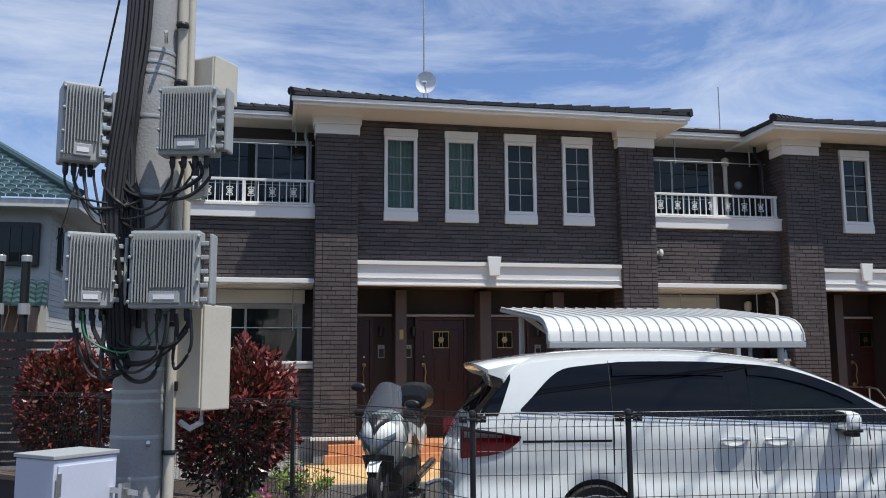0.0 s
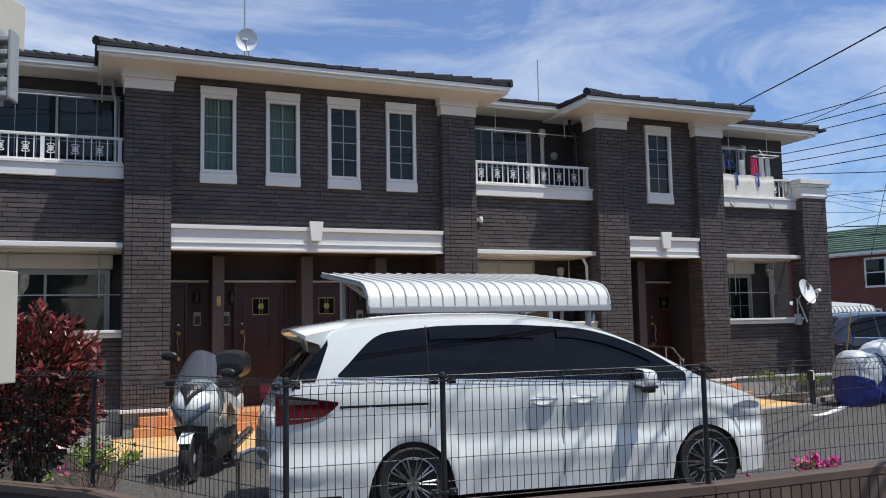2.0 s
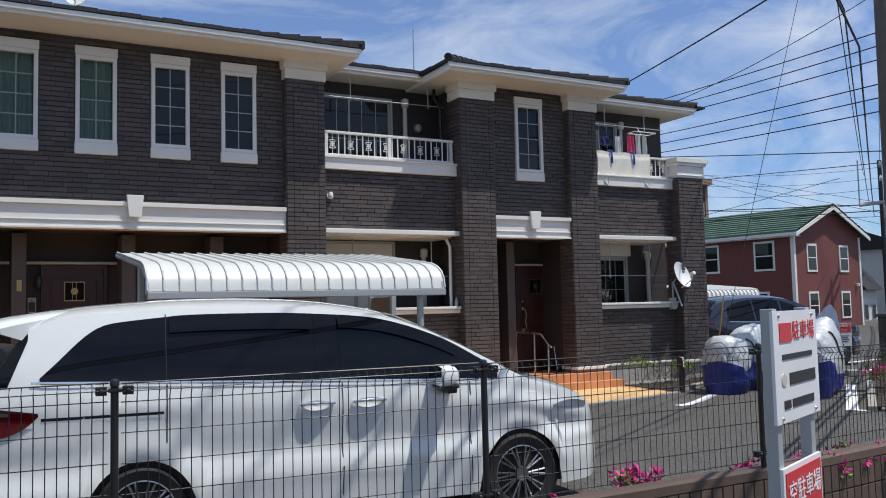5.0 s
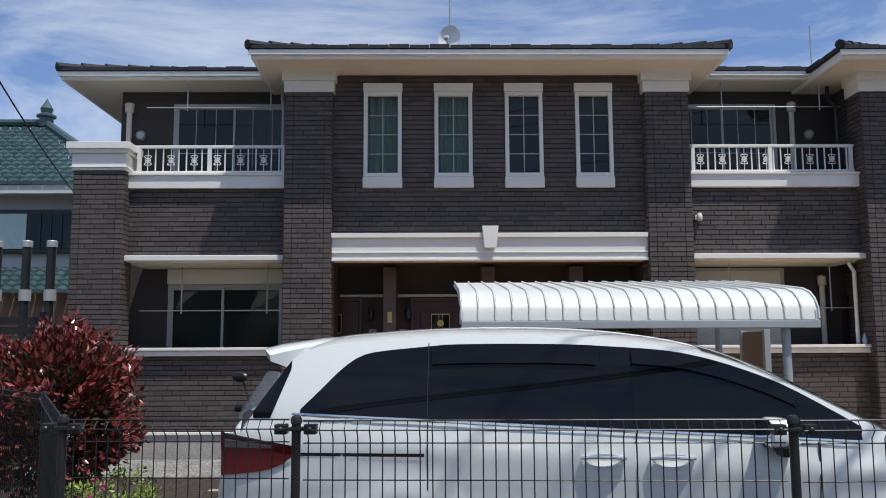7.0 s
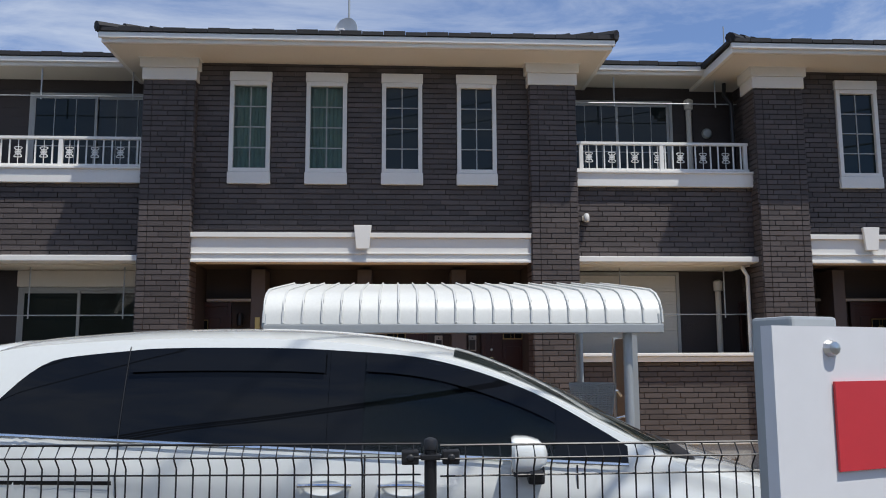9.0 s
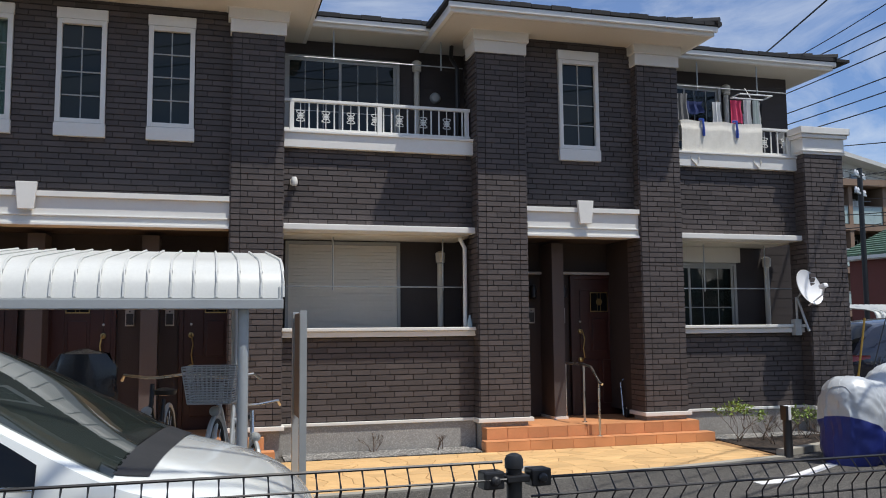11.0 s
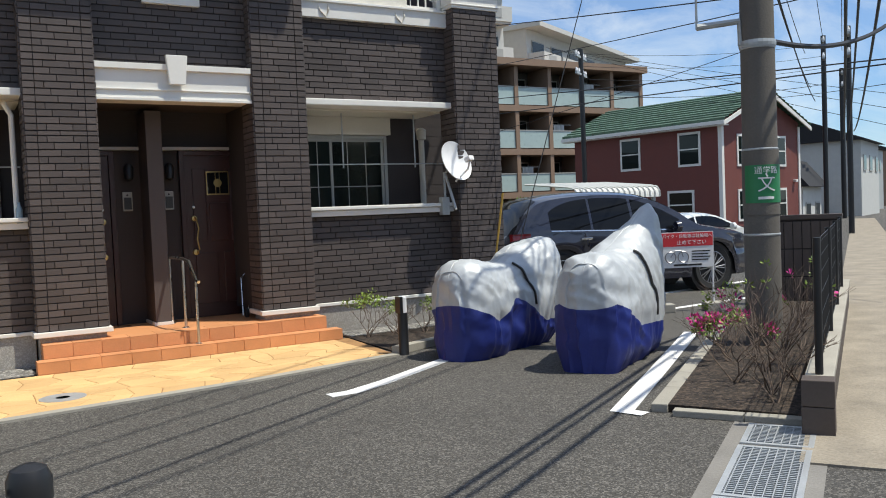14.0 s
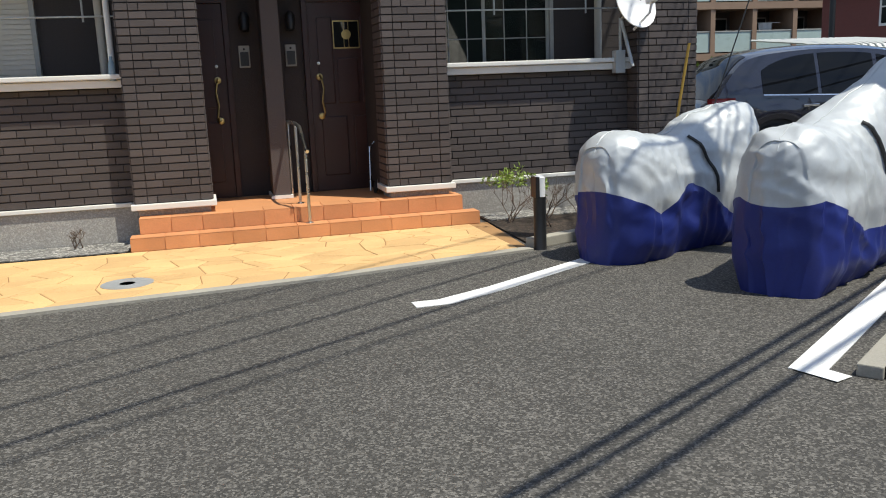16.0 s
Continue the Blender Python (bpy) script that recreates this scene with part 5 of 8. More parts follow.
# ---- utility pole with network boxes ----
POLE_AT = pose(-0.70, 5.15, 0, 0, 0, -11)
up = thing("utility_pole", "weathered concrete utility pole with steel bands and conduit", "utility pole", POLE_AT)
part("shaft", lathe(bmesh.new(), ((0.178, -0.02), (0.17, 1.2), (0.16, 2.4), (0.149, 4.0), (0.125, 9.5)), 36), POLE, up, smooth=True)
for z in (0.95, 1.2, 1.42, 1.48, 1.62, 2.75, 3.25, 3.55, 3.62, 3.7):
    r = 0.176 - 0.0068 * z
    part("band", lathe(bmesh.new(), ((r + 0.004, z - 0.012), (r + 0.006, z), (r + 0.004, z + 0.012)), 36), ALU, up, smooth=True)
part("conduit", tubes(0.034, [(0.21, -0.04, 0.0), (0.21, -0.04, 1.9), (0.2, -0.03, 3.0), (0.19, 0.0, 4.2), (0.26, 0.02, 4.5), (0.3, 0.02, 7)], n=10), DUCT, up, "beige corrugated conduit", smooth=True)
part("conduit", tubes(0.026, [(0.245, 0.03, 2.3), (0.24, 0.02, 4.0), (0.2, 0.05, 7)], n=10), DUCT, up, smooth=True)
for z in (0.5, 1.1, 1.9, 3.5, 3.9):
    part("strap", lathe(bmesh.new(), ((0.04, z - 0.015), (0.044, z), (0.04, z + 0.015)), 14, (0.213 - 0.004 * z, -0.04, 0)), BLACKPLASTIC, up)
bm = bmesh.new()
for x, z in ((0.13, 3.75), (-0.1, 2.9), (0.12, 1.15)):
    tube(bm, ((x * 0.9, -0.12, z), (x * 1.2, -0.24, z + 0.03)), 0.012, 6)
part("step_bolt", bm, STEEL, up)


def radio_box(u, v, z, w, h, d, turn, face_up=True):
    """A finned cast box with flat cover plate, side ribs, lugs and cable glands."""
    m = POLE_AT @ pose(u, v, z, 0, 0, turn)
    b = thing("network_box", "light grey finned cast aluminium network box clamped to the pole", "equipment box", m, "network boxes")
    part("housing", boxes((-w / 2, w / 2, -d / 2, d / 2, 0, h)), BOXGREY, b, bevel=0.015)
    n = int(w * 0.82 / 0.016)
    bm = bmesh.new()
    for k in range(n):
        x = -w * 0.42 + w * 0.84 * k / (n - 1)
        low = 0.26 * h if abs(x - 0.03) < w * 0.26 else 0.07 * h
        box(bm, x - 0.003, x + 0.003, -d / 2 - 0.028, -d / 2 - 0.001, low, h * 0.95)
    fins = part("fin", bm, BOXGREY, b, "row of cooling fins")
    part("cover_plate", boxes((-w * 0.2, w * 0.24, -d / 2 - 0.02, -d / 2 - 0.001, h * 0.06, h * 0.22)), BOXGREY, b, bevel=0.006)
    part("cover_label", boxes((-w * 0.13, w * 0.17, -d / 2 - 0.024, -d / 2 - 0.021, h * 0.11, h * 0.17)), SIGNWHITE, b)
    for k in range(5):
        part("side_rib", boxes((w / 2 + 0.001, w / 2 + 0.05, -d / 2 + 0.01, d / 2 - 0.02, h * (0.08 + 0.18 * k), h * (0.08 + 0.18 * k) + 0.03)), BOXGREY, b, bevel=0.006)
    part("side_cover", boxes((w / 2 + 0.052, w / 2 + 0.075, -d / 2 + 0.01, d / 2, 0.02, h * 0.96)), BOXGREY, b, bevel=0.01)
    for s in (-1, 1):
        for zz in (0.08, 0.35, 0.65, 0.92):
            part("bolt", lathe(bmesh.new(), ((0.011, 0), (0.011, -0.02), (0.004, -0.024)), 8, (s * (w / 2 - 0.008), -d / 2 - 0.001, h * zz), "y"), BOXGREY, b)
    for k in range(4):
        part("cable_gland", lathe(bmesh.new(), ((0.018, -0.001), (0.018, -0.05), (0.013, -0.075)), 10, (-w * 0.3 + w * 0.2 * k, 0, 0)), BLACKPLASTIC, b)
    part("bracket", boxes((-w * 0.25, w * 0.25, d / 2 + 0.001, d / 2 + 0.1, h * 0.3, h * 0.42), (-w * 0.25, w * 0.25, d / 2 + 0.001, d / 2 + 0.1, h * 0.66, h * 0.76)), ALU, b)
    return b


radio_box(0.36, -0.32, 2.93, 0.36, 0.44, 0.13, -4)
radio_box(0.26, -0.36, 1.98, 0.42, 0.47, 0.13, 2)
radio_box(-0.36, -0.26, 2.90, 0.24, 0.50, 0.2, 32)
radio_box(-0.25, -0.28, 1.99, 0.28, 0.46, 0.2, 28)
mb = thing("meter_box", "tall beige steel meter box strapped to the pole", "equipment box", POLE_AT @ pose(0.39, 0.02, 1.36, 0, 0, -30), "meter boxes")
part("case", boxes((-0.12, 0.12, -0.12, 0.12, 0, 0.66)), DUCT, mb, bevel=0.008)
part("door", boxes((-0.11, 0.11, -0.135, -0.122, 0.015, 0.645)), DUCT, mb, bevel=0.004)
part("latch", boxes((-0.1, -0.075, -0.15, -0.136, 0.12, 0.18)), BLACKPLASTIC, mb)
part("outlet", tubes(0.02, [(0.0, 0, 0.0), (0.0, 0, -0.08), (-0.08, -0.02, -0.12), (-0.15, -0.04, -0.08)], n=8), SIGNWHITE, mb, smooth=True)
mb = thing("meter_box", "beige steel box high on the pole", "equipment box", POLE_AT @ pose(0.32, 0.2, 3.42, 0, 0, -25), "meter boxes")
part("case", boxes((-0.15, 0.15, -0.12, 0.12, 0, 0.3)), DUCT, mb, bevel=0.008)
part("door", boxes((-0.14, 0.14, -0.135, -0.122, 0.015, 0.285)), DUCT, mb, bevel=0.004)
cab = thing("control_cabinet", "pale blue-grey steel cabinet with lock and hasp", "cabinet", pose(-1.0, 4.62, 0, 0, 0, -42))
part("case", boxes((-0.17, 0.17, -0.2, 0.2, 0.0, 1.14)), mat("pale_cabinet_paint", (0.56, 0.59, 0.68), 0.45, var=0.08, bump=0.03), cab, bevel=0.006)
part("roof", boxes((-0.18, 0.18, -0.21, 0.21, 1.143, 1.165)), BOXGREY, cab, bevel=0.004)
part("door", boxes((0.171, 0.183, -0.18, 0.18, 0.03, 1.11)), bpy.data.materials["pale_cabinet_paint"], cab, bevel=0.004)
part("lock", lathe(bmesh.new(), ((0.02, 0), (0.02, 0.03), (0.008, 0.035)), 12, (0.183, -0.12, 0.9), "x"), STEEL, cab)
part("hinge", boxes((0.184, 0.2, -0.19, -0.17, 0.95, 1.07)), STEEL, cab)
part("bracket", boxes((0.172, 0.42, 0.15, 0.17, 0.93, 0.96), (0.172, 0.42, 0.15, 0.17, 0.84, 0.87), (0.28, 0.31, 0.13, 0.19, 0.82, 0.99)), STEEL, cab)
# black cables down the pole, looping under the boxes
cr = random.Random(5)
def cable(pts, r=0.011, material=CABLE, label="thick black cable looping round the pole"):
    dense = []
    P = [Vector(p) for p in pts]
    for i in range(len(P) - 1):
        p0, p1, p2, p3 = P[max(i - 1, 0)], P[i], P[i + 1], P[min(i + 2, len(P) - 1)]
        for k in range(7):
            t = k / 7
            dense.append(0.5 * (2 * p1 + (p2 - p0) * t + (2 * p0 - 5 * p1 + 4 * p2 - p3) * t * t + (3 * p1 - p0 - 3 * p2 + p3) * t**3))
    dense.append(P[-1])
    c = thing("cable", label, "cable", POLE_AT, "pole cables")
    part("sheath", tubes(r, dense, n=6), material, c, smooth=True)
for k in range(11):
    a = -0.15 + 0.022 * (k % 6) + cr.uniform(-0.01, 0.01)
    v = -0.16 - 0.025 * (k // 6)
    cable([(a + 0.05, v + 0.02, 8), (a + 0.06, v, 4.3), (a + 0.02, v - 0.03, 3.4), (a + cr.uniform(-0.02, 0.06), v - 0.03, 2.9), (a + cr.uniform(0, 0.1), v - 0.06, 2.55), (a + 0.08, v - 0.05, 2.0 + cr.uniform(-0.2, 0.3))], 0.017)
for k in range(9):
    a = -0.14 + 0.024 * (k % 5) + cr.uniform(-0.006, 0.006)
    v = -0.15 - 0.035 * (k // 5)
    cable([(a + 0.06, v, 8.5), (a + 0.05, v - 0.01, 4.6), (a + 0.02, v - 0.04, 3.5), (a - 0.02, v - 0.08, 2.9), (a - 0.03, v - 0.1, 2.5), (a + 0.01, v - 0.08, 2.1), (a + 0.03, v - 0.06, 1.75)], 0.02)
for bx, bv, bz, n, s in ((0.36, -0.32, 2.9, 5, 1), (0.26, -0.36, 1.95, 5, 1), (-0.31, -0.28, 2.86, 6, -1), (-0.2, -0.3, 1.95, 4, -1)):
    for k in range(n):
        x = bx + (-0.12 + 0.06 * k)
        low = bz - cr.uniform(0.18, 0.42)
        cable([(x, bv, bz), (x + 0.01, bv, bz - 0.1), (x * 0.7 + cr.uniform(-0.08, 0.08), bv - 0.03, low), (cr.uniform(-0.12, 0.04), -0.26, low + cr.uniform(-0.03, 0.08)), (-0.16 + cr.uniform(-0.03, 0.04), -0.2, low + 0.3), (-0.18, -0.17, low + 0.7)], cr.choice((0.008, 0.011, 0.014)))
for k in range(3):
    cable([(0.42 + 0.02 * k, -0.3, 2.88), (0.45, -0.3, 2.76 - 0.05 * k), (0.33, -0.28, 2.68), (0.24, -0.2, 2.78), (0.22, -0.12, 2.55), (0.22, -0.1, 2.2)], 0.016, DUCT, "beige corrugated cable looping under the box")
cable([(0.3, -0.42, 1.97), (0.27, -0.44, 1.72), (0.05, -0.34, 1.6), (-0.12, -0.24, 1.78), (-0.17, -0.2, 2.1)], 0.009)
cable([(0.42, -0.4, 1.97), (0.43, -0.4, 1.75), (0.33, -0.36, 1.62), (0.3, -0.3, 1.75), (0.4, -0.36, 1.9)], 0.01)
cable([(-0.25, -0.34, 1.97), (-0.2, -0.36, 1.8), (0.02, -0.33, 1.72), (0.2, -0.35, 1.86), (0.24, -0.36, 1.97)], 0.006, GREEN, "thin green earth wire between the boxes")


# ---- scooter ----
def scooter(m):
    s = thing("maxi_scooter", "white maxi scooter with smoked windscreen and black top box", "motor scooter", m)
    def wheel(x, r):
        w = part("wheel", lathe(bmesh.new(), ((r * 0.62, -0.045), (r * 0.9, -0.06), (r, -0.02), (r, 0.02), (r * 0.9, 0.06), (r * 0.62, 0.045)), 28, (x, 0, r), "y"), RUBBER, s, "black tyre", smooth=True)
        part("rim", lathe(bmesh.new(), ((0.02, -0.05), (r * 0.6, -0.03), (r * 0.62, 0.03), (0.02, 0.05)), 20, (x, 0, r), "y"), ALU, w)
    wheel(0.0, 0.26)
    wheel(1.5, 0.25)
    def loft(name, rows, material, label=""):
        bm = grid(bmesh.new(), rows)
        if rows[0][0] == rows[0][-1]:
            for end in (rows[0], rows[-1]):
                bm.faces.new([bm.verts.new(p) for p in end[:-1]])
        return part(name, bm, material, s, label, smooth=True)
    def ring(x, z0, z1, w, n=16, p=0.7):
        return [(x, w * (1 if math.cos(k * math.tau / n) > 0 else -1) * abs(math.cos(k * math.tau / n)) ** p, (z0 + z1) / 2 + (z1 - z0) / 2 * (1 if math.sin(k * math.tau / n) > 0 else -1) * abs(math.sin(k * math.tau / n)) ** p) for k in [*range(n), 0]]
    shell = []
    for z, nose, back, w in ((0.40, 0.16, 0.42, 0.07), (0.50, 0.06, 0.42, 0.13), (0.62, -0.06, 0.40, 0.19), (0.74, -0.14, 0.36, 0.235), (0.84, -0.15, 0.34, 0.255), (0.92, -0.10, 0.33, 0.24), (1.0, 0.0, 0.32, 0.2), (1.07, 0.09, 0.31, 0.14), (1.1, 0.18, 0.3, 0.06)):
        shell.append([(nose + (back - nose) * (1 - math.cos(u * math.pi / 2) ** 0.8) if abs(u) < 1 else back, w * math.copysign(math.sin(abs(u) * math.pi / 2) ** 0.85, u), z) for u in [q / 10 - 1 for q in range(21)]])
    loft("front_fairing", shell, CARWHITE, "glossy white pointed front fairing")
    for y in (-1, 1):
        loft("side_fairing", [[(0.26 + 0.85 * t - 0.05 * u, y * (0.2 + 0.09 * math.sin(math.pi * min(1, 0.2 + 0.7 * u)) - 0.03 * t), 1.0 - 0.2 * t - (0.42 - 0.12 * t) * u) for u in [q / 6 for q in range(7)]] for t in [q / 8 for q in range(9)]], CARWHITE, "white side fairing")
    loft("floor_fairing", [ring(0.3, 0.16, 0.4, 0.2), ring(0.6, 0.15, 0.48, 0.24), ring(0.95, 0.16, 0.55, 0.22), ring(1.2, 0.25, 0.6, 0.18)], BLACKPLASTIC)
    loft("tail_fairing", [ring(0.78, 0.42, 0.62, 0.17), ring(0.95, 0.42, 0.76, 0.2), ring(1.25, 0.48, 0.8, 0.2), ring(1.6, 0.58, 0.86, 0.17), ring(1.85, 0.7, 0.86, 0.1)], CARWHITE, "white tail fairing")
    loft("seat", [ring(0.72, 0.62, 0.74, 0.1), ring(0.9, 0.7, 0.82, 0.16), ring(1.15, 0.74, 0.84, 0.17), ring(1.25, 0.78, 0.92, 0.17), ring(1.65, 0.82, 0.95, 0.13)], BLACKPLASTIC, "black saddle")
    loft("front_mudguard", [[(0.3 * math.cos(a) * 1.0, y, 0.26 + 0.3 * math.sin(a)) for y in (-0.07, -0.04, 0, 0.04, 0.07)] for a in [radians(q) for q in range(62, 152, 10)]], CARWHITE)
    LAMPGLASS = glass("lamp_glass", (0.1, 0.13, 0.17), 0.03)
    screen = glass("smoked_screen", (0.16, 0.18, 0.21), 0.05, 0.55)
    loft("windscreen", [[(-0.02 + 0.32 * t + 0.1 * (u * u), u * (0.23 - 0.08 * t * t), 0.98 + 0.44 * t - 0.06 * u * u * t) for u in [q / 6 - 1 for q in range(13)]] for t in [q / 8 for q in range(9)]], screen, "smoked windscreen")
    for y in (-1, 1):
        lens = [[(-0.185 + 0.17 * u ** 1.7 - 0.02 * math.sin(math.pi * t), y * (0.03 + 0.19 * u), 0.70 + 0.13 * u + (0.13 - 0.06 * u) * (t - 0.5)) for t in [q / 4 for q in range(5)]] for u in [q / 8 for q in range(9)]]
        loft("headlamp", lens, LAMPGLASS, "clear slanted headlamp lens")
        mz = 1.36 if y > 0 else 1.16
        m2 = part("mirror", lathe(bmesh.new(), ((0.01, -0.03), (0.06, -0.02), (0.075, 0.0), (0.06, 0.02), (0.01, 0.025)), 16, (0, 0, 0), "x"), BLACKPLASTIC, s, smooth=True)
        m2.location, m2.scale = (0.24, y * 0.33, mz), (1, 1.25, 0.72)
        part("mirror_stalk", tubes(0.009, [(0.28, y * 0.2, 1.02), (0.26, y * 0.28, mz - 0.1), (0.25, y * 0.31, mz - 0.02)]), BLACKPLASTIC, s)
        part("hand_guard", boxes((0.2, 0.3, y * 0.3 - 0.07, y * 0.3 + 0.07, 1.02, 1.1)), BLACKPLASTIC, s, bevel=0.03)
        part("fork", tubes(0.025, [(0.0, y * 0.09, 0.26), (0.18, y * 0.09, 0.75)]), BLACKPLASTIC, s)
        part("handle_grip", tubes(0.02, [(0.34, y * 0.15, 1.02), (0.42, y * 0.34, 1.0)]), BLACKPLASTIC, s)
    loft("centre_cowl", [[(-0.18 + 0.2 * t * t + 0.12 * abs(u) ** 1.5, u * (0.02 + 0.17 * t), 0.84 + 0.22 * t) for u in [q / 4 - 1 for q in range(9)]] for t in [q / 5 for q in range(6)]], BLACKPLASTIC, "black cowl below the windscreen")
    for y in (-1, 1):
        loft("leg_panel", [[(0.45 + 0.35 * t, y * (0.296 - 0.02 * t), 0.84 - 0.16 * t - 0.13 * u) for u in (0, 0.5, 1)] for t in (0, 0.5, 1)], BLACKPLASTIC, "black side intake")
    loft("nose_grille", [[(-0.13 + 0.12 * abs(u) + 0.12 * t, u * (0.19 - 0.04 * t), 0.63 - 0.03 * abs(u) - 0.28 * t) for u in [q / 4 - 1 for q in range(9)]] for t in (0, 0.5, 1)], BLACKPLASTIC)
    loft("top_box", [ring(1.46, 1.1, 1.22, 0.15), ring(1.48, 1.05, 1.35, 0.2), ring(1.62, 1.02, 1.39, 0.22), ring(1.82, 1.03, 1.37, 0.21), ring(1.88, 1.1, 1.28, 0.15)], BLACKPLASTIC, "black top box")
    part("rack", boxes((1.4, 1.85, -0.1, 0.1, 0.9, 1.015)), BLACKPLASTIC, s, bevel=0.02)
    part("centre_stand", tubes(0.015, [(1.0, -0.15, 0.2), (1.05, -0.2, 0.0)]), BLACKPLASTIC, s)
    part("exhaust", tubes(0.055, [(0.9, -0.2, 0.24), (1.6, -0.24, 0.36)], n=12), STEEL, s, smooth=True)


scooter(pose(1.3, 9.2, 0, 0, 0, 66))
g = thing("steel_hoop", "low bent steel hoop guard beside the car", "hoop guard")
part("hoop", tubes(0.022, [(1.62, 8.05, 0), (1.62, 8.05, 0.36), (1.66, 8.05, 0.43), (1.74, 8.05, 0.46), (2.6, 8.2, 0.46), (2.66, 8.2, 0.4), (2.66, 8.2, 0)]), STEEL, g, smooth=True)


# ---- bicycles under the shelter ----
def bicycle(m, basket, col, label):
    b = thing("bicycle", label, "bicycle", m, "bicycles")
    for x in (0.0, 1.08):
        ring = [(x + 0.33 * math.cos(k * math.tau / 28), 0, 0.34 + 0.33 * math.sin(k * math.tau / 28)) for k in range(29)]
        w = part("wheel", tubes(0.017, ring, n=6), RUBBER, b, smooth=True)
        part("spokes", tubes(0.0025, *[((x, 0, 0.34), (x + 0.32 * math.cos(k * math.tau / 14), 0, 0.34 + 0.32 * math.sin(k * math.tau / 14))) for k in range(14)], n=4), STEEL, w)
        part("mudguard", tubes(0.02, [(x + 0.37 * math.cos(a), 0, 0.34 + 0.37 * math.sin(a)) for a in [radians(q) for q in range(20, 190, 17)]], n=6), ALU, w)
    part("frame", tubes(0.018, [(0.0, 0.05, 0.34), (0.18, 0.0, 0.8), (0.2, 0, 0.95)], [(0.19, 0, 0.75), (0.62, 0, 0.32), (1.08, 0.05, 0.34)], [(0.62, 0, 0.3), (0.78, 0, 0.78)], [(1.08, 0.05, 0.34), (0.76, 0, 0.68)]), col, b, smooth=True)
    part("saddle", lathe(bmesh.new(), ((0.02, -0.03), (0.1, -0.02), (0.11, 0.02), (0.03, 0.04)), 14, (0.82, 0, 0.84)), BLACKPLASTIC, b, smooth=True)
    part("handlebar", tubes(0.012, [(0.42, -0.28, 0.97), (0.3, -0.24, 1.02), (0.2, -0.05, 1.0), (0.2, 0.05, 1.0), (0.3, 0.24, 1.02), (0.42, 0.28, 0.97)]), STEEL, b, smooth=True)
    part("crank", tubes(0.012, [(0.72, -0.1, 0.2), (0.62, -0.08, 0.3), (0.62, 0.08, 0.3), (0.52, 0.1, 0.4)]), STEEL, b)
    part("front_lamp", lathe(bmesh.new(), ((0.01, -0.05), (0.04, -0.04), (0.035, 0.04)), 12, (-0.02, 0, 0.75), "x"), BOXGREY, b)
    if basket:
        bm = bmesh.new()
        for k in range(15):
            t = k / 14
            z = 0.83 + 0.27 * t
            w, d0, d1 = 0.16 + 0.04 * t, -0.27 - 0.03 * t, 0.04 + 0.02 * t
            tube(bm, ((d0, -w, z), (d0, w, z), (d1, w, z), (d1, -w, z), (d0, -w, z)), 0.0055, 4)
        for k in range(12):
            y = -0.16 + 0.32 * k / 11
            tube(bm, ((-0.27, y, 0.83), (-0.3, y * 1.25, 1.1)), 0.005, 4)
            tube(bm, ((0.04, y, 0.83), (0.06, y * 1.25, 1.1)), 0.005, 4)
        box(bm, -0.27, 0.04, -0.16, 0.16, 0.82, 0.83)
        part("basket", bm, BOXGREY, b, "grey plastic front basket")
    return b


bicycle(pose(6.12, 9.6, 0.27, 0, 0, 78), True, ALU, "silver city bicycle with a grey front basket")
bicycle(pose(5.6, 9.75, 0.27, 0, 0, 84), False, BLACKPLASTIC, "dark bicycle parked under the shelter")
bicycle(pose(6.45, 10.1, 0, 0, 0, 95), False, STEEL, "silver bicycle with black grips")
rk = thing("bicycle_rack", "raised steel bicycle rack under the shelter", "bicycle rack")
for x in (5.5, 6.0, 6.35):
    part("rail", boxes((x - 0.03, x + 0.05, 9.25, 11.05, 0.2, 0.268)), ALU, rk)
for y in (9.4, 10.8):
    part("stand", boxes((5.3, 6.45, y - 0.03, y + 0.03, 0.0, 0.198)), ALU, rk)
bc = thing("bicycle_cover", "dark glossy cover over a child seat on a bicycle", "cover", pose(5.08, 10.1, 0.15))
rows = [[((0.24 + 0.03 * math.sin(k * 2.1 + j)) * (1.0 - 0.25 * (j == 7)) * math.cos(k * math.tau / 20), (0.2 + 0.02 * math.sin(k * 1.3)) * math.sin(k * math.tau / 20), 0.55 + 0.11 * j) for k in range(21)] for j in range(8)]
rows.append([(0.02 * math.cos(k), 0.02 * math.sin(k), 1.36) for k in range(21)])
part("sheet", grid(bmesh.new(), rows), mat("dark_vinyl", (0.02, 0.022, 0.028), 0.22, var=0.15, bump=0.3), bc, smooth=True)
part("stand", tubes(0.02, [(0, 0, -0.15), (0, 0, 1.3)]), BLACKPLASTIC, bc)
sp = thing("shelter_side_panel", "grey-brown side panel on two steel legs at the bicycle shelter", "panel")
part("panel", boxes((6.95, 6.975, 11.2, 11.9, 0.75, 1.82)), mat("bronze_panel", (0.16, 0.13, 0.1), 0.5, var=0.15, bump=0.05), sp, bevel=0.005)
for y in (11.18, 11.94):
    part("leg", boxes((6.93, 7.0, y - 0.035, y + 0.035, 0, 1.84)), ALU, sp, bevel=0.004)


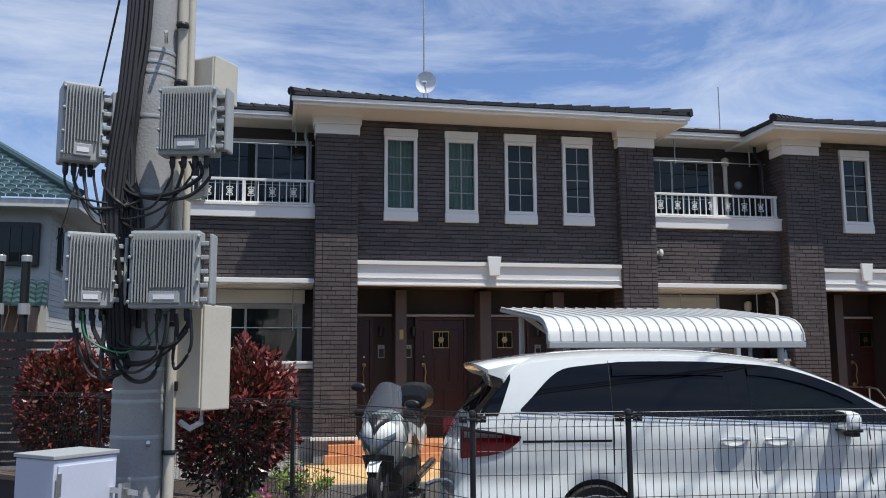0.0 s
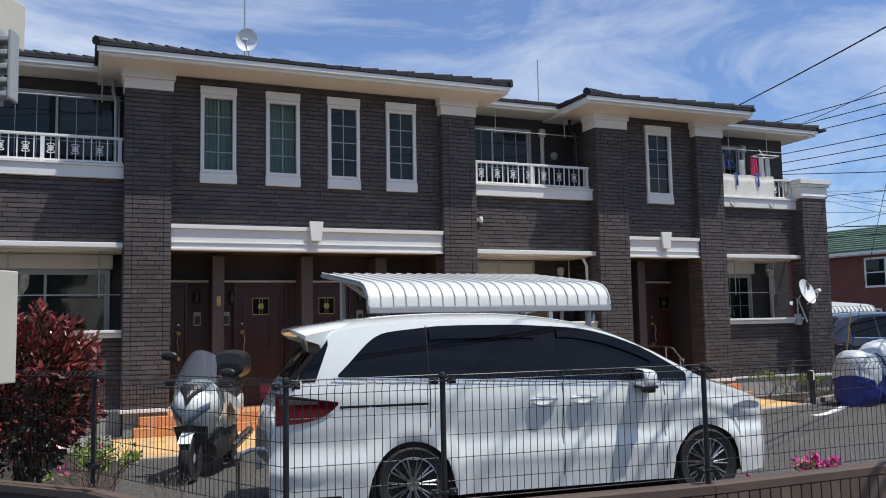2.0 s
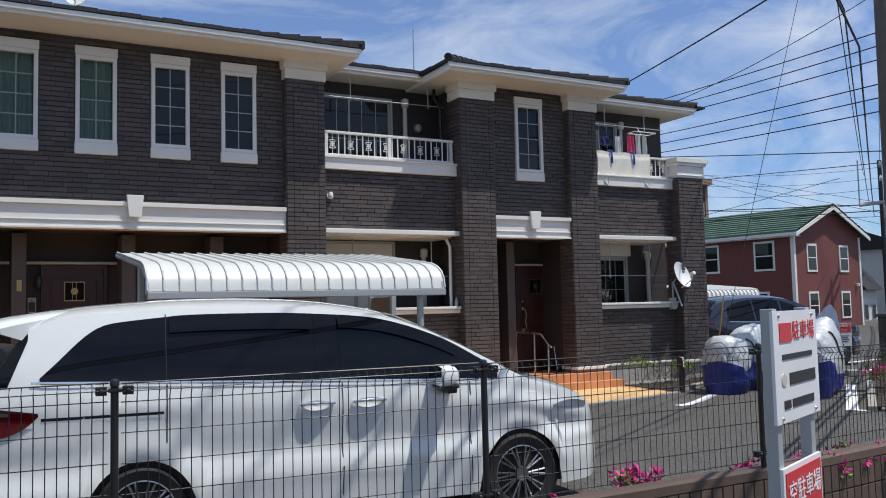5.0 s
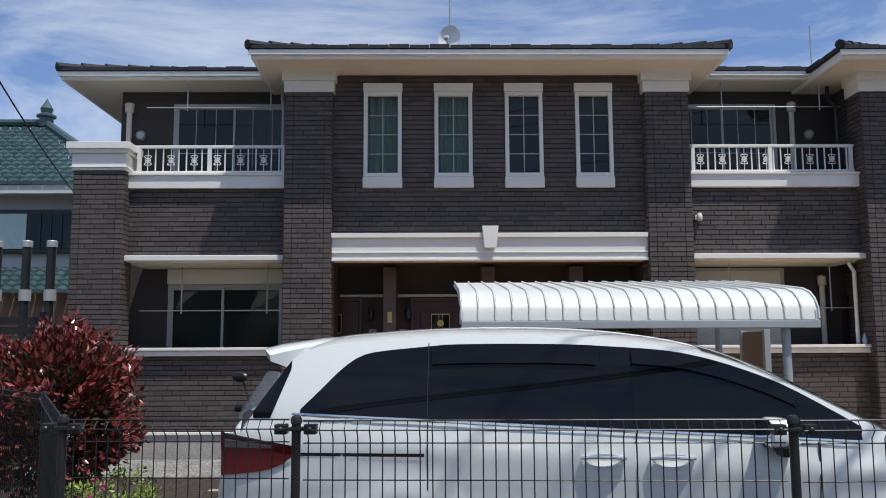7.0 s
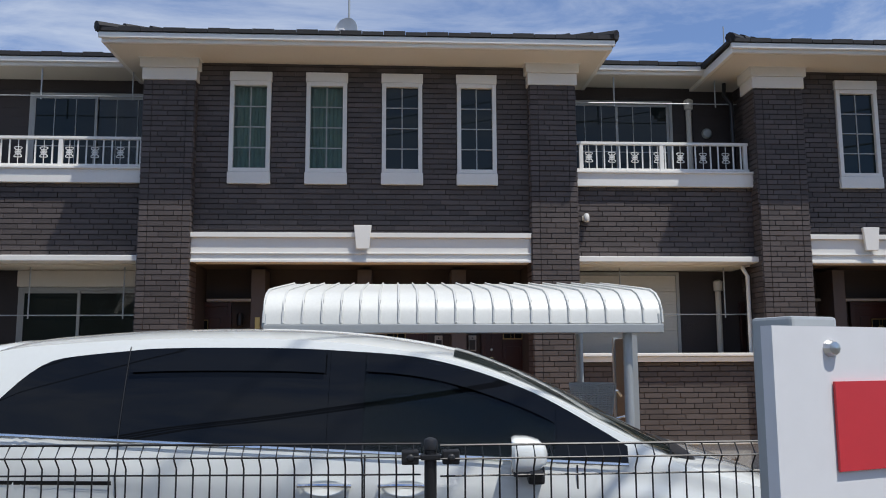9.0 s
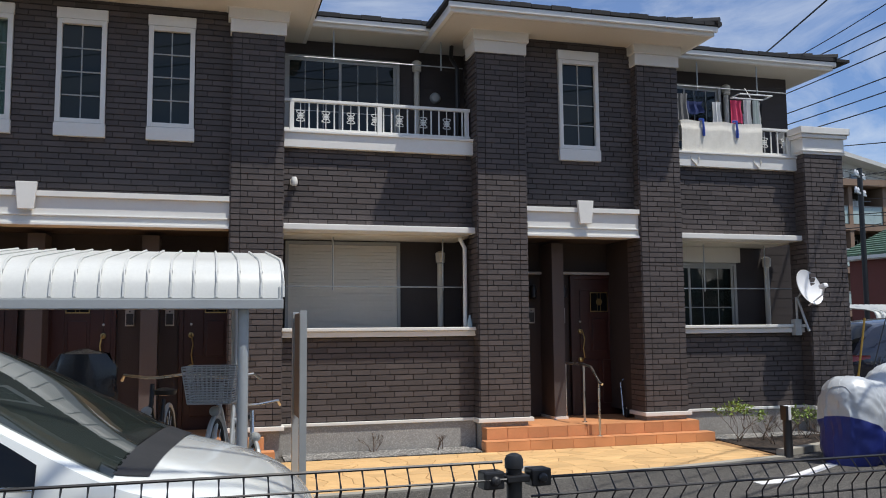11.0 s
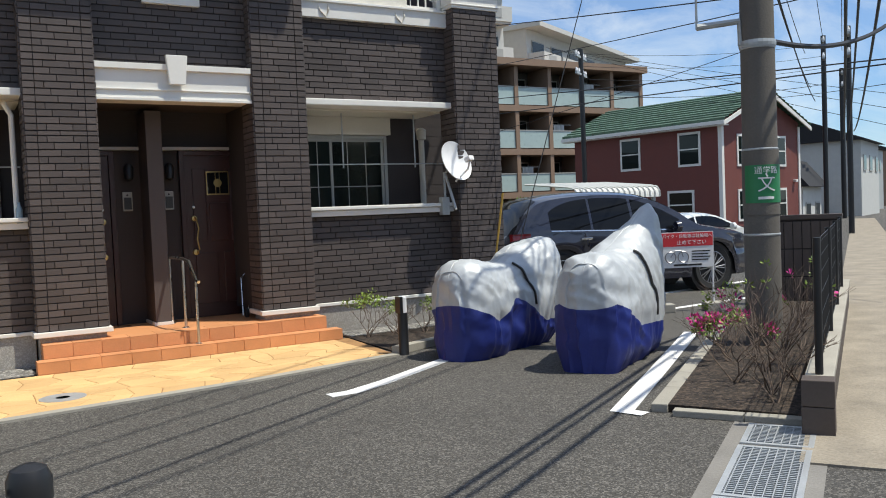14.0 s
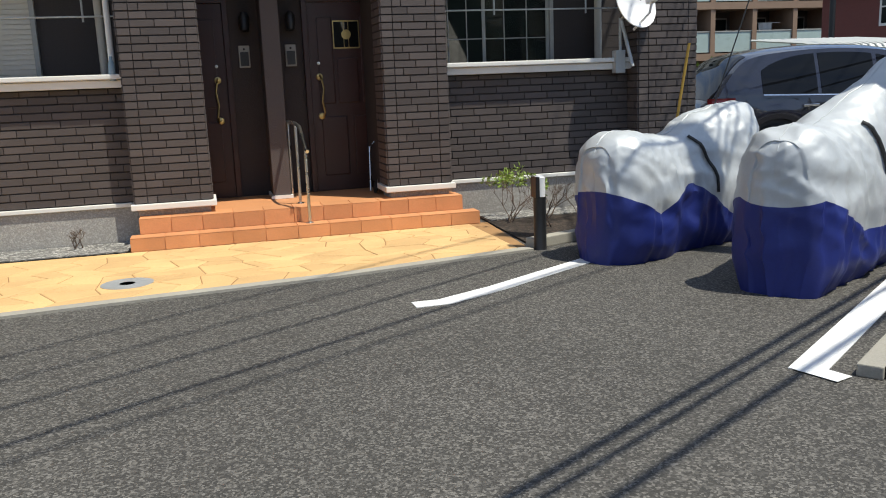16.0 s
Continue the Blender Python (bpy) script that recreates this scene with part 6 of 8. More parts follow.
# ---- parking sign ----
def words(body, size, material, parent, m, squeeze=1.0):
    c = bpy.data.curves.new("letters", "FONT")
    c.body, c.size, c.extrude, c.align_x, c.align_y = body, size, 0.001, "CENTER", "CENTER"
    o = bpy.data.objects.new("letters", c)
    scene.collection.objects.link(o)
    me = bpy.data.meshes.new_from_object(o.evaluated_get(bpy.context.evaluated_depsgraph_get()))
    bpy.data.objects.remove(o)
    me.materials.clear()
    me.materials.append(material)
    t = new("lettering", me)
    t.parent = parent
    t.matrix_basis = m @ Matrix.Diagonal((squeeze, 1, 1, 1))
    return t


ps = thing("parking_sign", "white parking sign over a red vacancy board on two square posts", "sign", pose(4.66, 2.655, 0.035, 0, 0, 22) @ Matrix.Diagonal((1.18, 1, 1, 1)))
for x in (0.06, 0.44):
    part("post", boxes((x - 0.025, x + 0.025, 0.012, 0.062, -0.04, 1.58)), ALU, ps, "pale square steel post", bevel=0.003)
board = part("board", boxes((0.0, 0.5, -0.003, 0.01, 1.11, 1.57)), SIGNWHITE, ps, "white sign board")
up90 = pose(0, -0.006, 0, 90, 0, 0)
part("name_bar", boxes((0.06, 0.19, -0.0065, -0.004, 1.44, 1.52)), RED, board)
words("駐車場", 0.088, RED, board, pose(0.33, -0.006, 1.48, 90, 0, 0), 1.0)
part("text_bar", boxes((0.08, 0.42, -0.0065, -0.004, 1.368, 1.39)), BLACKPLASTIC, board)
part("text_bar", boxes((0.15, 0.45, -0.0065, -0.004, 1.26, 1.31)), BLACKPLASTIC, board)
part("mark", lathe(bmesh.new(), ((0.028, -0.0035), (0.028, -0.006), (0.02, -0.0065)), 20, (0.09, 0, 1.285), "y"), DUCT, board)
part("text_bar", boxes((0.08, 0.15, -0.0065, -0.004, 1.165, 1.2)), BLACKPLASTIC, board)
part("text_bar", boxes((0.17, 0.42, -0.0065, -0.004, 1.165, 1.2)), BLACKPLASTIC, board)
for x in (0.06, 0.44):
    for z in (1.13, 1.55):
        part("screw", lathe(bmesh.new(), ((0.008, -0.003), (0.006, -0.009), (0.0, -0.01)), 10, (x, 0, z), "y"), STEEL, board)
low_board = part("vacancy_board", boxes((0.03, 0.47, -0.004, 0.01, 0.55, 0.93)), SIGNWHITE, ps, "red board with white lettering")
part("red_field", boxes((0.05, 0.45, -0.0085, -0.0045, 0.57, 0.91)), RED, low_board)
words("空駐車場", 0.105, SIGNWHITE, low_board, pose(0.25, -0.011, 0.815, 90, 0, 0), 0.88)
words("あります", 0.105, SIGNWHITE, low_board, pose(0.25, -0.011, 0.66, 90, 0, 0), 0.88)


# ---- lot: painted bays, kerbs, planter, gratings ----
def strip(name, pts, w, z0, z1, material, label, category, kind="structure"):
    """A flat band along points, w wide."""
    P = [Vector((x, y, 0)) for x, y in pts]
    L, R = [], []
    for i, p in enumerate(P):
        d = (P[min(i + 1, len(P) - 1)] - P[max(i - 1, 0)]).normalized()
        n = Vector((-d.y, d.x, 0)) * w / 2
        L.append(p + n)
        R.append(p - n)
    bm = bmesh.new()
    prism(bm, [(q.x, q.y) for q in R + L[::-1]], "z", z0, z1)
    return tagged(part(name, bm, material), label, category, kind=kind)


strip("road_marking", [(11.64, 10.5), (11.85, 10.5), (12.3, 10.72), (13.75, 11.6), (16.0, 13.0)], 0.15, 0.001, 0.006, PAINT, "white painted bay line", "road marking")
strip("road_marking", [(13.12, 8.47), (14.2, 9.25), (16.4, 10.85)], 0.17, 0.001, 0.006, PAINT, "white painted bay line", "road marking")
strip("road_marking", [(13.13, 8.53), (13.2, 8.3)], 0.12, 0.0065, 0.0085, PAINT, "short white end of the bay line", "road marking")
strip("road_marking", [(17.3, 14.0), (24.5, 14.9)], 0.14, 0.001, 0.006, PAINT, "white painted bay line", "road marking")
strip("road_marking", [(17.6, 12.6), (24.0, 13.0)], 0.12, 0.001, 0.006, PAINT, "white painted bay line", "road marking")
strip("paving_edge", edge, 0.12, 0.0, 0.02, KERB, "pale concrete paving edge", "kerb")
bed = structure("planting_bed", prism(bmesh.new(), [(13.1, 12.05), (14.9, 12.75), (15.9, 13.2), (15.9, 13.98), (13.2, 13.98)], "z", 0.0, 0.018), SOIL, "dark soil bed with gravel beside the building", category="soil")
gravel_bed = structure("gravel_strip", prism(bmesh.new(), [(13.2, 13.5), (15.0, 13.6), (15.0, 13.98), (13.2, 13.98)], "z", 0.019, 0.028), GRAVEL, "pale gravel strip along the wall", category="gravel")
structure("gravel_strip_2", prism(bmesh.new(), [(7.0, 13.5), (9.6, 13.5), (9.6, 14.05), (7.0, 14.05)], "z", 0.014, 0.024), GRAVEL, "gravel strip along the wall", category="gravel")
structure("gravel_bed", prism(bmesh.new(), [(-6.0, 13.2), (-1.6, 9.6), (0.45, 7.2), (0.6, 11.2), (0.7, 13.9), (-6.0, 13.9)], "z", 0.0, 0.016), SOIL, "bare earth beside the building", category="soil")
structure("gravel_bed_2", prism(bmesh.new(), [(-2.6, 12.0), (0.6, 12.2), (0.6, 13.95), (-2.6, 13.95)], "z", 0.017, 0.03), GRAVEL, "pale gravel along the building", category="gravel")
structure("wall_side_bed", prism(bmesh.new(), [(1.45, 4.86), (8.6, 4.48), (8.6, 4.9), (1.9, 5.2), (0.9, 7.4), (0.4, 7.2)], "z", 0.0, 0.05), SOIL, "narrow soil strip behind the low wall", category="soil")
PL = [(13.36, 8.28), (13.88, 7.36), (19.6, 11.1), (19.1, 12.0), (16.9, 10.75)]
structure("planter_soil", prism(bmesh.new(), PL, "z", 0.0, 0.06), SOIL, "dark planter soil under twiggy shrubs", category="soil")


def kerbs(pts, h, w, label):
    """Kerb stones end to end along a line."""
    for (ax, ay), (bx, by) in zip(pts, pts[1:]):
        L = math.hypot(bx - ax, by - ay)
        n = max(1, round(L / 0.6))
        for k in range(n):
            t = (k + 0.5) / n
            ob = thing("kerb_stone", label, "kerb", pose(ax + (bx - ax) * t, ay + (by - ay) * t, 0, 0, 0, math.degrees(math.atan2(by - ay, bx - ax))), "kerb stones", "structure")
            part("stone", boxes((-L / n / 2 + 0.003, L / n / 2 - 0.003, -w / 2, w / 2, 0, h)), KERB, ob, bevel=0.008)


kerbs([(13.32, 8.28), (16.9, 10.8)], 0.065, 0.12, "pale concrete kerb stone of the planter")
kerbs([(13.34, 8.16), (13.86, 7.32)], 0.05, 0.1, "pale concrete kerb stone of the planter")
kerbs([(13.06, 12.0), (14.9, 12.72), (15.9, 13.2)], 0.09, 0.12, "pale concrete kerb stone of the bed")


def grating(x, y, turn, w, d):
    g = thing("drain_grating", "galvanised steel drain grating in a concrete channel", "grating", pose(x, y, 0.004, 0, 0, turn), "drain gratings")
    part("frame", boxes((0, w, 0, 0.035, 0, 0.012), (0, w, d - 0.035, d, 0, 0.012), (0, 0.035, 0.035, d - 0.035, 0, 0.012), (w - 0.035, w, 0.035, d - 0.035, 0, 0.012)), GRATE, g, bevel=0.002)
    part("pit", boxes((0.035, w - 0.035, 0.035, d - 0.035, 0, 0.001)), BLACKPLASTIC, g)
    n = round((w - 0.07) / 0.033)
    for k in range(1, n):
        xx = 0.035 + (w - 0.07) * k / n
        part("bar", boxes((xx - 0.005, xx + 0.005, 0.035, d - 0.035, 0.002, 0.011)), GRATE, g)
    for k in range(1, 9):
        yy = d * k / 9
        part("cross_bar", boxes((0.036, w - 0.036, yy - 0.003, yy + 0.003, 0.003, 0.0105)), GRATE, g)


strip("drain_channel", [(10.5, 5.43), (13.85, 7.61)], 0.62, 0.0, 0.003, mat("drain_concrete", (0.2, 0.19, 0.175), 0.9, var=0.3, scale=2, fine=60, bump=0.4), "concrete surround of the drain", "kerb")
grating(13.34, 7.01, 33, 0.5, 0.43)
grating(12.47, 6.45, 33, 0.98, 0.43)
grating(11.63, 5.905, 33, 0.98, 0.43)
strip("pavement_side", [(13.4, 6.35), (26, 14.6), (60, 37)], 1.3, 0.001, 0.015, mat("worn_pavement", (0.27, 0.235, 0.185), 0.9, var=0.5, scale=2.5, fine=45, bump=0.7), "worn concrete gutter and kerb strip beside the wall", "pavement")
mh = thing("manhole_cover", "dark round manhole cover in the sandy paving", "manhole cover", pose(9.7, 12.03, 0.013))
part("rim", lathe(bmesh.new(), ((0.2, 0.0), (0.2, 0.006), (0.17, 0.006)), 30), GRATE, mh)
part("lid", lathe(bmesh.new(), ((0.168, 0.0), (0.168, 0.005), (0.06, 0.006), (0.0, 0.006)), 30), mat("cast_iron", (0.07, 0.065, 0.06), 0.6, 0.3, var=0.3, bump=0.4), mh)
mh = thing("manhole_cover", "small round cover in the sandy paving", "manhole cover", pose(7.9, 12.6, 0.013))
part("lid", lathe(bmesh.new(), ((0.08, 0.0), (0.08, 0.006), (0.0, 0.006)), 24), GRATE, mh)
bo = thing("bollard_light", "black bollard light with a white lamp head", "bollard", pose(13.13, 11.93, 0))
part("column", lathe(bmesh.new(), ((0.06, 0.0), (0.055, 0.01), (0.055, 0.46)), 24), BLACK, bo, smooth=True)
part("lamp_head", lathe(bmesh.new(), ((0.035, 0.461), (0.05, 0.465), (0.05, 0.63), (0.03, 0.645), (0.0, 0.65)), 20), SIGNWHITE, bo, "white frosted lamp head", smooth=True)
part("guard", boxes((-0.056, -0.02, -0.056, 0.056, 0.461, 0.64)), BLACK, bo)


# ---- covered motorbikes ----
def covered_bike(m, spine, name_label, seed, split, flare, lean):
    """A bike under a draped sheet: spine gives (along, top height, half width, sideways, sharpness); lean pulls the far foot in."""
    t = thing("covered_motorbike", name_label, "motorbike cover", m, "covered motorbikes")
    xs = [s[0] for s in spine]
    ft, fw, fo, fq = (smooth_curve([(s[0], s[k]) for s in spine]) for k in (1, 2, 3, 4))
    n, last = 120, xs[-1]

    def round_end(x):
        r = 0.22
        d = min(x - xs[0], last - x)
        return math.sqrt(max(0.0, 1 - (1 - min(d / r, 1)) ** 2))

    def section(x, a):
        """A point of the sheet at the angle a over the bike."""
        e = round_end(x)
        h, w, o, q = ft(x) * (0.86 + 0.14 * e), fw(x) * (0.12 + 0.88 * e), fo(x), fq(x)
        c, s = math.cos(a), abs(math.sin(a))
        y = w * math.copysign(abs(c) ** (0.62 + 0.5 * q), c)
        z = h * s ** (0.42 + 0.4 * q)
        low = max(0.0, 1 - z / h)
        tuck = 1 - 0.22 * max(0.0, 1 - z / 0.22) ** 2
        p = Vector((x * 3.2 + seed, y * 3.2, z * 0.75))
        broad = 0.5 - abs(noise.noise(p))
        fine = 0.5 - abs(noise.noise(p * 2.4 + Vector((3, 1, 7))))
        crease = 0.5 - abs(noise.noise(Vector((x * 4 + z * 3 + seed, y * 4 - z * 3, z * 4)))) + 0.35 * (0.5 - abs(noise.noise(Vector((x * 9 - z * 6, y * 9 + z * 7, z * 8 + seed)))))
        fold = (0.07 * broad + 0.045 * fine) * (0.5 + 0.5 * min(1, low * 2)) + 0.04 * crease - 0.055
        way = Vector((0, c, 0.6 * s)) if e > 0.6 else Vector((math.copysign(0.6, x - last / 2), c, 0.5 * s))
        back = lean * low * max(0.0, min(1.0, (x - 0.6 * last) / (0.4 * last)))
        return Vector((x - back, o * (1 - low) ** 0.7 + y * (1 + flare * low) * tuck, z)) + way * fold

    def edge_angle(x):
        h, q = ft(x) * (0.86 + 0.14 * round_end(x)), fq(x)
        return math.asin(min(0.98, (min(split(x), h * 0.9) / h) ** (1 / (0.42 + 0.4 * q))))
    low_l, low_r, top = [], [], []
    for i in range(n + 1):
        x = last / 2 - last / 2 * math.cos(math.pi * i / n) * (0.55 + 0.45 * abs(math.cos(math.pi * i / n)))
        e = edge_angle(x)
        low_r.append([section(x, e * j / 14) for j in range(15)])
        low_l.append([section(x, math.pi - e * j / 14) for j in range(15)])
        top.append([section(x, e + (math.pi - 2 * e) * j / 72) for j in range(73)])
    bm_top, bm_low = grid(bmesh.new(), top), grid(grid(bmesh.new(), low_l), low_r)
    for i in (0, n):
        grid(bm_top, [[p.lerp(q, k / 6) for k in range(7)] for p, q in zip(top[i][:37], top[i][:35:-1])])
        grid(bm_low, [[p.lerp(q, k / 6) for k in range(7)] for p, q in zip(low_r[i], low_l[i])])
    part("silver_sheet", bm_top, SILVER, t, "silver upper sheet with creases", smooth=True)
    part("blue_skirt", bm_low, BLUESHEET, t, "blue lower skirt", smooth=True)
    i = int(n * 0.5)
    out = Vector((0, -0.012, 0.006))
    part("strap", tubes(0.014, [top[min(n, i + j // 2)][70 - (22 - j)] + out if j < 22 else top[min(n, i + 11)][71] + out for j in range(0, 23, 2)], n=6), BLACKPLASTIC, t, "black lacing strap")
    seam = [top[k][36] + Vector((0, 0, 0.003)) for k in range(3, n - 2, 2)]
    part("seam", tubes(0.003, seam, n=4), SILVER, t)
    return t


covered_bike(pose(13.28, 11.2, 0, 0, 0, 22), ((0.0, 0.98, 0.34, 0, 0.1), (0.3, 1.05, 0.4, 0, 0.15), (0.6, 1.0, 0.38, 0, 0.2), (0.9, 0.98, 0.34, 0, 0.3), (1.2, 1.12, 0.36, 0, 0.3), (1.55, 1.2, 0.4, -0.04, 0.3), (1.95, 1.22, 0.36, -0.1, 0.4)), "motorbike under a crumpled silver sheet with a blue skirt", 2, lambda x: 0.38 + 0.2 * min(1, abs(x - 0.4) / 0.4) if x < 0.9 else 0.58 - 0.3 * min(1, (x - 0.9) / 0.5), -0.06, 0.35)
covered_bike(pose(13.86, 9.74, 0, 0, 0, 33), ((0.0, 1.08, 0.34, 0, 0.05), (0.25, 1.12, 0.36, 0, 0.1), (0.6, 1.08, 0.37, 0, 0.2), (0.9, 1.14, 0.4, 0, 0.3), (1.15, 1.24, 0.42, -0.04, 0.4), (1.4, 1.38, 0.38, -0.14, 0.7), (1.6, 1.55, 0.3, -0.22, 1.0), (1.75, 1.52, 0.26, -0.24, 1.0), (1.9, 1.3, 0.24, -0.24, 0.8)), "motorbike under a tall silver sheet with a blue skirt", 6, lambda x: max(0.36, 0.64 - 0.45 * abs(x - 0.1)) if x < 0.9 else 0.36 - 0.06 * (x - 0.9), -0.02, 0.1)
rp = thing("garden_stake", "yellow bamboo stake leaning by the covered bike", "stake")
part("stake", tubes(0.014, [(14.75, 12.7, 0.05), (14.95, 12.55, 1.75)]), mat("bamboo", (0.45, 0.28, 0.05), 0.6, var=0.2, bump=0.05), rp)
bag = thing("orange_bag", "small crumpled orange bag on the asphalt", "bag", pose(14.95, 11.0, 0))
part("bag", lathe(bmesh.new(), ((0.1, 0.0), (0.13, 0.05), (0.1, 0.1), (0.02, 0.13)), 9), mat("orange_cloth", (0.55, 0.16, 0.03), 0.8, var=0.3, bump=0.3), bag)
st = thing("car_stop", "low concrete parking stop", "parking stop", pose(16.25, 11.5, 0, 0, 0, 25))
part("block", boxes((-0.3, 0.3, -0.06, 0.06, 0, 0.1)), KERB, st, bevel=0.02)
nb = thing("notice_board", "white bicycle parking notice with red heading on concrete feet", "sign", pose(17.85, 12.25, 0, 0, 0, -30))
for x in (-0.36, 0.36):
    part("leg", tubes(0.014, [(x, 0.02, 0), (x, 0.02, 1.1)]), SIGNWHITE, nb)
    part("concrete_foot", boxes((x - 0.14, x + 0.14, -0.12, 0.14, 0.0, 0.12)), KERB, nb, bevel=0.012)
nbb = part("board", boxes((-0.37, 0.37, -0.01, 0.004, 0.62, 1.12)), SIGNWHITE, nb, "white notice board")
part("red_field", boxes((-0.36, 0.36, -0.014, -0.0105, 0.92, 1.11)), RED, nbb)
words("バイク・自転車は駐輪場へ", 0.062, SIGNWHITE, nbb, pose(0, -0.0165, 1.06, 90, 0, 0), 0.95)
words("止めて下さい", 0.07, SIGNWHITE, nbb, pose(0.06, -0.0165, 0.97, 90, 0, 0), 1.0)
bm = bmesh.new()
for x in (-0.24, -0.06):
    tube(bm, [(x + 0.075 * math.cos(k * math.tau / 18), -0.013, 0.77 + 0.075 * math.sin(k * math.tau / 18)) for k in range(19)], 0.008, 4)
tube(bm, ((-0.24, -0.013, 0.77), (-0.17, -0.013, 0.86), (-0.09, -0.013, 0.86), (-0.06, -0.013, 0.77)), 0.007, 4)
part("bicycle_picture", bm, RIM, nbb)
for k in range(4):
    part("text_bar", boxes((0.06, 0.32 - 0.03 * (k % 2), -0.0135, -0.0105, 0.84 - 0.04 * k, 0.855 - 0.04 * k)), BLACKPLASTIC, nbb)
part("text_bar", boxes((-0.2, 0.2, -0.0135, -0.0105, 0.645, 0.67)), BLACKPLASTIC, nbb)


# ---- pole with the school-route sign ----
P2 = pose(16.05, 9.53, 0, 0, 0, -33)
u2 = thing("utility_pole", "grey concrete utility pole with a green school-route sign", "utility pole", P2)
part("shaft", lathe(bmesh.new(), ((0.18, -0.02), (0.173, 1.5), (0.163, 3.5), (0.12, 10.5)), 36), POLE_BROWN, u2, smooth=True)
for z in (1.18, 2.04, 3.06, 3.1):
    part("band", lathe(bmesh.new(), ((0.182 - 0.004 * z, z - 0.012), (0.186 - 0.004 * z, z), (0.182 - 0.004 * z, z + 0.012)), 36), ALU, u2)
rows = [[(0.184 * math.sin(a), -0.184 * math.cos(a), z) for a in [radians(q) for q in range(-72, 73, 8)]] for z in (1.5, 1.88)]
gs = part("route_sign", grid(bmesh.new(), rows), GREEN, u2, "green school-route sign wrapped round the pole", smooth=True)
rows = [[(0.18 * math.sin(a), -0.18 * math.cos(a), z) for a in [radians(q) for q in range(-180, 181, 10)]] for z in (1.38, 2.03)]
part("anti_stick_sheet", grid(bmesh.new(), rows), POLE_BROWN, u2, "grey bumpy sheet round the pole", smooth=True)
for body, size, z in (("通学路", 0.082, 1.82), ("文", 0.19, 1.685)):
    t = words(body, size, SIGNWHITE, gs, Matrix.Identity(4))
    bm = bmesh.new()
    bm.from_mesh(t.data)
    for k in range(-12, 13):
        bmesh.ops.bisect_plane(bm, geom=bm.verts[:] + bm.edges[:] + bm.faces[:], plane_co=(k * 0.012, 0, 0), plane_no=(1, 0, 0))
    bm.to_mesh(t.data)
    bm.free()
    for v in t.data.vertices:
        x, y, z0 = v.co
        a = x / 0.19
        v.co = ((0.1885 + z0) * math.sin(a), -(0.1885 + z0) * math.cos(a), z + y)
part("text_bar", grid(bmesh.new(), [[(0.1875 * math.sin(a), -0.1875 * math.cos(a), z) for a in [radians(q) for q in range(-26, 27, 6)]] for z in (1.535, 1.562)]), SIGNWHITE, gs)
part("cross_arm", tubes(0.035, [(-0.6, 0, 3.3), (-0.18, 0, 3.34), (-0.16, 0, 3.1)]), ALU, u2)
part("clamp", lathe(bmesh.new(), ((0.178, 3.07), (0.182, 3.1), (0.178, 3.13)), 24), ALU, u2)
part("arm_rod", tubes(0.012, [(-0.6, 0, 3.28), (-0.6, 0, 4.1)], n=6), ALU, u2)

# wall and fence behind the planter
wallbrown = mat("brown_panel", (0.085, 0.065, 0.055), 0.6, var=0.2, bump=0.1)
wl2 = thing("boundary_wall", "dark brown wall of vertical tiles closing the end of the planter", "wall", pose(19.75, 11.2, 0, 0, 0, 123), kind="structure")
part("wall_core", boxes((0, 1.08, -0.07, 0.07, 0, 1.22)), MORTAR, wl2)
part("coping", boxes((-0.05, 1.11, -0.1, 0.1, 1.222, 1.29)), wallbrown, wl2, bevel=0.006)
for k in range(9):
    for r in range(3):
        part("wall_tile", boxes((0.12 * k + 0.006, 0.12 * (k + 1) - 0.006, 0.0705, 0.084, 0.4 * r + 0.01, 0.4 * (r + 1) - 0.008)), wallbrown, wl2)
bw3 = thing("low_wall", "low wall of brown vertical tiles with pale coping under the black fence", "wall", pose(13.78, 7.28, 0, 0, 0, 33), kind="structure")
part("wall_core", boxes((0, 7.1, -0.06, 0.06, 0, 0.3)), MORTAR, bw3)
part("coping", boxes((-0.02, 7.1, -0.09, 0.09, 0.303, 0.36)), KERB, bw3, bevel=0.008)
for k in range(71):
    part("wall_tile", boxes((0.1 * k + 0.006, 0.1 * (k + 1) - 0.006, -0.074, -0.0605, 0.01, 0.295)), wallbrown, bw3)
part("end_block", boxes((-0.2, -0.021, -0.1, 0.1, 0.0, 0.19), (-0.2, -0.021, -0.1, 0.1, 0.194, 0.365)), wallbrown, bw3, bevel=0.006)
bf = thing("mesh_fence", "black mesh fence panel between round posts behind the planter", "fence", pose(13.78, 7.28, 0, 0, 0, 33))
for x in (0.05, 2.05, 4.05, 6.05):
    part("post", tubes(0.026, [(x, 0, 0.36), (x, 0, 1.27)], n=12), BLACK, bf, smooth=True)
bm = bmesh.new()
for k in range(1, 120):
    tube(bm, ((0.05 + 6.0 * k / 120, 0, 0.4), (0.05 + 6.0 * k / 120, 0, 1.24)), 0.0026, 4)
for z in (0.42, 0.55, 0.7, 0.85, 1.0, 1.12, 1.22, 1.25):
    tube(bm, ((0.05, 0, z), (6.05, 0, z)), 0.0032, 4)
part("mesh_panel", bm, BLACK, bf)


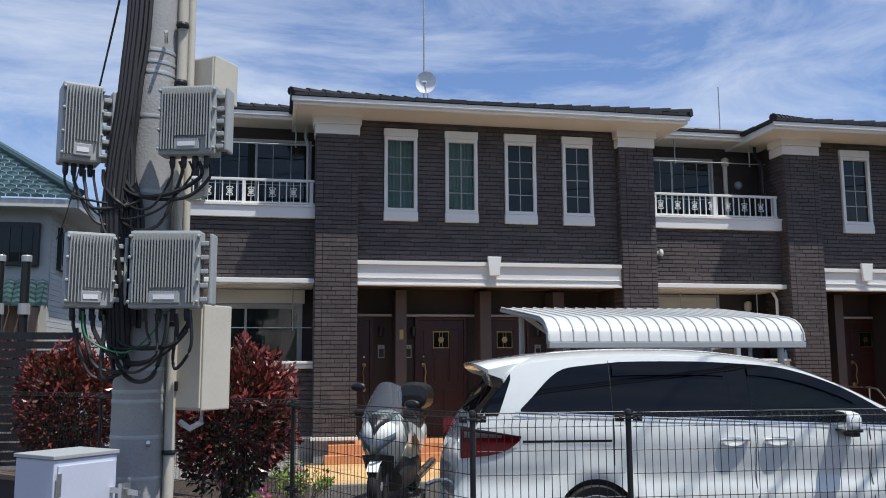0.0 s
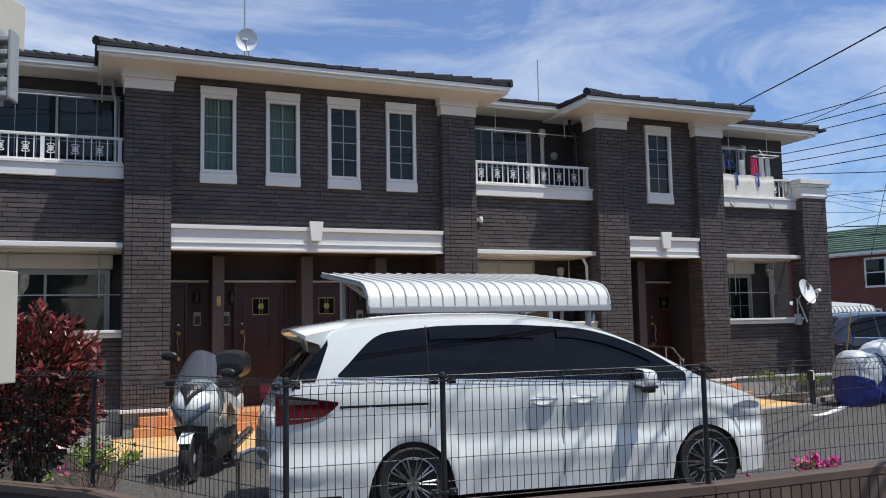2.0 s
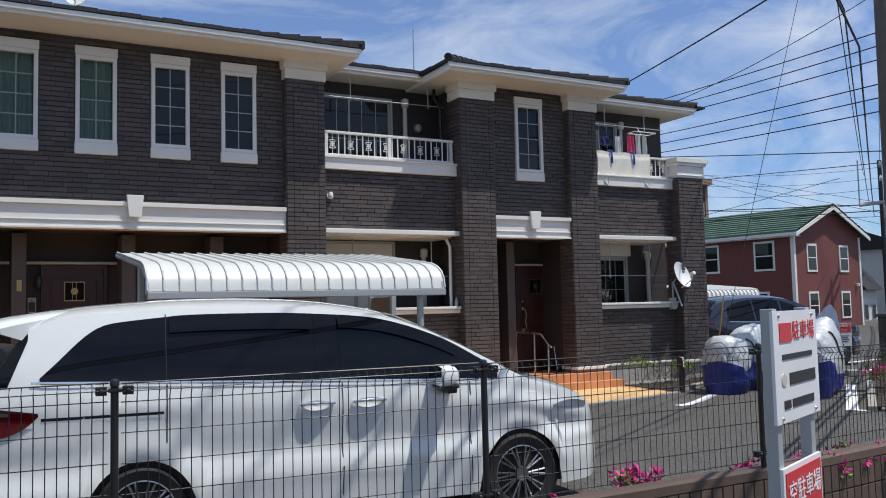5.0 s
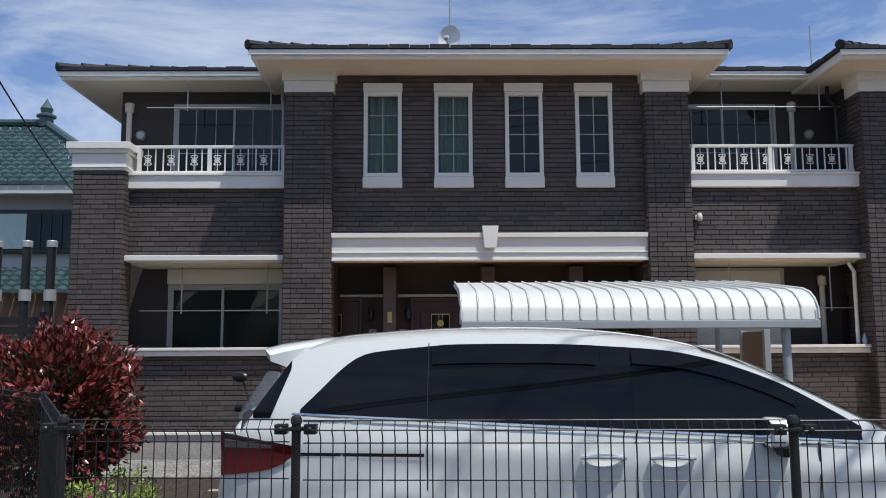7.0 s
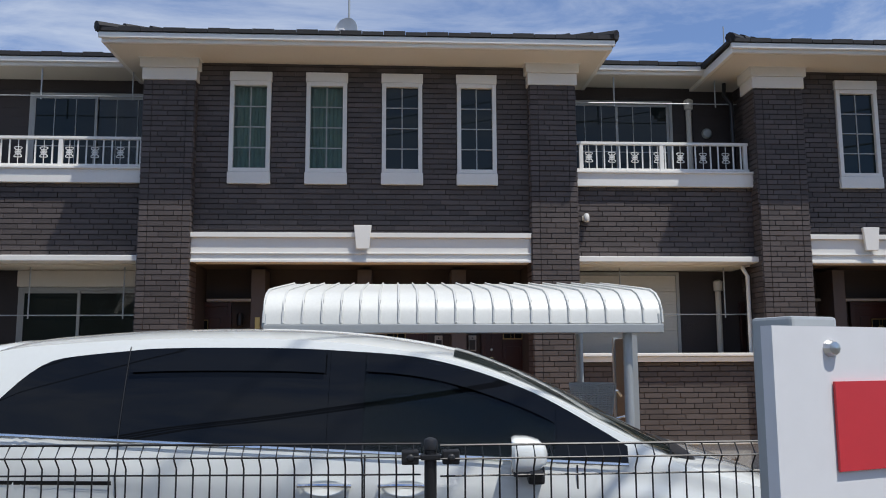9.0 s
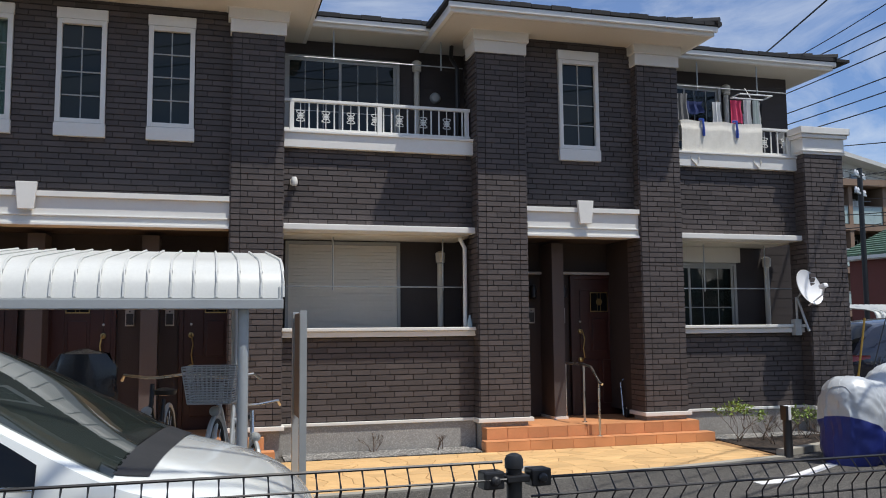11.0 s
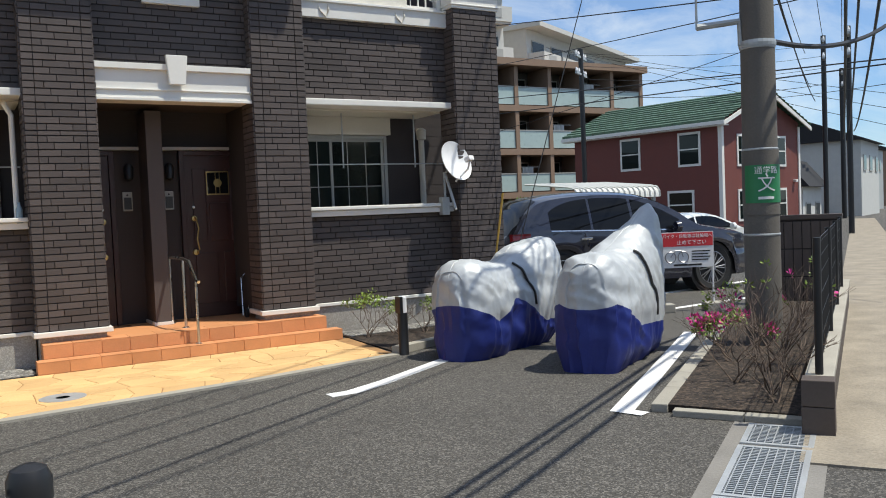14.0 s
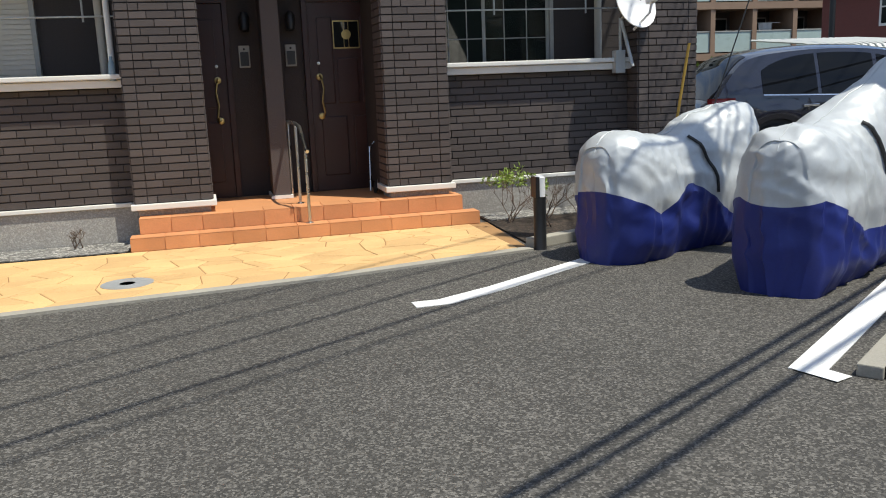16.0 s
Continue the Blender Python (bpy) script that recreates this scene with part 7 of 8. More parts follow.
# ---- other cars ----
def far_car(name, m, prof, plan, belt, wheels, wr, paint, label, roof, win):
    c = thing(name, label, "car", m)
    sh = Shell(prof, plan, belt, wheels, wr, lambda x: 0.24, 0.32)
    sh.body(paint, c, "")
    part("underbody", boxes((0.3, prof[-1][0] - 0.3, -0.7, 0.7, 0.22, 0.6)), BLACKPLASTIC, c)
    rl = smooth_curve(roof)
    for side in (-1, 1):
        for a, b in win:
            sh.side_patch("side_window", a, b, lambda x: belt(x) + 0.02, lambda x: max(belt(x) + 0.025, rl(x)), side, CARGLASS, c, "dark side window", n=14)
        sh.side_patch("belt_moulding", win[0][0], win[-1][1], lambda x: belt(x), lambda x: belt(x) + 0.015, side, CHROME, c, off=0.012, n=14)
        for x in wheels:
            wheel_parts(c, x, side * (plan[3][1] - 0.05), wr, side)
            part("arch_liner", lathe(bmesh.new(), ((wr * 1.15, 0.0), (wr * 1.15, 0.3), (0.1, 0.3)), 24, (x, side * (plan[3][1] - 0.06) - (0.3 if side > 0 else 0), wr), "y"), BLACKPLASTIC, c)
        part("door_mirror", lathe(bmesh.new(), ((0.01, -0.08), (0.08, -0.05), (0.09, 0.03), (0.02, 0.06)), 14, (win[-1][1] - 0.12, side * (plan[3][1] + 0.1), belt(3) + 0.05), "x"), paint, c, smooth=True)
        for x in (win[0][1] - 0.1, win[-1][0] + 0.35):
            part("door_handle", boxes((x - 0.1, x + 0.1, side * (sh.half(x, belt(x) - 0.12) + 0.02) - 0.012, side * (sh.half(x, belt(x) - 0.12) + 0.02) + 0.012, belt(x) - 0.13, belt(x) - 0.1)), CHROME, c, bevel=0.005)
        sh.side_patch("tail_lamp", 0.08, 0.4, lambda x: belt(0.3) - 0.14 + 0.2 * (x - 0.08), lambda x: belt(0.3) - 0.03, side, TAILRED, c, off=0.01, n=8)
    sh.top_patch("rear_window", sh.acc[3], sh.acc[5], 0.85, 0.85, CARGLASS, c, "dark rear window")
    sh.top_patch("windscreen", sh.acc[-8], sh.acc[-6], 0.9, 0.9, CARGLASS, c, "windscreen")


far_car("suv", pose(16.72, 15.66, 0, 0, 0, -12) @ Matrix.Diagonal((1.03, 1.02, 1.07, 1)), [(0.05, 0.35), (0.0, 0.6), (0.05, 0.85), (0.14, 1.05), (0.4, 1.42), (0.62, 1.58), (1.2, 1.66), (1.9, 1.67), (2.5, 1.61), (3.0, 1.42), (3.45, 1.15), (3.9, 1.05), (4.4, 0.95), (4.65, 0.78), (4.73, 0.5), (4.7, 0.3)], [(0, 0.7), (0.1, 0.82), (0.4, 0.9), (0.9, 0.92), (2.5, 0.92), (3.9, 0.92), (4.4, 0.84), (4.73, 0.55)], lambda x: 1.1 - 0.03 * x if x < 3.4 else 1.0 - 0.12 * (x - 3.4), (0.95, 3.72), 0.37, NAVY, "dark navy SUV parked beside the building", [(0.5, 1.2), (0.9, 1.45), (1.4, 1.55), (2.2, 1.53), (2.7, 1.38), (3.2, 1.12), (3.4, 1.02)], ((0.75, 1.45), (1.5, 2.2), (2.26, 3.1)))
far_car("sports_coupe", pose(23.2, 19.3, 0, 0, 0, -4), [(0.05, 0.3), (0.0, 0.55), (0.03, 0.75), (0.15, 0.86), (0.7, 0.98), (1.2, 1.2), (1.7, 1.28), (2.2, 1.25), (2.6, 1.1), (3.0, 0.92), (3.4, 0.86), (3.8, 0.78), (4.05, 0.68), (4.2, 0.55), (4.24, 0.35), (4.2, 0.25)], [(0, 0.65), (0.1, 0.78), (0.4, 0.86), (0.9, 0.88), (2.5, 0.87), (3.5, 0.88), (3.9, 0.8), (4.24, 0.5)], lambda x: 0.85, (0.85, 3.4), 0.32, CARWHITE, "white sports coupe parked at the far end of the lot", [(0.9, 0.95), (1.3, 1.13), (1.7, 1.18), (2.2, 1.14), (2.6, 0.98), (2.8, 0.88)], ((1.0, 1.5), (1.55, 2.7)))

# far carport
fp = thing("far_carport", "white carport with a ribbed curved roof", "carport")
line = [(0.0, 0.0), (0.02, 0.18), (0.12, 0.3), (0.4, 0.36), (2.6, 0.55)]
rows = [[(25.2 + 3.4 * i / 16, 23.5 + y, 1.75 + z) for i in range(17)] for y, z in line]
part("roof_sheet", grid(bmesh.new(), rows), PORTROOF, fp, smooth=True)
for i in range(17):
    part("rib", tubes(0.03, [(25.2 + 3.4 * i / 16, 23.5 + y - 0.01, 1.77 + z) for y, z in line], n=4), PORTROOF, fp)
for x in (25.4, 28.4):
    part("post", boxes((x - 0.05, x + 0.05, 23.55, 23.65, 0, 1.85)), ALU, fp)

# ---- red house ----
RH = pose(41.1, 31.9, 0, 0, 0, 10)
h = thing("red_house", "two-storey house in red-brown siding with white trim and green tiled roof", "house", RH)
W, L, E, A = 7.6, 9.1, 5.5, 7.0
bm = bmesh.new()
box(bm, 0, W, 0, L, 0, E)
prism(bm, ((0, E), (W, E), (W / 2, A - 0.1)), "y", 0.0, L)
part("wall", bm, REDSIDING, h)
for k in range(30):
    part("siding_board", boxes((-0.012, 0.0, 0.05, L - 0.05, 0.18 * k + 0.006, 0.18 * k + 0.172)), REDSIDING, h)
bm = bmesh.new()
slope = math.atan2(A - E, W / 2)
for s in (-1, 1):
    for r in range(11):
        t0, t1 = r / 11, (r + 1) / 11
        for c in range(14):
            y0, y1 = -0.5 + (L + 1.0) * c / 14, -0.5 + (L + 1.0) * (c + 1) / 14
            xa, xb = (-0.45 + (W / 2 + 0.45) * t0, -0.45 + (W / 2 + 0.45) * t1)
            za, zb = E - 0.2 + (A - E + 0.2) * t0, E - 0.2 + (A - E + 0.2) * t1
            if s > 0:
                xa, xb = W - xa, W - xb
            v = [bm.verts.new(p) for p in ((xa, y0 + 0.01, za + 0.16), (xa, y1 - 0.01, za + 0.16), (xb, y1 - 0.01, zb + 0.1), (xb, y0 + 0.01, zb + 0.1), (xa, y0 + 0.01, za + 0.02), (xa, y1 - 0.01, za + 0.02))]
            bm.faces.new(v[:4])
            bm.faces.new((v[0], v[4], v[5], v[1]))
part("roof", bm, GREENROOF, h, "green tiled gable roof")
part("bargeboard", prism(bmesh.new(), ((-0.5, E - 0.22), (W / 2, A + 0.0), (W + 0.5, E - 0.22), (W + 0.5, E - 0.42), (W / 2, A - 0.22), (-0.5, E - 0.42)), "y", -0.5, -0.44), WHITE, h)
part("eave_gutter", boxes((-0.55, -0.45, -0.5, L + 0.5, E - 0.35, E - 0.18)), WHITE, h)
part("soffit", boxes((-0.45, -0.01, -0.44, L + 0.5, E - 0.4, E - 0.36)), WHITE, h)
part("corner_board", boxes((-0.06, 0.14, -0.06, 0.14, 0, E - 0.1)), WHITE, h)
part("corner_board", boxes((W - 0.12, W + 0.06, -0.06, 0.1, 0, E - 0.2)), WHITE, h)
def house_window(parent, c, axis, w, hh):
    x, y, z = c
    if axis == "x":
        wf = part("window", boxes((x - 0.05, x - 0.015, y - w / 2 - 0.12, y + w / 2 + 0.12, z - 0.12, z + hh + 0.12)), WHITE, parent, "white framed window")
        part("pane", boxes((x - 0.06, x - 0.052, y - w / 2, y + w / 2, z, z + hh)), PANE, wf)
        part("mullion", boxes((x - 0.07, x - 0.061, y - w / 2, y + w / 2, z + hh / 2 - 0.03, z + hh / 2 + 0.03)), WHITE, wf)
    else:
        wf = part("window", boxes((x - w / 2 - 0.12, x + w / 2 + 0.12, y - 0.05, y - 0.002, z - 0.12, z + hh + 0.12)), WHITE, parent, "white framed window")
        part("pane", boxes((x - w / 2, x + w / 2, y - 0.06, y - 0.052, z, z + hh)), PANE, wf)
        part("mullion", boxes((x - w / 2, x + w / 2, y - 0.07, y - 0.061, z + hh / 2 - 0.03, z + hh / 2 + 0.03)), WHITE, wf)
for y in (1.75, 5.3):
    house_window(h, (0, y, 3.4), "x", 1.05, 1.45)
house_window(h, (0, 2.3, 0.8), "x", 1.3, 1.2)
for x in (1.9, 5.6):
    house_window(h, (x, 0, 3.3), "y", 0.85, 1.35)
    house_window(h, (x, 0, 0.6), "y", 0.85, 1.35)
part("security_light", boxes((6.9, 7.1, -0.2, -0.005, 2.35, 2.5)), WHITE, h, bevel=0.03)

# ---- apartment block ----
AB = pose(31.0, 50.0, 0)
ab = thing("apartment_block", "tan concrete apartment block with glass-fronted balconies", "apartment block", AB)
n_bay, bw, deep = 8, 2.8, 2.2
LEN = n_bay * bw
frosted = mat("frosted_glass", (0.4, 0.5, 0.48), 0.3, var=0.1, bump=0)
part("wall", boxes((0, LEN, deep, 11, 0, 11.4)), mat("block_render", (0.1, 0.085, 0.075), 0.85, var=0.15), ab)
part("roof", boxes((-0.3, LEN + 0.3, -0.5, 11.3, 11.05, 11.5)), FARTAN, ab)
for f in range(4):
    z = -0.3 + 2.9 * f
    if f:
        part("balcony_slab", boxes((-0.1, LEN + 0.1, -0.15, deep, z - 0.35, z + 0.05)), FARTAN, ab)
    for b in range(n_bay):
        part("balcony_glass", boxes((b * bw + 0.16, (b + 1) * bw - 0.16, 0.0, 0.05, max(0, z) + 0.12, z + 1.25)), frosted, ab)
        part("handrail", boxes((b * bw + 0.13, (b + 1) * bw - 0.13, -0.03, 0.08, z + 1.26, z + 1.33)), SASH, ab)
        w = part("window", boxes((b * bw + 0.4, (b + 1) * bw - 0.4, deep - 0.07, deep - 0.005, max(0, z) + 0.2, z + 2.2)), SASH, ab)
        part("pane", boxes((b * bw + 0.48, b * bw + 1.36, deep - 0.09, deep - 0.072, max(0, z) + 0.3, z + 2.1)), PANE, w)
        part("pane", boxes((b * bw + 1.44, (b + 1) * bw - 0.48, deep - 0.09, deep - 0.072, max(0, z) + 0.3, z + 2.1)), PANE, w)
        if (b * 3 + f) % 4 == 1:
            part("drying_rod", boxes((b * bw + 0.5, b * bw + 2.2, 0.5, 0.54, z + 1.75, z + 1.79)), SASH, ab)
            part("washing", grid(bmesh.new(), [[(b * bw + 0.7 + 0.15 * i, 0.52 + 0.04 * math.sin(i * 2), z + 1.75 - 0.3 * j) for i in range(7)] for j in range(3)]), FARWHITE, ab)
for b in range(n_bay + 1):
    part("column", boxes((b * bw - 0.15, b * bw + 0.15, -0.1, deep, 0, 11.05)), FARTAN, ab)


def white_block(m, length, width, height, floors, label):
    """A pale block with rows of small solid-fronted balconies on its long side."""
    w = thing("apartment_block", label, "apartment block", m, "white blocks")
    part("wall", boxes((0, length, 1.3, width, 0, height)), FARWHITE, w)
    part("roof_slab", boxes((-0.3, length + 0.3, 0.0, width + 0.3, height, height + 0.35)), FARWHITE, w)
    for f in range(floors):
        z = height - 2.85 * (f + 1)
        for k in range(int(length / 3.4)):
            x = 0.3 + 3.4 * k
            part("balcony", boxes((x, x + 3.0, 0.0, 0.12, z, z + 1.05), (x, x + 0.12, 0.12, 1.3, z, z + 1.05), (x + 2.88, x + 3.0, 0.12, 1.3, z, z + 1.05), (x, x + 3.0, 0.12, 1.3, z - 0.15, z - 0.002)), FARWHITE, w)
            part("balcony_opening", boxes((x + 0.9, x + 2.1, -0.03, -0.004, z + 0.25, z + 0.9)), SASH, w)
            wd = part("window", boxes((x + 0.5, x + 2.6, 1.23, 1.295, z + 0.1, z + 2.1)), SASH, w)
            part("pane", boxes((x + 0.58, x + 2.52, 1.2, 1.228, z + 0.2, z + 2.0)), PANE, wd)


white_block(pose(47.8, 54.2, 0, 0, 0, 27), 21, 10, 15.0, 3, "white concrete apartment block with solid balcony fronts")
white_block(pose(24.0, 53.0, 0), 20.4, 8, 17.6, 3, "white upper block with rows of small balconies")
hd = thing("hedge", "clipped green hedge at the end of the lot", "hedge")
leafob = part("leaves", leaves(bmesh.new(), random.Random(8), (24.5, 25.5, 0.9), (5.5, 0.8, 1.0), 3000, 0.16, 0.5), LEAFLIME, hd)
leafob["kind"] = "stuff"

# ---- neighbour with the teal roof ----
nh = thing("neighbour_house", "white neighbour house with a teal tiled hipped roof", "house", pose(0, 0, 0.55))
part("wall", boxes((-18, -6.1, 24.3, 32, -0.57, 5.5)), FARWHITE, nh)
def tiled_slope(bm, a0, a1, b0, b1, rows, cols, lift=0.07):
    """Tile courses between the eave a0-a1 and the upper line b0-b1."""
    a0, a1, b0, b1 = map(Vector, (a0, a1, b0, b1))
    up = Vector((0, 0, 1))
    for r in range(rows):
        l0, l1 = a0.lerp(b0, r / rows), a1.lerp(b1, r / rows)
        m0, m1 = a0.lerp(b0, (r + 1) / rows), a1.lerp(b1, (r + 1) / rows)
        n = max(1, round(cols * (l1 - l0).length / max(0.1, (a1 - a0).length)))
        for c in range(n):
            s, e = (c + 0.03) / n, (c + 0.97) / n
            p = [l0.lerp(l1, s), l0.lerp(l1, e), m0.lerp(m1, e), m0.lerp(m1, s)]
            mid = [l0.lerp(l1, (s + e) / 2) + up * lift * 1.6, m0.lerp(m1, (s + e) / 2) + up * lift * 0.8]
            v = [bm.verts.new(q) for q in (p[0] + up * lift, mid[0], p[1] + up * lift, p[2], mid[1], p[3], p[0], p[1])]
            bm.faces.new((v[0], v[1], v[4], v[5]))
            bm.faces.new((v[1], v[2], v[3], v[4]))
            bm.faces.new((v[0], v[6], v[7], v[2], v[1]))
bm = bmesh.new()
tiled_slope(bm, (-19, 23.5, 5.55), (-5.2, 23.5, 5.55), (-15, 27.6, 8.2), (-9.3, 27.6, 8.2), 15, 44)
tiled_slope(bm, (-5.2, 23.5, 5.55), (-5.2, 33, 5.55), (-9.3, 27.6, 8.2), (-9.3, 29, 8.2), 15, 28)
part("roof", bm, TEALROOF, nh, "glossy teal roof tiles")
part("roof_deck", prism(bmesh.new(), ((23.55, 5.5), (33, 5.5), (28.5, 8.15), (27.65, 8.15)), "x", -15, -9.4), TEALROOF, nh)
part("ridge_tile", tubes(0.13, [(-5.2, 23.45, 5.68), (-9.3, 27.6, 8.34), (-15, 27.6, 8.34)], n=8), TEALROOF, nh)
part("finial", lathe(bmesh.new(), ((0.22, 8.2), (0.22, 8.5), (0.3, 8.52), (0.3, 8.58), (0.16, 8.65), (0.2, 8.8), (0.05, 9.05), (0.0, 9.15)), 12, (-9.3, 27.6, 0)), TEALROOF, nh)
part("eave_board", boxes((-18.8, -5.3, 23.55, 23.65, 5.3, 5.52), (-5.35, -5.25, 23.65, 33, 5.3, 5.52)), FARWHITE, nh)
part("soffit", boxes((-18.8, -5.36, 23.66, 24.3, 5.35, 5.4), (-6.1, -5.36, 24.3, 33, 5.35, 5.4)), FARWHITE, nh)
bm = bmesh.new()
tiled_slope(bm, (-18, 22.3, 2.55), (-5.6, 22.3, 2.55), (-18, 24.28, 3.35), (-6.1, 24.28, 3.35), 5, 44)
part("lower_roof", bm, TEALROOF, nh, "teal tiled lower roof")
part("lower_wall", boxes((-17.5, -6.3, 23.2, 24.28, -0.57, 2.6)), FARTAN, nh)
bw2 = part("window", boxes((-9.6, -6.35, 24.08, 24.29, 3.75, 4.95)), BLACKPLASTIC, nh, "dark bay window frame", bevel=0.02)
part("pane", boxes((-9.4, -8.05, 24.05, 24.078, 3.87, 4.83)), CURTAIN, bw2, "curtain behind the glass")
part("pane", boxes((-7.95, -6.5, 24.05, 24.078, 3.87, 4.83)), PANE, bw2)
for k in range(1, 5):
    part("window_bar", boxes((-7.95 + 0.29 * k - 0.015, -7.95 + 0.29 * k + 0.015, 24.02, 24.048, 3.87, 4.83)), BLACKPLASTIC, bw2)
sw = part("window", boxes((-6.095, -5.95, 25.0, 26.3, 3.75, 4.95)), BLACKPLASTIC, nh, "dark side bay window")
part("pane", boxes((-5.948, -5.93, 25.1, 26.2, 3.87, 4.83)), PANE, sw)
bm = bmesh.new()
for k in range(36):
    box(bm, -6.098, -6.08, 24.35, 32, 0.15 * k + 0.005, 0.15 * k + 0.143)
part("siding_board", bm, FARWHITE, nh)
# dark posts and fence of the neighbour
for x in (-5.5, -6.05, -6.7):
    q = thing("dark_post", "dark steel post with pale collar in the neighbour's yard", "post", group="dark posts")
    part("shaft", tubes(0.1, [(x, 20, 0), (x, 20, 3.95)], n=14), BLACK, q, smooth=True)
    part("cap", lathe(bmesh.new(), ((0.115, 3.951), (0.115, 4.08), (0.1, 4.1)), 14, (x, 20, 0)), ALU, q)
    part("collar", lathe(bmesh.new(), ((0.13, 2.75), (0.13, 3.0)), 14, (x, 20, 0)), ALU, q)
nf = thing("screen_fence", "dark slatted screen fence of the neighbour", "fence")
for k in range(14):
    part("slat", boxes((-9.5, -3.1, 14.6, 14.64, 0.1 + 0.15 * k, 0.22 + 0.15 * k)), BLACK, nf)
for x in (-9.4, -7.3, -5.2, -3.2):
    part("post", boxes((x - 0.04, x + 0.04, 14.645, 14.72, 0, 2.25)), BLACK, nf)

# ---- far poles, lines and houses ----
def far_pole(x, y, top, lamp=False, r=0.16):
    q = thing("far_pole", "dark street pole with cross arms" if not lamp else "street pole carrying a lamp arm", "utility pole", pose(x, y, 0, 0, 0, 35), "far poles")
    part("shaft", tubes(r, [(0, 0, 0), (0, 0, top)], n=10, ), POLE if r > 0.2 else BLACK, q, smooth=True)
    for z in (top - 0.4, top - 1.2):
        part("cross_arm", boxes((-0.9, 0.9, -0.05, 0.05, z - 0.05, z + 0.05)), ALU, q)
        for xx in (-0.8, -0.4, 0.4, 0.8):
            part("insulator", lathe(bmesh.new(), ((0.05, z + 0.051), (0.07, z + 0.12), (0.03, z + 0.25)), 8, (xx, 0, 0)), SIGNWHITE, q)
    if lamp:
        part("lamp_arm", tubes(0.05, [(0, 0, top - 1.6), (0.8, 0, top - 1.4)]), ALU, q)
        part("lamp_head", boxes((0.7, 1.6, -0.12, 0.12, top - 1.45, top - 1.3)), BOXGREY, q, bevel=0.03)


far_pole(40, 24.5, 8.2, True, 0.11)
far_pole(47, 30.5, 9.5, False, 0.12)
far_pole(61, 39, 10)
far_pole(35.4, 35.2, 9.0, False, 0.12)


def line_cable(a, b, sag, r=0.012, name_label="thin black overhead cable between street poles"):
    a, b = Vector(a), Vector(b)
    pts = [a.lerp(b, t / 24) - Vector((0, 0, sag * 4 * (t / 24) * (1 - t / 24))) for t in range(25)]
    c = thing("overhead_cable", name_label, "cable", group="overhead cables")
    part("wire", tubes(r, pts, n=5), CABLE, c)


for k, (dz, off, r) in enumerate(((6.2, -0.3, 0.02), (6.9, -0.45, 0.016), (8.6, 0.6, 0.014), (8.6, -0.6, 0.014), (9.4, 0.0, 0.014), (4.25, 0.6, 0.026), (4.4, 0.72, 0.02), (4.6, 0.93, 0.026))):
    line_cable((16.05 + off, 9.53 - off, dz), (-16, -9 - off, dz + 0.3), 0.6, r)
    line_cable((16.05 + off, 9.53 - off, dz), (47 + off, 30.5 - off, min(dz, 9.2) + 0.1), 0.5, r)
for k, (dz, r) in enumerate(((7.6, 0.01), (7.0, 0.01), (6.4, 0.012), (5.6, 0.014))):
    line_cable((47, 30.5, dz + 1.5), (35.4, 35.2, dz + 1.2), 0.3, r)
for dz in (6.45, 6.2, 5.95, 5.5, 5.25, 5.0):
    line_cable((16.05, 9.53, dz), (24, 40, dz + 3.9), 0.35, 0.012)
line_cable((16.05, 9.53, 7.2), (15.3, 16.5, 6.0), 0.25, 0.008)
line_cable((15.9, 9.6, 8.2), (36, 70, 15), 1.5, 0.02)
line_cable((32.34, 49.76, 9.25), (19.97, 3.83, 4.17), 0.15, 0.012)
line_cable((29.87, 51.04, 7.85), (23.98, 1.58, 3.21), 0.15, 0.016)
line_cable((30.30, 51.31, 6.76), (23.17, 1.06, 3.33), 0.15, 0.016)
line_cable((16.19, 9.45, 3.12), (20.94, 11.18, 4.01), 0.15, 0.03)
line_cable((26.80, 40.30, 10.04), (23.70, 10.87, 5.15), 0.15, 0.016)
line_cable((19.05, 12.9, 11.0), (15.21, 13.14, 0.0), 0.02, 0.007, 'thin stay wire running down to the ground')
line_cable((52.21, 60.84, 15.01), (45.97, 17.34, 3.72), 0.15, 0.014)
line_cable((52.20, 60.84, 15.10), (46.04, 18.07, 3.00), 0.15, 0.014)
line_cable((50.29, 59.60, 14.98), (49.22, 22.51, 3.00), 0.15, 0.014)
line_cable((37.61, 29.52, 5.80), (30.32, 14.94, 4.42), 0.15, 0.01)
line_cable((27.32, 41.94, 3.87), (31.05, 21.50, 6.30), 0.15, 0.012)
line_cable((-6.0, 24.5, 5.1), (-0.7, 5.15, 5.6), 0.5, 0.012)
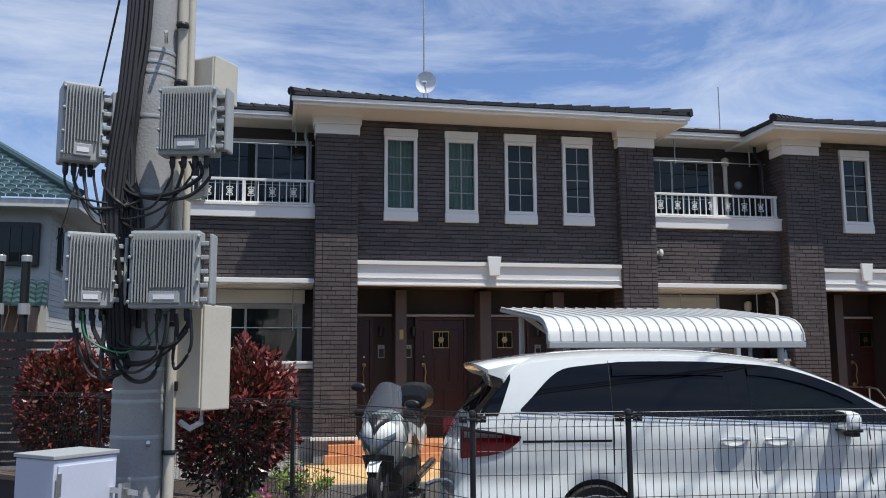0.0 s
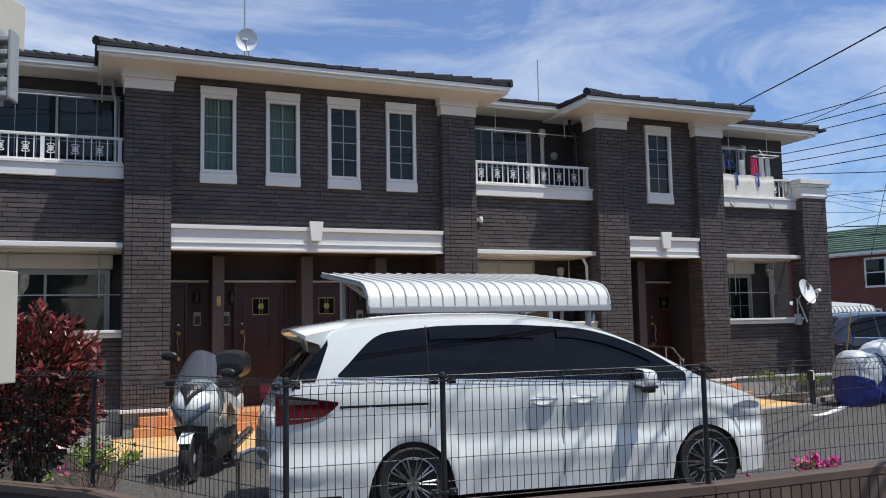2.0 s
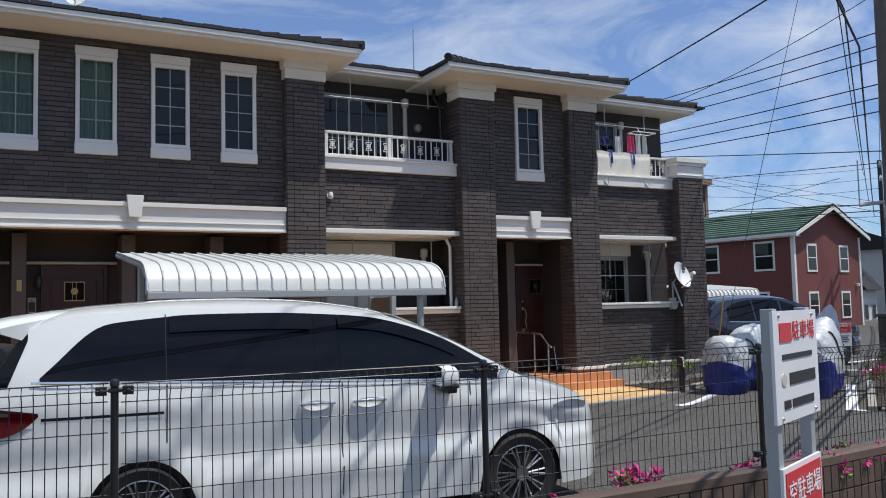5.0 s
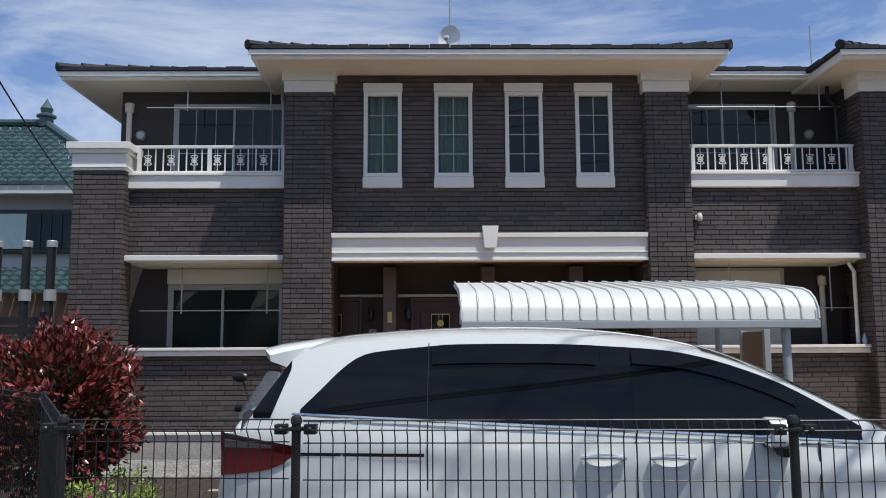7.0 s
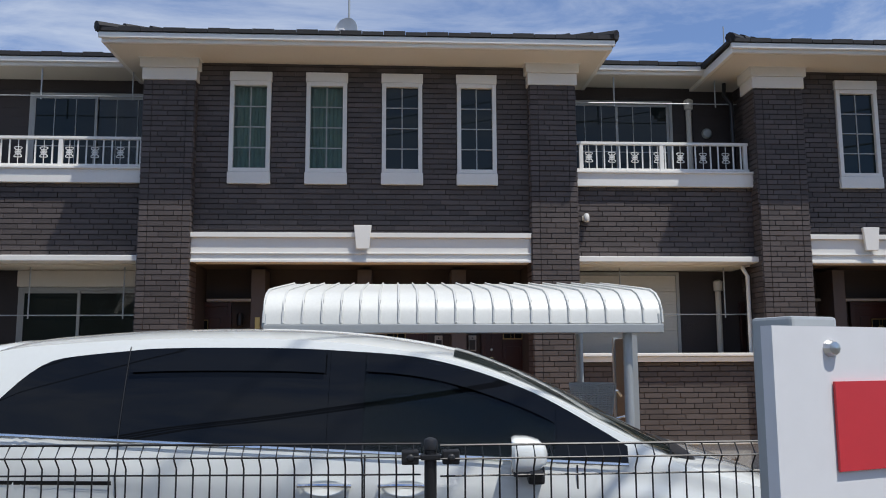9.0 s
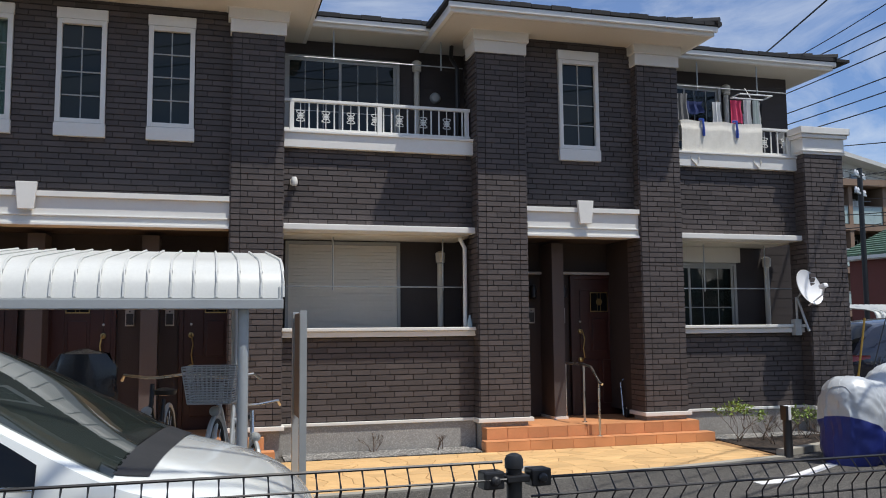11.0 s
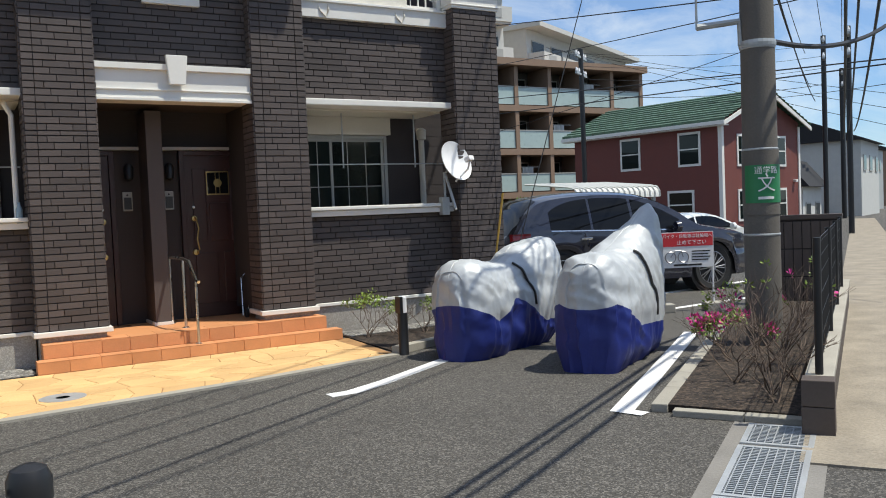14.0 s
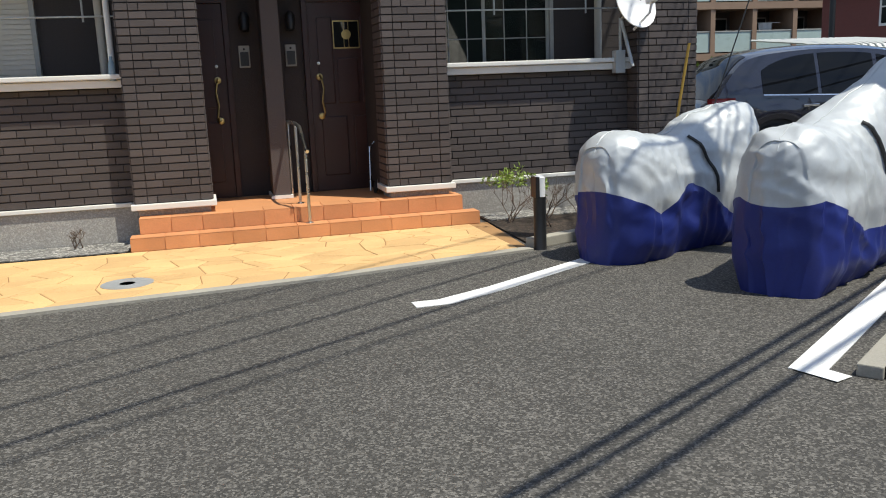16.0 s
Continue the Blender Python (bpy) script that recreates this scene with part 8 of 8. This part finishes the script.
for k, (x, y, w, d, hh, c) in enumerate(((66, 41, 9, 8, 5.5, FARWHITE), (84, 52, 10, 9, 6.0, BOXGREY), (56, 38.5, 6, 2, 2.2, FARWHITE), (110, 66, 14, 9, 7, FARTAN), (70, 75, 30, 10, 8, FARWHITE), (-40, 60, 26, 12, 7, FARTAN), (-60, 40, 14, 12, 6, FARWHITE))):
    fh = thing("far_house", "distant plain house with a dark roof", "house", pose(x, y, 0, 0, 0, 25), "far houses")
    part("wall", boxes((0, w, 0, d, 0, hh)), c, fh)
    part("roof", prism(bmesh.new(), ((-0.5, hh + 0.005), (d + 0.5, hh + 0.005), (d / 2, hh + 1.8)), "x", -0.4, w + 0.4), ROOFTILE, fh)
    for i in range(int(w / 3)):
        wn2 = part("window", boxes((0.8 + 3 * i, 2.2 + 3 * i, -0.06, -0.004, hh - 2.2, hh - 1.0)), SASH, fh)
        part("pane", boxes((0.9 + 3 * i, 2.1 + 3 * i, -0.075, -0.062, hh - 2.1, hh - 1.1)), PANE, wn2)


# ---- pieces: bricks, tiles, paving stones ----
def shared_piece(name, w, h, d, material):
    bm = bmesh.new()
    box(bm, -w / 2, w / 2, -d, 0, -h / 2, h / 2)
    for v in bm.verts:
        if v.co.y < -d * 0.5:
            v.co.x *= 1 - 0.006 / w
            v.co.z *= 1 - 0.006 / h
    return finish(bm, name, material)


brick_meshes = {}
def lay_bricks(parent, origin, width, z0, z1, splits=()):
    for u0, u1, a, b in brick_cells(width, z0, z1, splits):
        w, h = round(u1 - u0 - 0.0036, 3), round(b - a - 0.010, 3)
        if w < 0.01 or h < 0.01:
            continue
        key = (w, h)
        if key not in brick_meshes:
            brick_meshes[key] = shared_piece("brick", w, h, 0.013, BRICK_EACH)
        ob = new("brick", brick_meshes[key])
        ob.parent = parent
        ob.location = (origin[0] + (u0 + u1) / 2, origin[1] - 0.0005 + rng.uniform(0, 0.004), (a + b) / 2)


for i in (3, 4):
    a, b = PIERS[i]
    lay_bricks(building, (a, PIER_Y, 0), b - a, 0.42, 2.6, (0.12, b - a - 0.11))
a, b = BAYS["balcony"][2]
lay_bricks(building, (a, BALC_Y, 0), b - a, 0.42, 1.54)

# terracotta tiles on the steps
tile_meshes = {}
def tile(parent, x0, x1, y0, y1, z0, z1):
    key = tuple(round(q, 3) for q in (x1 - x0, y1 - y0, z1 - z0))
    if key not in tile_meshes:
        tile_meshes[key] = finish(boxes((-key[0] / 2, key[0] / 2, -key[1] / 2, key[1] / 2, -key[2] / 2, key[2] / 2)), "tile", TERRACOTTA)
    ob = new("tile", tile_meshes[key])
    ob.parent = parent
    ob.location = ((x0 + x1) / 2, (y0 + y1) / 2, (z0 + z1) / 2)


for steps in [o for o in scene.objects if o.name.startswith("porch_steps")]:
    a, b = (1.0, 6.75) if steps.name == "porch_steps" else (9.7, 12.95)
    n = round((b - a) / 0.3)
    for k in range(n):
        x0, x1 = a + (b - a) * k / n + 0.003, a + (b - a) * (k + 1) / n - 0.003
        tile(steps, x0, x1, 13.652, 13.66, 0.15, 0.288)
        tile(steps, x0, x1, 13.655, 13.95, 0.2905, 0.297)
    a, b = a - 0.08, b + 0.12
    n = round((b - a) / 0.3)
    for k in range(n):
        x0, x1 = a + (b - a) * k / n + 0.003, a + (b - a) * (k + 1) / n - 0.003
        tile(steps, x0, x1, 13.442, 13.45, 0.02, 0.138)
        tile(steps, x0, x1, 13.444, 13.648, 0.1405, 0.147)

# irregular paving stones
pav = bpy.data.objects["pavement"]
pr = random.Random(21)
cells = []
nx, ny = 46, 9
def jitter(i, j):
    q = random.Random(i * 131 + j * 17)
    x = 0.45 + 12.5 * i / nx
    ylo = smooth_curve(edge)(min(max(x, 0.4), 13.04)) + 0.07
    y = ylo + (13.44 - ylo) * j / ny
    s = 0.1
    return (x + (q.uniform(-s, s) if 0 < i < nx else 0) + (0.13 if j % 2 and 0 < i < nx else 0), y + (q.uniform(-s, s) * 0.8 if 0 < j < ny else 0))
count = 0
vf2 = ([], [])
for i in range(nx):
    for j in range(ny):
        c = [jitter(i, j), jitter(i + 1, j), jitter(i + 1, j + 1), jitter(i, j + 1)]
        cx, cy = sum(p[0] for p in c) / 4, sum(p[1] for p in c) / 4
        inner = [(cx + (x - cx) * 0.94, cy + (y - cy) * 0.94) for x, y in c]
        outer = [(cx + (x - cx) * 0.972, cy + (y - cy) * 0.972) for x, y in c]
        h = 0.0165 + pr.uniform(-0.0015, 0.002)
        if 8.0 < cx < 13.1 and count < 300:
            bm = bmesh.new()
            va = [bm.verts.new((x - cx, y - cy, 0.0125)) for x, y in outer]
            vb = [bm.verts.new((x - cx, y - cy, h)) for x, y in inner]
            bm.faces.new(vb)
            for k in range(4):
                bm.faces.new((va[k], va[(k + 1) % 4], vb[(k + 1) % 4], vb[k]))
            ob = part("paving_stone", bm, PATIO_EACH, pav)
            ob.location = (cx, cy, 0)
            count += 1
        else:
            k0 = len(vf2[0])
            vf2[0].extend([(x, y, 0.0125) for x, y in outer] + [(x, y, h) for x, y in inner])
            vf2[1].append((k0 + 4, k0 + 5, k0 + 6, k0 + 7))
            vf2[1].extend((k0 + k, k0 + (k + 1) % 4, k0 + 4 + (k + 1) % 4, k0 + 4 + k) for k in range(4))
brick_mesh("paving_rest", vf2, pav, PATIO)

# vertical tiles on the street face of the low wall
tile_face = {}
for (ax, ay), (bx, by) in zip(FENCE[5:], FENCE[6:]):
    L = math.hypot(bx - ax, by - ay)
    n = round(L / 0.1)
    ang = math.atan2(by - ay, bx - ax)
    for k in range(n):
        w = L / n - 0.008
        key = round(w, 4)
        if key not in tile_face:
            tile_face[key] = [shared_piece("wall_tile", w, hh, 0.012, WALLTILE) for hh in (0.19, 0.19)]
        for r in range(2):
            ob = new("wall_tile", tile_face[key][r])
            ob.parent = low_wall
            t = (k + 0.5) / n
            nrm = Vector((math.sin(ang), -math.cos(ang), 0)) * 0.0705
            ob.matrix_basis = Matrix.Translation((ax + (bx - ax) * t + nrm.x, ay + (by - ay) * t + nrm.y, 0.1 + 0.2 * r)) @ Matrix.Rotation(ang, 4, "Z")
